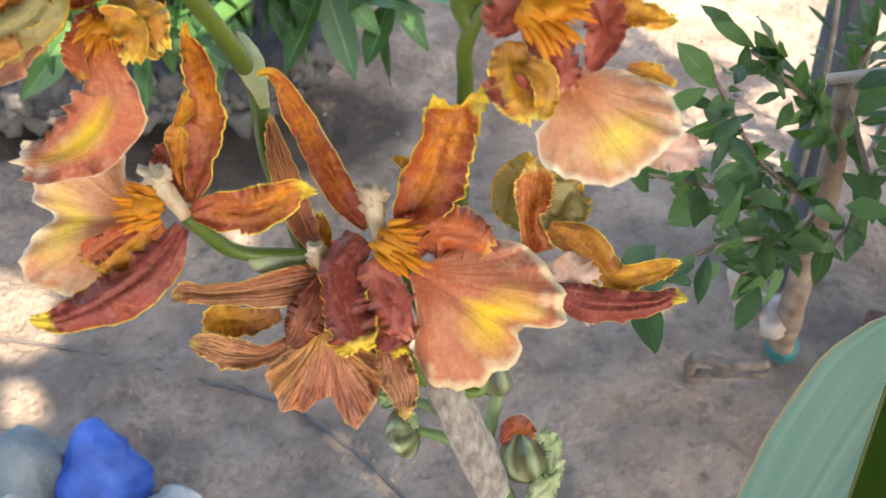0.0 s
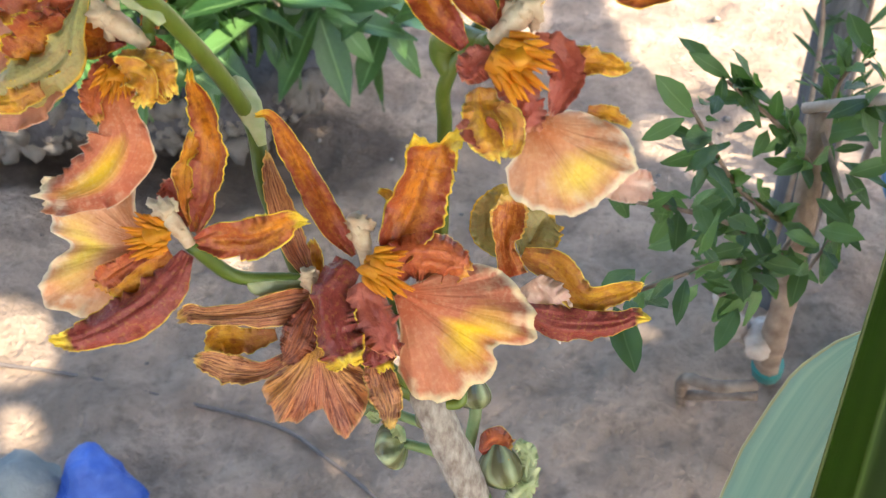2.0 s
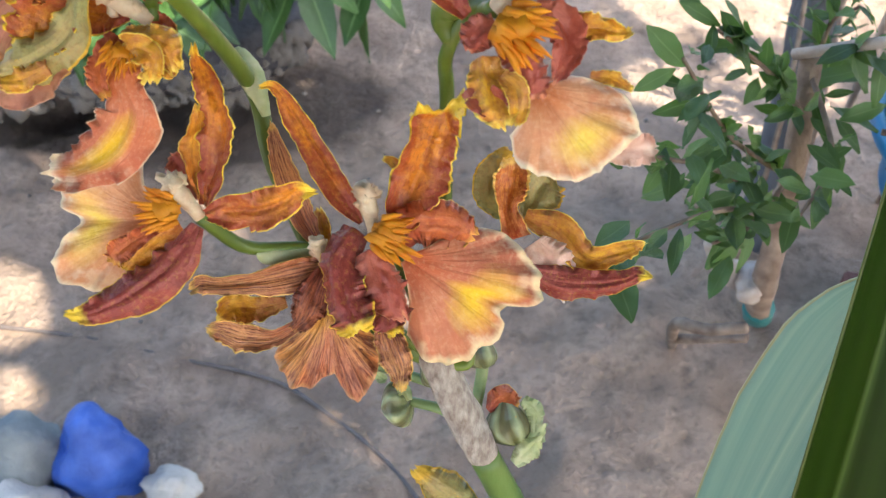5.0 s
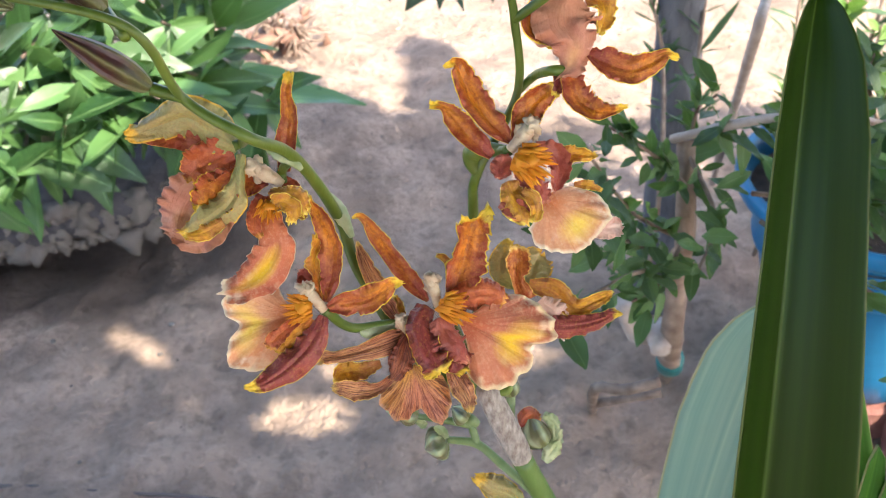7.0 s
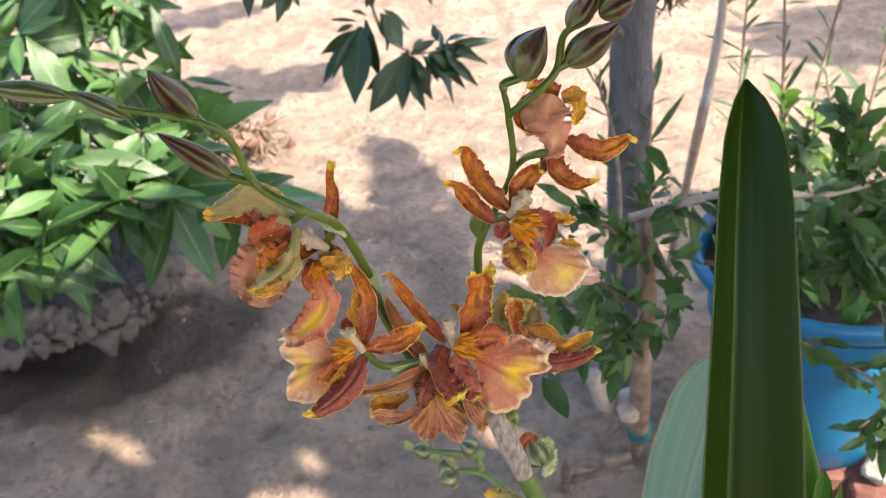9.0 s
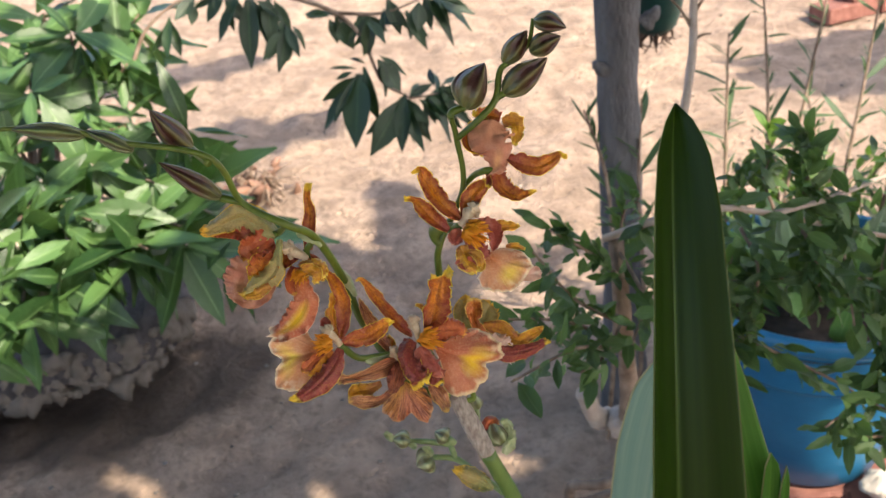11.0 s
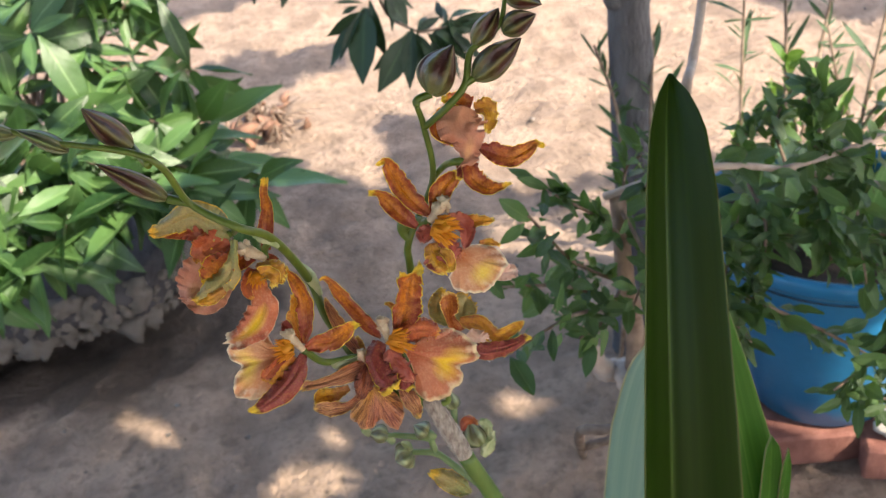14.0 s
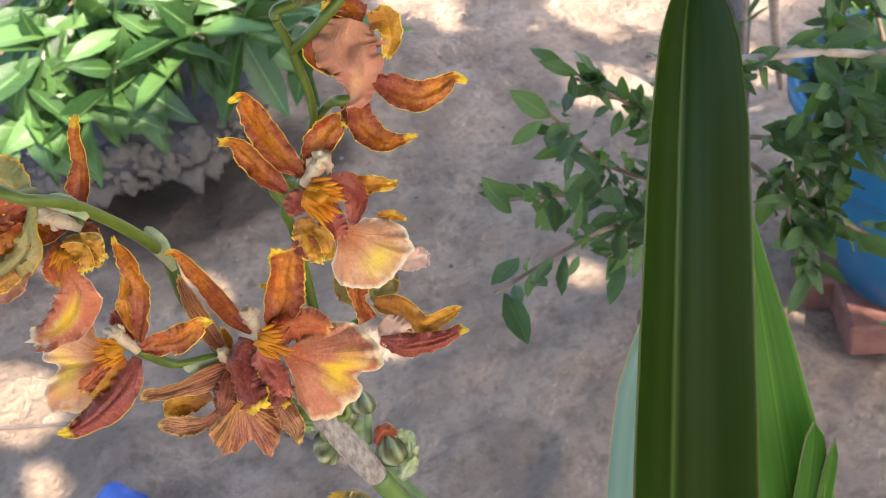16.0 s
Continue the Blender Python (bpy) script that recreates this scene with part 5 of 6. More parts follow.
def callus(parent, at, ahead, size, seed=0):
    """Orange fringe of small fingers at the lip's throat."""
    pick = random.Random(seed)
    p, a = Vector(at), Vector(ahead).normalized()
    s = a.cross(VIEW).normalized()
    bits = [lump_data(p, (size * 0.42, size * 0.3, size * 0.32), seed, 0.5, 2.5, 8, 10)]
    for k in range(44):
        across = pick.uniform(-1, 1)
        d = (a * pick.uniform(0.7, 1.0) + s * across * 0.55 + VIEW * pick.uniform(0.0, 0.45)).normalized()
        q = p + s * across * 0.38 * size + a * pick.uniform(-0.35, 0.15) * size + VIEW * pick.uniform(-0.1, 0.15) * size
        n = pick.uniform(0.4, 0.85) * size * (1 - 0.35 * abs(across))
        bits.append(tube_data([q, q + d * n * 0.55 + VIEW * 0.05 * size, q + d * n], [size * 0.075, size * 0.065, size * 0.012], 6, 6, 0.3, k))
    part("callus", joined("callus", bits, CALLUS), parent, "orange fringed crest at the lip's throat")


def bud(b, t, width, seed=0, label="", material=BUD):
    b, t = Vector(b), Vector(t)
    axis = t - b
    side = axis.normalized().orthogonal()
    other = axis.normalized().cross(side)
    verts, faces, uvs = [], [], []
    n, sides = 16, 18
    for k in range(n):
        v = k / (n - 1)
        r = width / 2 * (math.sin(math.pi * min(1.0, 0.07 + 0.92 * v**0.8)) ** 0.9)
        for j in range(sides):
            a = math.tau * j / sides
            ridge = 1 + 0.07 * math.cos(3 * a + seed) + 0.05 * noise.noise(Vector((math.cos(a) * 2, math.sin(a) * 2, v * 3 + seed)))
            verts.append(b + axis * v + (side * math.cos(a) + other * math.sin(a)) * r * ridge + other * width * 0.12 * math.sin(v * 3.1))
            uvs.append((j / sides, v))
    for k in range(n - 1):
        for j in range(sides):
            a, c = k * sides + j, k * sides + (j + 1) % sides
            faces.append((a, c, c + sides, a + sides))
    faces += [tuple(range(sides - 1, -1, -1)), tuple(range((n - 1) * sides, n * sides))]
    return part("bud", mesh_of("bud", verts, faces, material, uvs), orchid, label or "closed bud striped maroon and green")


# stems
part("stem", tube("stem", [(0.135, 0.19, 0.53), (0.122, 0.212, 0.7), (0.0965, 0.219, 0.795), (0.0813, 0.2202, 0.8391)], [0.0036, 0.0032, 0.0031, 0.003], STEM_DARK, 40, 14, 0.05), orchid)
part("sheath", tube("sheath", [(0.0813, 0.2202, 0.8391), Vector((0.0813, 0.2202, 0.8391)).lerp(Vector((0.0728, 0.2212, 0.8635)), 0.5), (0.0728, 0.2212, 0.8635), (0.0709, 0.2236, 0.8663)], [0.0031, 0.0035, 0.0034, 0.0031, 0.0029, 0.002], SHEATH, 28, 16, 0.1), orchid, "dry greyish papery sheath")
part("stem", tube("stem", [(0.0728, 0.2212, 0.8635), (0.0569, 0.2270, 0.8728), (0.0452, 0.2426, 0.8914), (0.0418, 0.2489, 0.9047), (0.0328, 0.2359, 0.9310), (0.0235, 0.2289, 0.9416), (0.0114, 0.2367, 0.9484), (0.0037, 0.2319, 0.9677), (-0.0240, 0.2456, 0.9728), (-0.0416, 0.2542, 0.9774), (-0.0779, 0.2630, 0.9787)], [0.0016, 0.0016, 0.0016, 0.0015, 0.0014, 0.0013, 0.0011, 0.001, 0.0009, 0.0008, 0.0007], STEM, 110, 12, 0.06), orchid)
part("stem", tube("stem", [(0.0728, 0.2212, 0.8635), (0.0745, 0.24, 0.875), (0.0752, 0.2454, 0.9031), (0.0757, 0.2416, 0.9168), (0.0864, 0.2450, 0.9352), (0.0856, 0.2448, 0.9536), (0.0841, 0.2440, 0.9616)], [0.0015, 0.0014, 0.0013, 0.0012, 0.001, 0.001, 0.0009], STEM, 70, 12, 0.06), orchid)
for b, t, w, s in (((0.0445, 0.2455, 0.9007), (0.0397, 0.2530, 0.9098), 0.0052, 1), ((0.0341, 0.2341, 0.9288), (0.0269, 0.2389, 0.9337), 0.0046, 2)):
    shape_at("bract", orchid, b, t, w, BRACT, (0.0006, 0.0006, 0.0012), (0.5, 0.4), "pale green bract clasping the stem", profile="sepal", cup=-0.5, ruffle=0.05, seed=s)

# main flower
f = flower((0.0624, 0.2294, 0.8879), (0.0613, 0.2311, 0.8948), [(0.0728, 0.2212, 0.8635), (0.0663, 0.2320, 0.8792)], "open flower with a broad peach and yellow lip", 1, True, 1.4)
petal(f, "petal", [(0.0662, 0.2292, 0.8878, 0.0037, 0), (0.0682, 0.2320, 0.8922, 0.0080, 8), (0.0706, 0.2349, 0.8975, 0.0096, 14), (0.0724, 0.2368, 0.9024, 0.0081, 10), (0.0734, 0.2373, 0.9054, 0.0084, 0), (0.0737, 0.2374, 0.9071, 0.0071, 0)], RUST, "", cup=0.35, ruffle=0.2, waves=2.2, notch=0.5, seed=1)
petal(f, "petal", [(0.0602, 0.2311, 0.8884, 0.0009), (0.0575, 0.2333, 0.8919, 0.0041), (0.0535, 0.2372, 0.8975, 0.0047), (0.0499, 0.2405, 0.9032, 0.0041), (0.0479, 0.2422, 0.9068, 0.0024), (0.0462, 0.2424, 0.9087, 0.0018), (0.0446, 0.2414, 0.9090, 0.0007)], RUST, "", cup=0.25, ruffle=0.12, seed=2)
petal(f, "side_lobe", [(0.0653, 0.2283, 0.8874, 0.0050), (0.0699, 0.2288, 0.8898, 0.0078), (0.0755, 0.2284, 0.8895, 0.0078), (0.0792, 0.2278, 0.8871, 0.0034)], RUST_RED, "rusty red hood over the lip's throat", cup=-0.35, ruffle=0.12, waves=3, seed=3)
petal(f, "petal", [(0.0675, 0.2373, 0.8932, 0.0021), (0.0659, 0.2389, 0.8951, 0.0019), (0.0641, 0.2394, 0.8958, 0.0008)], GOLD, "small yellow petal tip", seed=8)
part("lip", lip_sheet("lip", (0.0664, 0.2260, 0.8854), (0.0818, 0.2202, 0.8784), ((-54, 0.0079), (-51, 0.0127), (-42, 0.0178), (-30, 0.0217), (-20, 0.0244), (-11, 0.0248), (-5, 0.0225), (-1, 0.0182), (2, 0.0196), (7, 0.0224), (19, 0.0214), (26, 0.0209), (34, 0.0206), (46, 0.0188), (53, 0.0166), (56, 0.0133)), LIP, cup=0.16, ruffle=0.05, seed=7), f, "broad two-lobed peach lip with a yellow middle")
petal(f, "side_lobe", [(0.0617, 0.2256, 0.8872, 0.0046, -10), (0.0631, 0.2223, 0.8846, 0.0077, -15), (0.0654, 0.2193, 0.8818, 0.0068, -20), (0.0671, 0.2175, 0.8787, 0.0022, -20)], ROSE, "rosy fold at the lip's throat", cup=-0.4, ruffle=0.1, seed=9)
petal(f, "sepal", [(0.0595, 0.2290, 0.8889, 0.0046, 0), (0.0571, 0.2247, 0.8867, 0.0075, 5), (0.0571, 0.2198, 0.8838, 0.0071, 10), (0.0588, 0.2161, 0.8808, 0.0076, 0), (0.0596, 0.2142, 0.8792, 0.0045, 0)], WINE, "wine-coloured sepal with a frilled yellow tip", cup=-0.35, ruffle=0.28, waves=2.5, tip=0.35, seed=4)
petal(f, "sepal", [(0.0620, 0.2236, 0.8822, 0.0056), (0.0635, 0.2202, 0.8796, 0.0067), (0.0648, 0.2174, 0.8778, 0.0059), (0.0656, 0.2162, 0.8762, 0.0022)], WINE, "", cup=-0.2, ruffle=0.28, waves=2, tip=0.3, seed=5)
callus(f, (0.0647, 0.2257, 0.8898), (0.94, -0.22, -0.25), 0.0075, 3)

# flower on the bent stalk
f = flower((0.0346, 0.2270, 0.8940), (0.0309, 0.2280, 0.9000), [(0.0559, 0.2296, 0.8824), (0.0506, 0.2306, 0.8836), (0.0406, 0.2288, 0.8858)], "open flower with a pale peach lip on a curved green stalk", 2, True, 1.4)
shape_at("ovary", f, (0.0530, 0.2306, 0.8842), (0.0425, 0.2279, 0.8847), 0.0042, BRACT, (0, -0.0004, 0.0), (0, 0.3), "pale green swelling of the stalk", profile="sepal", cup=-0.7, ruffle=0.02)
petal(f, "petal", [(0.0353, 0.2281, 0.8954, 0.0014, 0), (0.0373, 0.2307, 0.9004, 0.0054, -20), (0.0385, 0.2336, 0.9049, 0.0057, -25), (0.0382, 0.2363, 0.9090, 0.0052, -20), (0.0365, 0.2391, 0.9125, 0.0039, 0), (0.0352, 0.2409, 0.9147, 0.0023, 0), (0.0351, 0.2415, 0.9171, 0.0011, 0)], RUST, "", cup=0.3, ruffle=0.2, waves=2.5, seed=11)
petal(f, "petal_fold", [(0.0352, 0.2285, 0.8959, 0.0013, 0), (0.0340, 0.2323, 0.9010, 0.0043, 35), (0.0345, 0.2356, 0.9052, 0.0041, 35), (0.0355, 0.2373, 0.9087, 0.0020, 20)], AMBER, "", cup=0.2, ruffle=0.2, waves=2, seed=18)
petal(f, "petal", [(0.0354, 0.2267, 0.8945, 0.0016, 0), (0.0395, 0.2266, 0.8953, 0.0057, 10), (0.0442, 0.2258, 0.8960, 0.0068, 10), (0.0483, 0.2258, 0.8977, 0.0058, 0), (0.0511, 0.2259, 0.8995, 0.0035, 0), (0.0538, 0.2258, 0.8995, 0.0007, 0)], RUST, "", cup=0.22, ruffle=0.22, waves=2, seed=12)
part("lip", lip_sheet("lip", (0.0283, 0.2282, 0.8930), (0.0147, 0.2276, 0.8918), ((-65, 0.0085), (-60, 0.0124), (-47, 0.0153), (-36, 0.0179), (-27, 0.0193), (-19, 0.0197), (-10, 0.0181), (-4, 0.0154), (1, 0.0135), (5, 0.0147), (14, 0.0171), (23, 0.0185), (32, 0.0164), (45, 0.0132), (61, 0.0117), (74, 0.0094)), LIP_PALE, cup=0.14, ruffle=0.07, seed=15), f, "pale peach two-lobed lip with a yellow middle")
petal(f, "side_lobe", [(0.0313, 0.2259, 0.8934, 0.0036), (0.0276, 0.2245, 0.8916, 0.0058), (0.0240, 0.2226, 0.8891, 0.0040), (0.0224, 0.2215, 0.8876, 0.0014)], AMBER, "", cup=-0.3, ruffle=0.12, seed=17)
petal(f, "side_lobe", [(0.0284, 0.2251, 0.8940, 0.0021), (0.0250, 0.2237, 0.8925, 0.0030), (0.0221, 0.2223, 0.8910, 0.0041), (0.0208, 0.2211, 0.8895, 0.0025)], RUST_RED, "", cup=0.3, ruffle=0.25, seed=16)
petal(f, "sepal", [(0.0343, 0.2253, 0.8935, 0.0022, 0), (0.0311, 0.2210, 0.8904, 0.0066, 10), (0.0259, 0.2172, 0.8879, 0.0076, 10), (0.0206, 0.2147, 0.8862, 0.0056, 0), (0.0172, 0.2133, 0.8859, 0.0035, 0), (0.0139, 0.2133, 0.8859, 0.0012, 0)], WINE, "wine-red sepal with a yellow tip", cup=-0.35, ruffle=0.14, waves=4, tip=0.12, seed=13)
petal(f, "sepal", [(0.0344, 0.2296, 0.8957, 0.0018), (0.0320, 0.2321, 0.8988, 0.0045), (0.0308, 0.2334, 0.9004, 0.0040), (0.0299, 0.2340, 0.9011, 0.0013)], ROSE, "", cup=0.25, ruffle=0.1, seed=14)
callus(f, (0.0296, 0.2258, 0.8965), (-1.00, 0.04, 0.03), 0.0062, 5)

# flower with the hanging lip
f = flower((0.0292, 0.2417, 0.9216), (0.0232, 0.2418, 0.9263), [(0.0328, 0.2359, 0.9310), (0.0298, 0.2422, 0.9247)], "drooping flower with a long hanging lip", 3, True, 1.7)
petal(f, "petal", [(0.0260, 0.2429, 0.9229, 0.0044), (0.0212, 0.2427, 0.9226, 0.0075), (0.0160, 0.2433, 0.9232, 0.0078), (0.0112, 0.2441, 0.9241, 0.0052)], RUST, "", cup=0.25, ruffle=0.18, waves=2, seed=22)
petal(f, "petal", [(0.0301, 0.2418, 0.9243, 0.0028), (0.0316, 0.2456, 0.9302, 0.0048), (0.0330, 0.2481, 0.9350, 0.0040), (0.0332, 0.2513, 0.9397, 0.0025), (0.0347, 0.2536, 0.9434, 0.0024)], RUST, "", cup=0.35, ruffle=0.24, waves=2, seed=21)
petal(f, "lip", [(0.0248, 0.2386, 0.9200, 0.0057, 0), (0.0244, 0.2349, 0.9169, 0.0075, 0), (0.0254, 0.2322, 0.9135, 0.0069, 0), (0.0255, 0.2305, 0.9106, 0.0096, 0), (0.0221, 0.2291, 0.9063, 0.0102, 0), (0.0170, 0.2286, 0.9031, 0.0074, 0), (0.0120, 0.2293, 0.9022, 0.0049, 0)], LIP_LONG, "long hanging lip, cream-edged with a yellow stripe", cup=-0.2, ruffle=0.12, waves=1.6, seed=24)
petal(f, "side_lobe", [(0.0244, 0.2385, 0.9207, 0.0026), (0.0223, 0.2356, 0.9184, 0.0034), (0.0217, 0.2334, 0.9158, 0.0031), (0.0229, 0.2318, 0.9138, 0.0014)], RUST_RED, "", cup=0.3, ruffle=0.14, seed=23)
petal(f, "petal", [(0.0260, 0.2370, 0.9220, 0.0020), (0.0294, 0.2356, 0.9220, 0.0042), (0.0324, 0.2344, 0.9213, 0.0050), (0.0335, 0.2327, 0.9175, 0.0024)], GOLD, "crumpled yellow petal", cup=-0.4, ruffle=0.4, waves=2.5, seed=25)
petal(f, "petal", [(0.0254, 0.2345, 0.9188, 0.0017), (0.0282, 0.2342, 0.9209, 0.0040), (0.0308, 0.2326, 0.9198, 0.0042), (0.0302, 0.2314, 0.9167, 0.0015)], GOLD, "crumpled yellow petal", cup=0.4, ruffle=0.4, waves=2.5, seed=26)
petal(f, "petal", [(0.0308, 0.2343, 0.9187, 0.0020), (0.0326, 0.2333, 0.9178, 0.0032), (0.0339, 0.2331, 0.9173, 0.0020)], GOLD, "crumpled yellow petal", cup=0.4, ruffle=0.4, waves=2, seed=27)
petal(f, "sepal", [(0.0292, 0.2421, 0.9220, 0.0024), (0.0317, 0.2406, 0.9203, 0.0033), (0.0330, 0.2385, 0.9193, 0.0012)], RUST_RED, "", cup=0.3, ruffle=0.15, seed=28)
callus(f, (0.0254, 0.2349, 0.9193), (-0.29, -0.59, -0.75), 0.0052, 6)

# far flower on the long branch
f = flower((0.0196, 0.2435, 0.9316), (0.0177, 0.2427, 0.9301), [(0.0235, 0.2289, 0.9416), (0.0219, 0.2436, 0.9323)], "drooping flower seen from behind, green-backed", 4, False)
petal(f, "petal", [(0.0122, 0.2458, 0.9303, 0.0036), (0.0079, 0.2485, 0.9330, 0.0059), (0.0025, 0.2494, 0.9337, 0.0050), (-0.0019, 0.2502, 0.9337, 0.0017)], RUST_RED, "", cup=0.2, ruffle=0.1, seed=39)
petal(f, "sepal", [(0.0207, 0.2431, 0.9313, 0.0033, 0), (0.0161, 0.2450, 0.9345, 0.0100, -15), (0.0104, 0.2478, 0.9380, 0.0103, -20), (0.0045, 0.2483, 0.9370, 0.0069, -10), (-0.0004, 0.2483, 0.9357, 0.0050, 0), (-0.0037, 0.2481, 0.9354, 0.0025, 0)], GREENBACK, "arching sepal with a pale green back", cup=-0.35, ruffle=0.18, waves=1.6, seed=31)
petal(f, "petal", [(0.0194, 0.2435, 0.9297, 0.0062), (0.0148, 0.2437, 0.9288, 0.0092), (0.0109, 0.2432, 0.9271, 0.0084), (0.0093, 0.2418, 0.9246, 0.0036)], RUST_RED, "", cup=0.3, ruffle=0.15, seed=32)
petal(f, "petal", [(0.0187, 0.2404, 0.9261, 0.0056), (0.0150, 0.2391, 0.9231, 0.0103), (0.0117, 0.2379, 0.9206, 0.0078), (0.0096, 0.2372, 0.9190, 0.0028)], RUST, "", cup=0.3, ruffle=0.15, seed=36)
petal(f, "lip", [(0.0138, 0.2418, 0.9241, 0.0084), (0.0086, 0.2404, 0.9206, 0.0146), (0.0057, 0.2383, 0.9168, 0.0118), (0.0045, 0.2362, 0.9134, 0.0056)], LIP_PINK, "salmon-pink lip", cup=-0.25, ruffle=0.12, seed=33)
petal(f, "lip_fold", [(0.0168, 0.2359, 0.9181, 0.0034), (0.0117, 0.2348, 0.9152, 0.0078), (0.0071, 0.2348, 0.9140, 0.0062), (0.0029, 0.2366, 0.9153, 0.0022)], LIP_PINK, "pink folded lobe of the lip", cup=0.25, ruffle=0.15, seed=37)
petal(f, "petal", [(0.0212, 0.2413, 0.9306, 0.0019), (0.0193, 0.2371, 0.9259, 0.0036), (0.0172, 0.2350, 0.9223, 0.0072), (0.0123, 0.2334, 0.9196, 0.0080), (0.0074, 0.2331, 0.9177, 0.0044), (0.0049, 0.2333, 0.9174, 0.0014)], GREENBACK, "crumpled yellow-green petal", cup=-0.4, ruffle=0.3, waves=2.5, seed=34)
petal(f, "petal", [(0.0150, 0.2319, 0.9194, 0.0025), (0.0106, 0.2315, 0.9175, 0.0039), (0.0061, 0.2320, 0.9170, 0.0019)], GOLD, "", cup=-0.3, ruffle=0.3, seed=35)

# upper flower on the upright branch
f = flower((0.0818, 0.2340, 0.9265), (0.0868, 0.2350, 0.9312), [(0.0757, 0.2416, 0.9168), (0.0747, 0.2435, 0.9192), (0.0783, 0.2438, 0.9205)], "open flower with a pale yellow-centred lip", 5, True, 1.7)
petal(f, "petal", [(0.0830, 0.2348, 0.9277, 0.0017), (0.0792, 0.2377, 0.9309, 0.0057), (0.0754, 0.2422, 0.9363, 0.0071), (0.0733, 0.2454, 0.9413, 0.0054), (0.0721, 0.2467, 0.9437, 0.0025), (0.0694, 0.2463, 0.9433, 0.0011)], RUST, "", cup=0.25, ruffle=0.12, waves=2, seed=41)
petal(f, "petal", [(0.0777, 0.2350, 0.9248, 0.0020), (0.0739, 0.2381, 0.9283, 0.0057), (0.0704, 0.2411, 0.9325, 0.0054), (0.0682, 0.2427, 0.9351, 0.0026), (0.0650, 0.2431, 0.9357, 0.0016)], RUST, "", cup=0.25, ruffle=0.15, waves=2, seed=42)
petal(f, "petal", [(0.0837, 0.2352, 0.9285, 0.0034), (0.0868, 0.2380, 0.9334, 0.0068), (0.0913, 0.2390, 0.9370, 0.0054), (0.0940, 0.2393, 0.9390, 0.0017)], RUST, "", cup=0.3, ruffle=0.2, waves=2, seed=43)
petal(f, "petal", [(0.0913, 0.2347, 0.9253, 0.0030), (0.0943, 0.2334, 0.9237, 0.0042), (0.0976, 0.2331, 0.9234, 0.0037), (0.1003, 0.2325, 0.9228, 0.0025), (0.1023, 0.2327, 0.9231, 0.0010)], GOLD, "", cup=0.3, ruffle=0.25, waves=2.5, seed=44)
petal(f, "petal", [(0.0961, 0.2296, 0.9174, 0.0013), (0.0995, 0.2292, 0.9170, 0.0024), (0.1025, 0.2281, 0.9157, 0.0008)], GOLD, "", cup=0.3, ruffle=0.2, seed=45)
petal(f, "side_lobe", [(0.0874, 0.2331, 0.9264, 0.0036), (0.0910, 0.2318, 0.9256, 0.0053), (0.0925, 0.2297, 0.9231, 0.0054), (0.0913, 0.2275, 0.9203, 0.0036), (0.0902, 0.2262, 0.9185, 0.0010)], ROSE, "", cup=0.3, ruffle=0.06, seed=46)
petal(f, "side_lobe", [(0.0818, 0.2323, 0.9253, 0.0028), (0.0796, 0.2311, 0.9245, 0.0054), (0.0783, 0.2300, 0.9231, 0.0043), (0.0777, 0.2294, 0.9222, 0.0015)], ROSE, "", cup=-0.3, ruffle=0.06, seed=47)
part("lip", lip_sheet("lip", (0.0870, 0.2266, 0.9182), (0.0965, 0.2200, 0.9102), ((-60, 0.0059), (-48, 0.0103), (-41, 0.0137), (-31, 0.0164), (-20, 0.0174), (-7, 0.0165), (7, 0.0164), (22, 0.0158), (38, 0.0138), (55, 0.0118), (66, 0.0077)), LIP_PALE, cup=0.16, ruffle=0.05, seed=48), f, "pale peach lip with a bright yellow middle")
petal(f, "side_lobe", [(0.0836, 0.2316, 0.9252, 0.0049), (0.0852, 0.2286, 0.9223, 0.0061), (0.0869, 0.2263, 0.9194, 0.0054), (0.0873, 0.2245, 0.9167, 0.0025)], ROSE, "", cup=-0.3, ruffle=0.05, seed=53)
petal(f, "lip_fold", [(0.0976, 0.2221, 0.9097, 0.0037), (0.1014, 0.2218, 0.9093, 0.0052), (0.1048, 0.2222, 0.9091, 0.0044), (0.1059, 0.2223, 0.9092, 0.0017)], LIP_BLUSH, "pale folded back lobe of the lip", cup=0.15, ruffle=0.2, seed=49)
callus(f, (0.0843, 0.2288, 0.9258), (0.81, -0.38, -0.45), 0.0085, 7)
petal(f, "petal", [(0.0775, 0.2251, 0.9185, 0.0029), (0.0797, 0.2232, 0.9177, 0.0047), (0.0827, 0.2222, 0.9165, 0.0032), (0.0843, 0.2216, 0.9159, 0.0011)], ROSE, "", cup=0.3, ruffle=0.25, seed=52)
petal(f, "petal", [(0.0799, 0.2275, 0.9224, 0.0037), (0.0805, 0.2244, 0.9200, 0.0068), (0.0816, 0.2220, 0.9176, 0.0074), (0.0827, 0.2202, 0.9149, 0.0027)], GOLD, "crumpled yellow petal", cup=-0.35, ruffle=0.3, waves=1.8, seed=50)
petal(f, "petal", [(0.0823, 0.2249, 0.9207, 0.0019), (0.0842, 0.2230, 0.9195, 0.0035), (0.0845, 0.2211, 0.9169, 0.0029), (0.0840, 0.2203, 0.9150, 0.0010)], GOLD, "crumpled yellow petal", cup=0.35, ruffle=0.3, waves=1.8, seed=51)

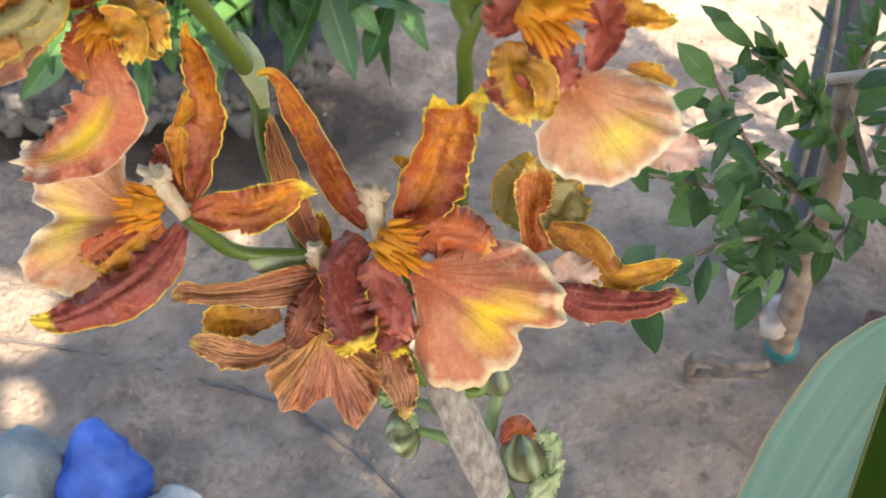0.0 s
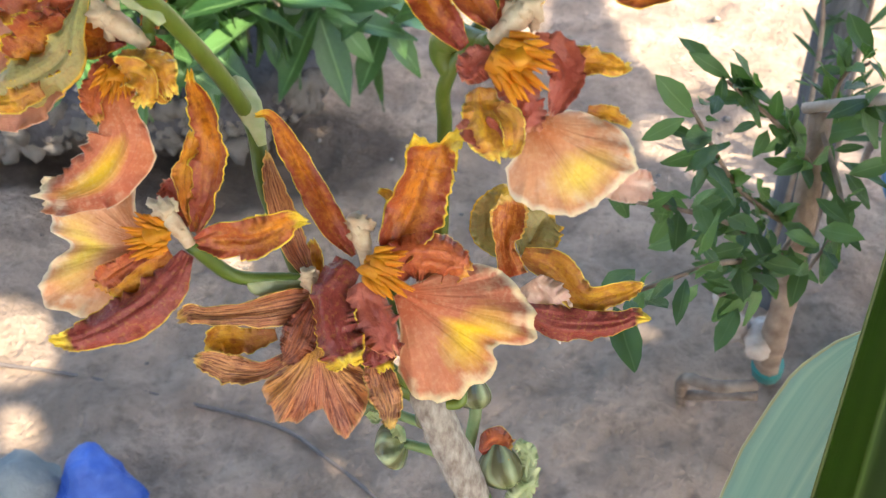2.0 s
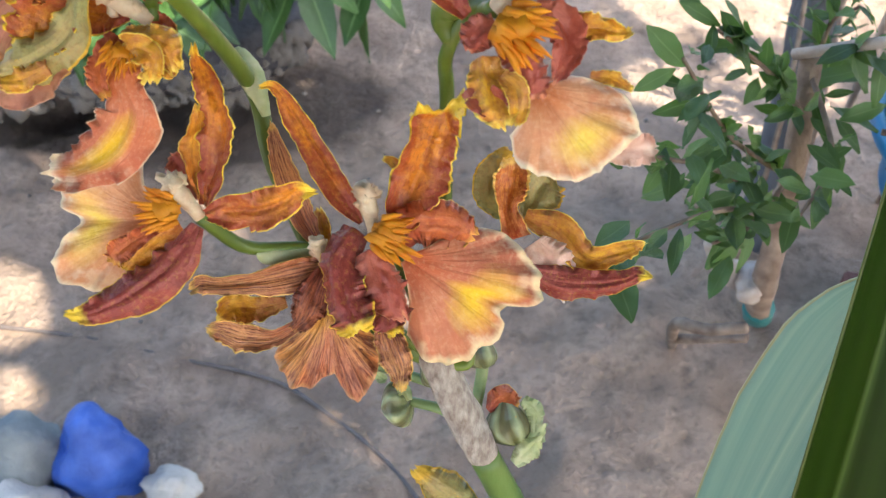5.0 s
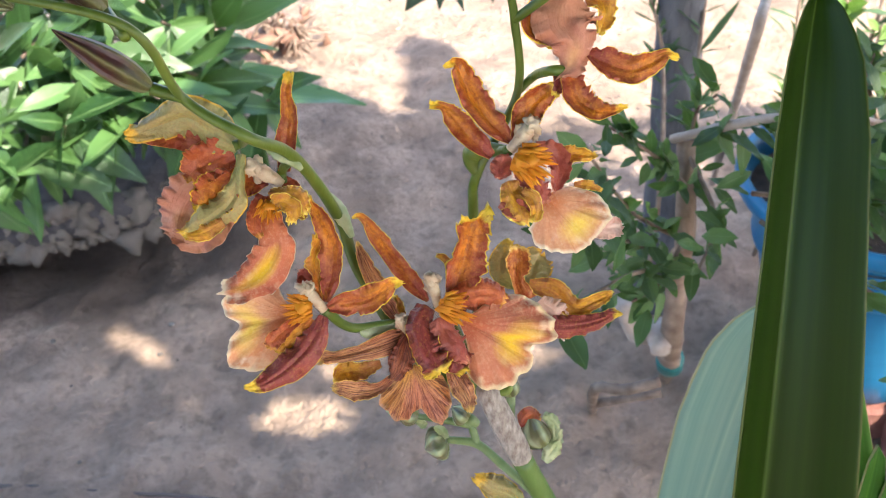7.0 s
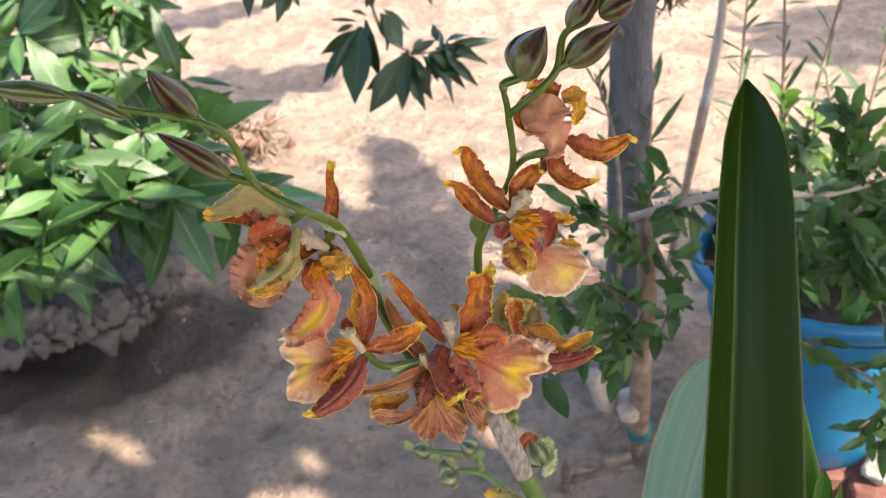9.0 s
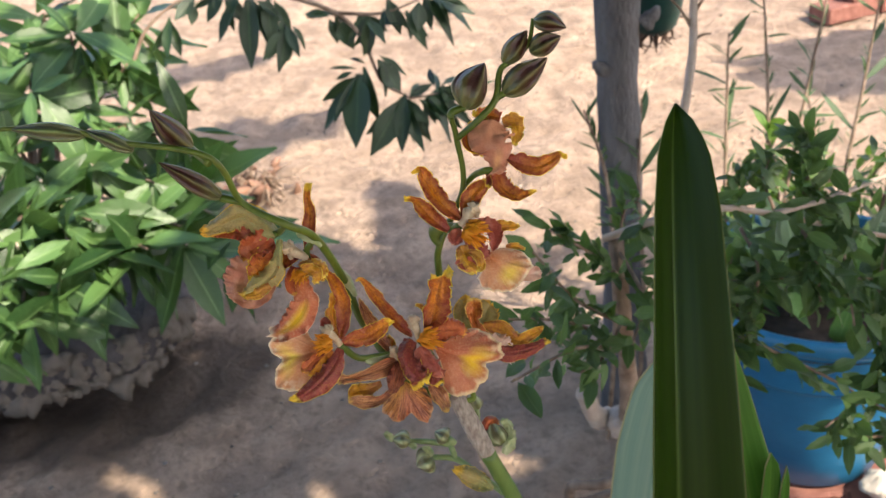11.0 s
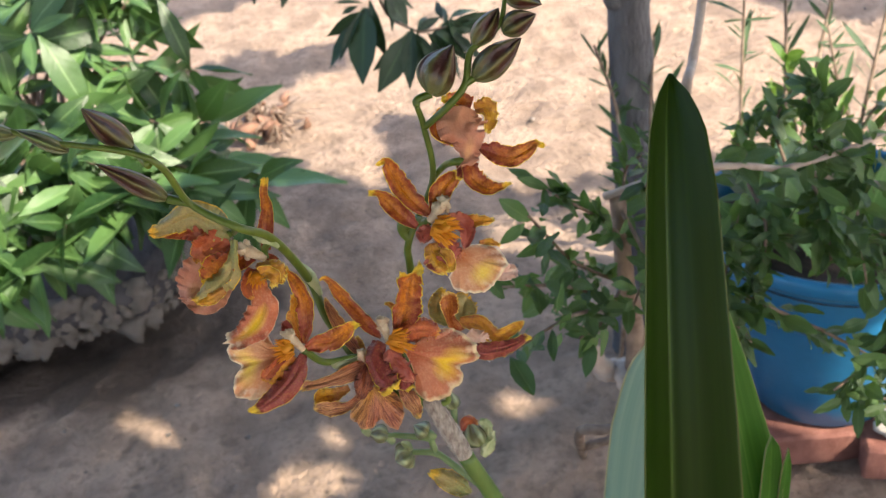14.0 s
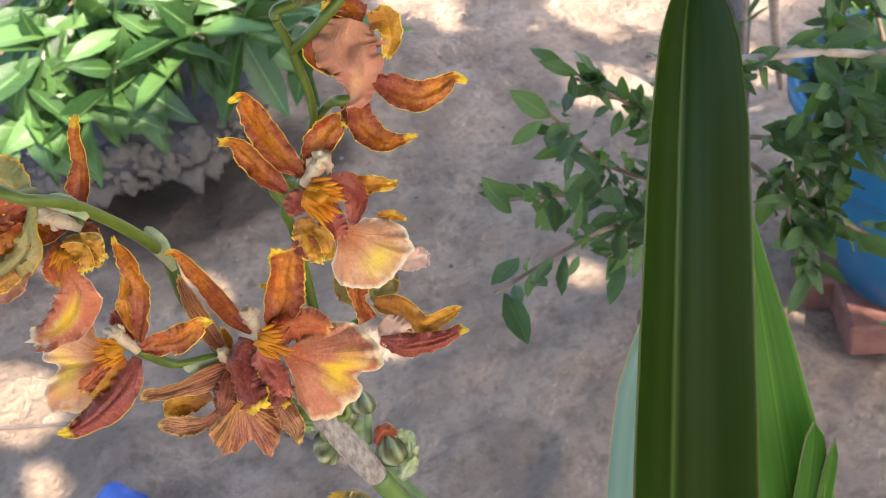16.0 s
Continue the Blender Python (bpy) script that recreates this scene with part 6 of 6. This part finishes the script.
part("knuckle", tube("knuckle", [(0.0757, 0.2416, 0.9168), (0.0748, 0.2432, 0.9196), (0.0757, 0.2430, 0.9222), (0.0790, 0.2405, 0.9236), (0.0822, 0.2365, 0.9248)], [0.0014, 0.0024, 0.0026, 0.0016, 0.0012], STEM, 26, 12, 0.06), f, "swollen green bend of the stalk")

# topmost flower, turned away
f = flower((0.0958, 0.2391, 0.9422), (0.0958, 0.2391, 0.9422), [(0.0864, 0.2450, 0.9352), (0.0908, 0.2464, 0.9381), (0.0929, 0.2398, 0.9424)], "half-turned flower with a smooth pinkish lip", 6, False)
petal(f, "petal", [(0.0994, 0.2503, 0.9566, 0.0042), (0.0930, 0.2492, 0.9533, 0.0065), (0.0908, 0.2471, 0.9498, 0.0059), (0.0951, 0.2431, 0.9460, 0.0023)], RUST, "", cup=0.3, ruffle=0.15, seed=65)
petal(f, "petal", [(0.1026, 0.2490, 0.9565, 0.0040), (0.0987, 0.2507, 0.9579, 0.0048), (0.0936, 0.2521, 0.9585, 0.0023)], RUST, "", cup=0.3, ruffle=0.2, seed=66)
petal(f, "petal", [(0.1030, 0.2477, 0.9548, 0.0034), (0.1063, 0.2474, 0.9552, 0.0056), (0.1071, 0.2451, 0.9521, 0.0048), (0.1050, 0.2429, 0.9484, 0.0017)], GOLD, "", cup=0.3, ruffle=0.15, seed=64)
petal(f, "lip", [(0.0994, 0.2469, 0.9571, 0.0092), (0.0974, 0.2428, 0.9533, 0.0150), (0.0985, 0.2399, 0.9485, 0.0114), (0.0969, 0.2384, 0.9442, 0.0078), (0.0945, 0.2384, 0.9418, 0.0022)], LIP_PINK, "smooth salmon-pink lip seen from behind", cup=-0.35, ruffle=0.08, waves=1.3, seed=61)
petal(f, "petal", [(0.1020, 0.2403, 0.9455, 0.0025), (0.1051, 0.2374, 0.9441, 0.0062), (0.1095, 0.2349, 0.9426, 0.0070), (0.1142, 0.2342, 0.9436, 0.0053), (0.1181, 0.2347, 0.9454, 0.0028), (0.1207, 0.2336, 0.9446, 0.0008)], RUST, "", cup=0.22, ruffle=0.16, waves=3, seed=62)
petal(f, "petal", [(0.0970, 0.2385, 0.9417, 0.0048), (0.0976, 0.2345, 0.9379, 0.0064), (0.1005, 0.2318, 0.9356, 0.0056), (0.1045, 0.2304, 0.9356, 0.0028), (0.1082, 0.2302, 0.9362, 0.0008)], RUST, "", cup=0.22, ruffle=0.14, waves=2.5, seed=63)
petal(f, "petal", [(0.0942, 0.2400, 0.9414, 0.0020), (0.0947, 0.2386, 0.9394, 0.0034), (0.0931, 0.2373, 0.9371, 0.0017)], WINE, "", cup=0.2, seed=67)

# flower behind the main lip
f = flower((0.0881, 0.2435, 0.8752), (0.0881, 0.2435, 0.8752), [(0.0728, 0.2212, 0.8635), (0.079, 0.243, 0.868), (0.086, 0.246, 0.872)], "half-hidden flower with yellow and wine petals", 7, False)
petal(f, "petal", [(0.0874, 0.2475, 0.8753, 0.0025), (0.0836, 0.2499, 0.8784, 0.0059), (0.0844, 0.2529, 0.8821, 0.0065), (0.0881, 0.2549, 0.8848, 0.0036)], GREENBACK, "pale green-backed petal", cup=0.25, ruffle=0.12, seed=74)
petal(f, "petal", [(0.0907, 0.2472, 0.8751, 0.0025), (0.0923, 0.2495, 0.8781, 0.0089), (0.0942, 0.2526, 0.8804, 0.0081), (0.0956, 0.2534, 0.8815, 0.0032)], GREENBACK, "pale green-backed petal", cup=0.2, ruffle=0.15, seed=75)
petal(f, "petal", [(0.0900, 0.2460, 0.8768, 0.0029), (0.0959, 0.2439, 0.8751, 0.0065), (0.1011, 0.2399, 0.8710, 0.0060), (0.1065, 0.2400, 0.8721, 0.0044), (0.1098, 0.2403, 0.8734, 0.0031), (0.1119, 0.2406, 0.8739, 0.0010)], GOLD, "", cup=0.25, ruffle=0.22, waves=2.5, seed=72)
petal(f, "lip", [(0.0912, 0.2413, 0.8742, 0.0045), (0.0935, 0.2394, 0.8718, 0.0085), (0.0961, 0.2373, 0.8685, 0.0068), (0.0973, 0.2348, 0.8653, 0.0021)], LIP_BLUSH, "", cup=0.1, ruffle=0.12, seed=76)
petal(f, "sepal", [(0.0897, 0.2368, 0.8717, 0.0023), (0.0952, 0.2348, 0.8701, 0.0063), (0.1023, 0.2340, 0.8700, 0.0055), (0.1072, 0.2343, 0.8706, 0.0037), (0.1099, 0.2349, 0.8714, 0.0031), (0.1125, 0.2345, 0.8710, 0.0012)], WINE, "wine-red sepal with a frilled yellow tip", cup=-0.3, ruffle=0.16, waves=3, tip=0.22, seed=73)
petal(f, "petal", [(0.0879, 0.2404, 0.8761, 0.0055), (0.0864, 0.2436, 0.8801, 0.0037), (0.0868, 0.2458, 0.8829, 0.0063), (0.0873, 0.2479, 0.8855, 0.0065), (0.0871, 0.2495, 0.8876, 0.0025)], SPOON, "", cup=0.3, ruffle=0.08, seed=71)

# withered flower
f = flower((0.0536, 0.2284, 0.8823), (0.0526, 0.2287, 0.8860), [(0.0728, 0.2212, 0.8635), (0.0603, 0.2245, 0.8765), (0.0556, 0.2309, 0.8778)], "withered brown flower with dark-veined shrivelled petals", 8, True, 1.1)
petal(f, "petal", [(0.0539, 0.2318, 0.8819, 0.0010), (0.0532, 0.2344, 0.8851, 0.0031), (0.0527, 0.2364, 0.8876, 0.0012)], GOLD, "", cup=0.2, seed=88)
petal(f, "petal", [(0.0532, 0.2310, 0.8824, 0.0010, 0), (0.0500, 0.2343, 0.8873, 0.0046, 15), (0.0475, 0.2385, 0.8925, 0.0044, 10), (0.0460, 0.2416, 0.8971, 0.0031, 0), (0.0453, 0.2441, 0.9002, 0.0008, 0)], FADED, "", cup=0.3, ruffle=0.15, seed=87)
petal(f, "petal", [(0.0467, 0.2264, 0.8749, 0.0021), (0.0414, 0.2259, 0.8740, 0.0046), (0.0373, 0.2260, 0.8741, 0.0052), (0.0346, 0.2247, 0.8724, 0.0014)], GOLD, "", cup=0.2, ruffle=0.25, seed=84)
petal(f, "petal", [(0.0540, 0.2278, 0.8816, 0.0044, 0), (0.0475, 0.2262, 0.8811, 0.0060, -10), (0.0409, 0.2249, 0.8809, 0.0039, -10), (0.0356, 0.2241, 0.8813, 0.0030, 0), (0.0332, 0.2243, 0.8814, 0.0035, 0), (0.0313, 0.2237, 0.8807, 0.0011, 0)], FADED, "", cup=0.25, ruffle=0.2, waves=2, seed=82)
petal(f, "petal", [(0.0490, 0.2210, 0.8745, 0.0021), (0.0447, 0.2198, 0.8729, 0.0032), (0.0400, 0.2197, 0.8734, 0.0049), (0.0362, 0.2201, 0.8746, 0.0039), (0.0337, 0.2204, 0.8750, 0.0013)], FADED, "", cup=0.25, ruffle=0.22, waves=2, seed=83)
part("lip", lip_sheet("lip", (0.0541, 0.2228, 0.8769), (0.0552, 0.2154, 0.8677), ((-55, 0.0073), (-44, 0.0112), (-32, 0.0137), (-20, 0.0156), (-9, 0.0172), (-2, 0.0136), (2, 0.0112), (13, 0.0129), (24, 0.0149), (40, 0.0137), (55, 0.0128), (64, 0.0069)), LIP_FADED, cup=0.12, ruffle=0.1, seed=81), f, "shrivelled brown lip with dark veins")
petal(f, "petal", [(0.0540, 0.2260, 0.8826, 0.0026), (0.0517, 0.2222, 0.8793, 0.0065), (0.0500, 0.2202, 0.8768, 0.0047), (0.0483, 0.2194, 0.8750, 0.0015)], FADED_DARK, "", cup=-0.2, ruffle=0.15, seed=85)
petal(f, "petal", [(0.0637, 0.2197, 0.8750, 0.0038), (0.0649, 0.2166, 0.8726, 0.0056), (0.0661, 0.2142, 0.8697, 0.0045), (0.0662, 0.2121, 0.8671, 0.0017)], FADED, "", cup=-0.4, ruffle=0.2, waves=2, tip=0.15, seed=86)

# buds
bud((0.0892, 0.2443, 0.9641), (0.0984, 0.2493, 0.9768), 0.0088, 1)
bud((0.1025, 0.2431, 0.9673), (0.1188, 0.2447, 0.9767), 0.0072, 2)
bud((0.1046, 0.2476, 0.9762), (0.1141, 0.2505, 0.9852), 0.0056, 3)
bud((0.1137, 0.2470, 0.9788), (0.1245, 0.2467, 0.9826), 0.0058, 4)
bud((0.1169, 0.2515, 0.9880), (0.1268, 0.2475, 0.9849), 0.0052, 5)
part("stem", tube("stem", [(0.0856, 0.2448, 0.9536), (0.0934, 0.2415, 0.9608), (0.0997, 0.2431, 0.9662), (0.1030, 0.2469, 0.9744), (0.1090, 0.2474, 0.9775), (0.1140, 0.2486, 0.9818), (0.1167, 0.2517, 0.9884)], [0.0011, 0.0012, 0.0012, 0.0011, 0.0009, 0.0008, 0.0007], STEM, 40, 9, 0.08), orchid)
part("stalk", tube("stalk", [(0.0841, 0.2440, 0.9616), (0.0847, 0.2448, 0.9633), (0.0892, 0.2444, 0.9644)], [0.0011, 0.0014, 0.0012], STEM, 14, 9, 0.08), orchid)
part("stalk", tube("stalk", [(0.0997, 0.2431, 0.9662), (0.1030, 0.2431, 0.9676)], [0.0012, 0.0012], STEM, 8, 9, 0.05), orchid)
bud((-0.0009, 0.2433, 0.9668), (-0.0105, 0.2384, 0.9832), 0.0056, 6)
bud((0.0053, 0.2393, 0.9502), (-0.0114, 0.2393, 0.9657), 0.0054, 7)
bud((-0.0319, 0.2504, 0.9746), (-0.0546, 0.2575, 0.9780), 0.0044, 8, "slender green bud on the branch tip", BUD_GREEN)
bud((-0.0182, 0.2427, 0.9698), (-0.0314, 0.2493, 0.9764), 0.0038, 9, "slender green bud on the branch tip", BUD_GREEN)
part("stalk", tube("stalk", [(0.0035, 0.2309, 0.9659), (-0.0009, 0.2433, 0.9668)], [0.0012, 0.0013], STEM, 8, 9, 0.05), orchid)
part("stalk", tube("stalk", [(0.0114, 0.2367, 0.9484), (0.0053, 0.2393, 0.9502)], [0.0012, 0.0015], STEM, 8, 9, 0.05), orchid)

# low side shoots below the flowers
part("stalk", tube("stalk", [(0.0911, 0.2368, 0.8025), (0.0821, 0.2475, 0.8078), (0.0762, 0.2540, 0.8109), (0.0674, 0.2567, 0.8122)], [0.0013, 0.0014, 0.0014, 0.0012], STEM_PALE, 22, 9, 0.08), orchid)
part("stalk", tube("stalk", [(0.0763, 0.2540, 0.8108), (0.0754, 0.2568, 0.8157), (0.0744, 0.2575, 0.8165), (0.0650, 0.2605, 0.8182), (0.0591, 0.2622, 0.8189)], [0.0013, 0.0013, 0.0014, 0.0012, 0.001], STEM_PALE, 22, 9, 0.08), orchid)
part("node", tube("node", [(0.0774, 0.2567, 0.8162), (0.0754, 0.2578, 0.8175), (0.0735, 0.2581, 0.8173)], [0.0012, 0.0022, 0.0012], STEM_PALE, 10, 9, 0.08), orchid)
bud((0.0674, 0.2567, 0.8122), (0.0604, 0.2567, 0.8095), 0.0083, 21, "small withered bud, green and brown", BUD_PALE)
bud((0.0598, 0.2620, 0.8188), (0.0528, 0.2643, 0.8202), 0.0055, 22, "small pale green bud", BUD_PALE)
petal(orchid, "bract", [(0.0531, 0.2630, 0.8201, 0.0023), (0.0516, 0.2643, 0.8218, 0.0032), (0.0504, 0.2654, 0.8234, 0.0018)], BRACT, "pale green bract", cup=0.4, seed=95)
bud((0.0747, 0.2582, 0.8179), (0.0702, 0.2611, 0.8214), 0.0055, 23, "small pale green bud with a purple tip", BUD_PALE)
petal(orchid, "bract", [(0.0618, 0.2593, 0.8169, 0.0014), (0.0608, 0.2598, 0.8173, 0.0028), (0.0587, 0.2607, 0.8182, 0.0012)], BRACT, "pale green bract", cup=0.4, seed=96)
petal(orchid, "bract", [(0.0669, 0.2554, 0.8140, 0.0018), (0.0659, 0.2569, 0.8161, 0.0032), (0.0639, 0.2580, 0.8173, 0.0011)], BRACT, "pale green bract", cup=0.4, seed=97)
petal(orchid, "bract", [(0.0805, 0.2125, 0.8279, 0.0017), (0.0770, 0.2146, 0.8313, 0.0062), (0.0727, 0.2163, 0.8339, 0.0070), (0.0682, 0.2188, 0.8366, 0.0017)], GREENBACK, "folded green and brown bract", cup=-0.5, ruffle=0.08, seed=91)
petal(orchid, "bract", [(0.0800, 0.2132, 0.8279, 0.0017), (0.0765, 0.2146, 0.8291, 0.0046), (0.0720, 0.2170, 0.8317, 0.0042), (0.0686, 0.2193, 0.8354, 0.0012)], GREENBACK, "folded green and brown bract", cup=0.4, ruffle=0.08, seed=98)
petal(orchid, "bract", [(0.0860, 0.2217, 0.8411, 0.0015), (0.0905, 0.2214, 0.8409, 0.0039), (0.0932, 0.2235, 0.8436, 0.0018)], BRACT, "pale green bract clasping the stem", cup=-0.4, seed=93)
petal(orchid, "bract", [(0.0873, 0.2182, 0.8379, 0.0021), (0.0902, 0.2200, 0.8401, 0.0048), (0.0927, 0.2216, 0.8421, 0.0015)], BRACT, "pale green bract clasping the stem", cup=-0.4, seed=92)
bud((0.0880, 0.2223, 0.8388), (0.0859, 0.2286, 0.8461), 0.0079, 24, "withered bud with a rusty top and pale green ribs", BUD_PALE)
petal(orchid, "bract", [(0.0825, 0.2262, 0.8447, 0.0012), (0.0852, 0.2275, 0.8463, 0.0051), (0.0884, 0.2264, 0.8452, 0.0030)], RUST_RED, "dry rusty bract", cup=-0.4, ruffle=0.25, seed=94)
petal(orchid, "bract", [(0.0914, 0.2223, 0.8421, 0.0012), (0.0916, 0.2249, 0.8451, 0.0036), (0.0892, 0.2265, 0.8470, 0.0021)], BRACT, "pale green bract", cup=-0.3, seed=99)
part("stalk", tube("stalk", [(0.0804, 0.2285, 0.8426), (0.0815, 0.2320, 0.8469), (0.0819, 0.2342, 0.8495)], [0.0012, 0.0012, 0.0014], STEM_PALE, 10, 9, 0.08), orchid)
bud((0.0820, 0.2335, 0.8486), (0.0816, 0.2380, 0.8540), 0.0064, 25, "small withered pale green bud", BUD_PALE)
part("stalk", tube("stalk", [(0.0728, 0.2212, 0.8635), (0.0781, 0.2212, 0.8636), (0.0779, 0.2241, 0.8671)], [0.0011, 0.0011, 0.001], STEM, 10, 9, 0.08), orchid)

# leaves
part("leaf", sheet("leaf", (0.167, 0.21, 0.53), (0.1695, 0.229, 0.73), (0.1945, 0.3035, 0.927), VIEW * 1.0 + UP * -0.2 + RIGHT * -0.1, 0.0475, BLADE, "blade", cup=0.0, ruffle=0.015, waves=1.2, fold=0.85, crease=-0.22, pleat=0.05, seed=3, nu=33, nv=60, thick=0.0006, frill=0.01), orchid, "tall dark green keeled strap leaf")
part("leaf", sheet("leaf", (0.1820, 0.3061, 0.53), (0.1850, 0.3061, 0.69), (0.2120, 0.3161, 0.7960), VIEW * 1.0 + UP * -0.4 + RIGHT * -0.1, 0.047, BLADE_BLUE, "blunt", cup=0.1, ruffle=0.02, waves=1, seed=4, nu=15, nv=40, thick=0.0006, frill=0.01), orchid, "broad blue-green strap leaf with a pale edge")
part("leaf", sheet("leaf", (0.25, 0.245, 0.53), (0.2285, 0.265, 0.69), (0.212, 0.306, 0.845), VIEW * 1.0 + UP * -0.4 + RIGHT * 0.2, 0.037, BLADE_LIGHT, "taper", cup=0.1, fold=0.15, ruffle=0.02, waves=1, seed=5, nu=13, nv=40, thick=0.0006, frill=0.01), orchid, "bright green strap leaf lit through")
part("leaf", sheet("leaf", (0.225, 0.26, 0.53), Vector((0.229, 0.264, 0.66)), (0.2294, 0.2666, 0.7598), VIEW * 1.0 + UP * -0.4, 0.018, BLADE_LIGHT, "blade", cup=0.2, fold=0.2, ruffle=0.02, seed=6, nu=11, nv=30, thick=0.0006, frill=0.01), orchid, "short bright green young leaf")
part("leaf", sheet("leaf", (0.24, 0.27, 0.53), Vector((0.238, 0.268, 0.64)), (0.2353, 0.2617, 0.7542), VIEW * 1.0 + UP * -0.4, 0.01, BLADE_LIGHT, "blade", cup=0.2, ruffle=0.02, seed=7, nu=9, nv=24, thick=0.0006, frill=0.01), orchid, "short bright green young leaf")
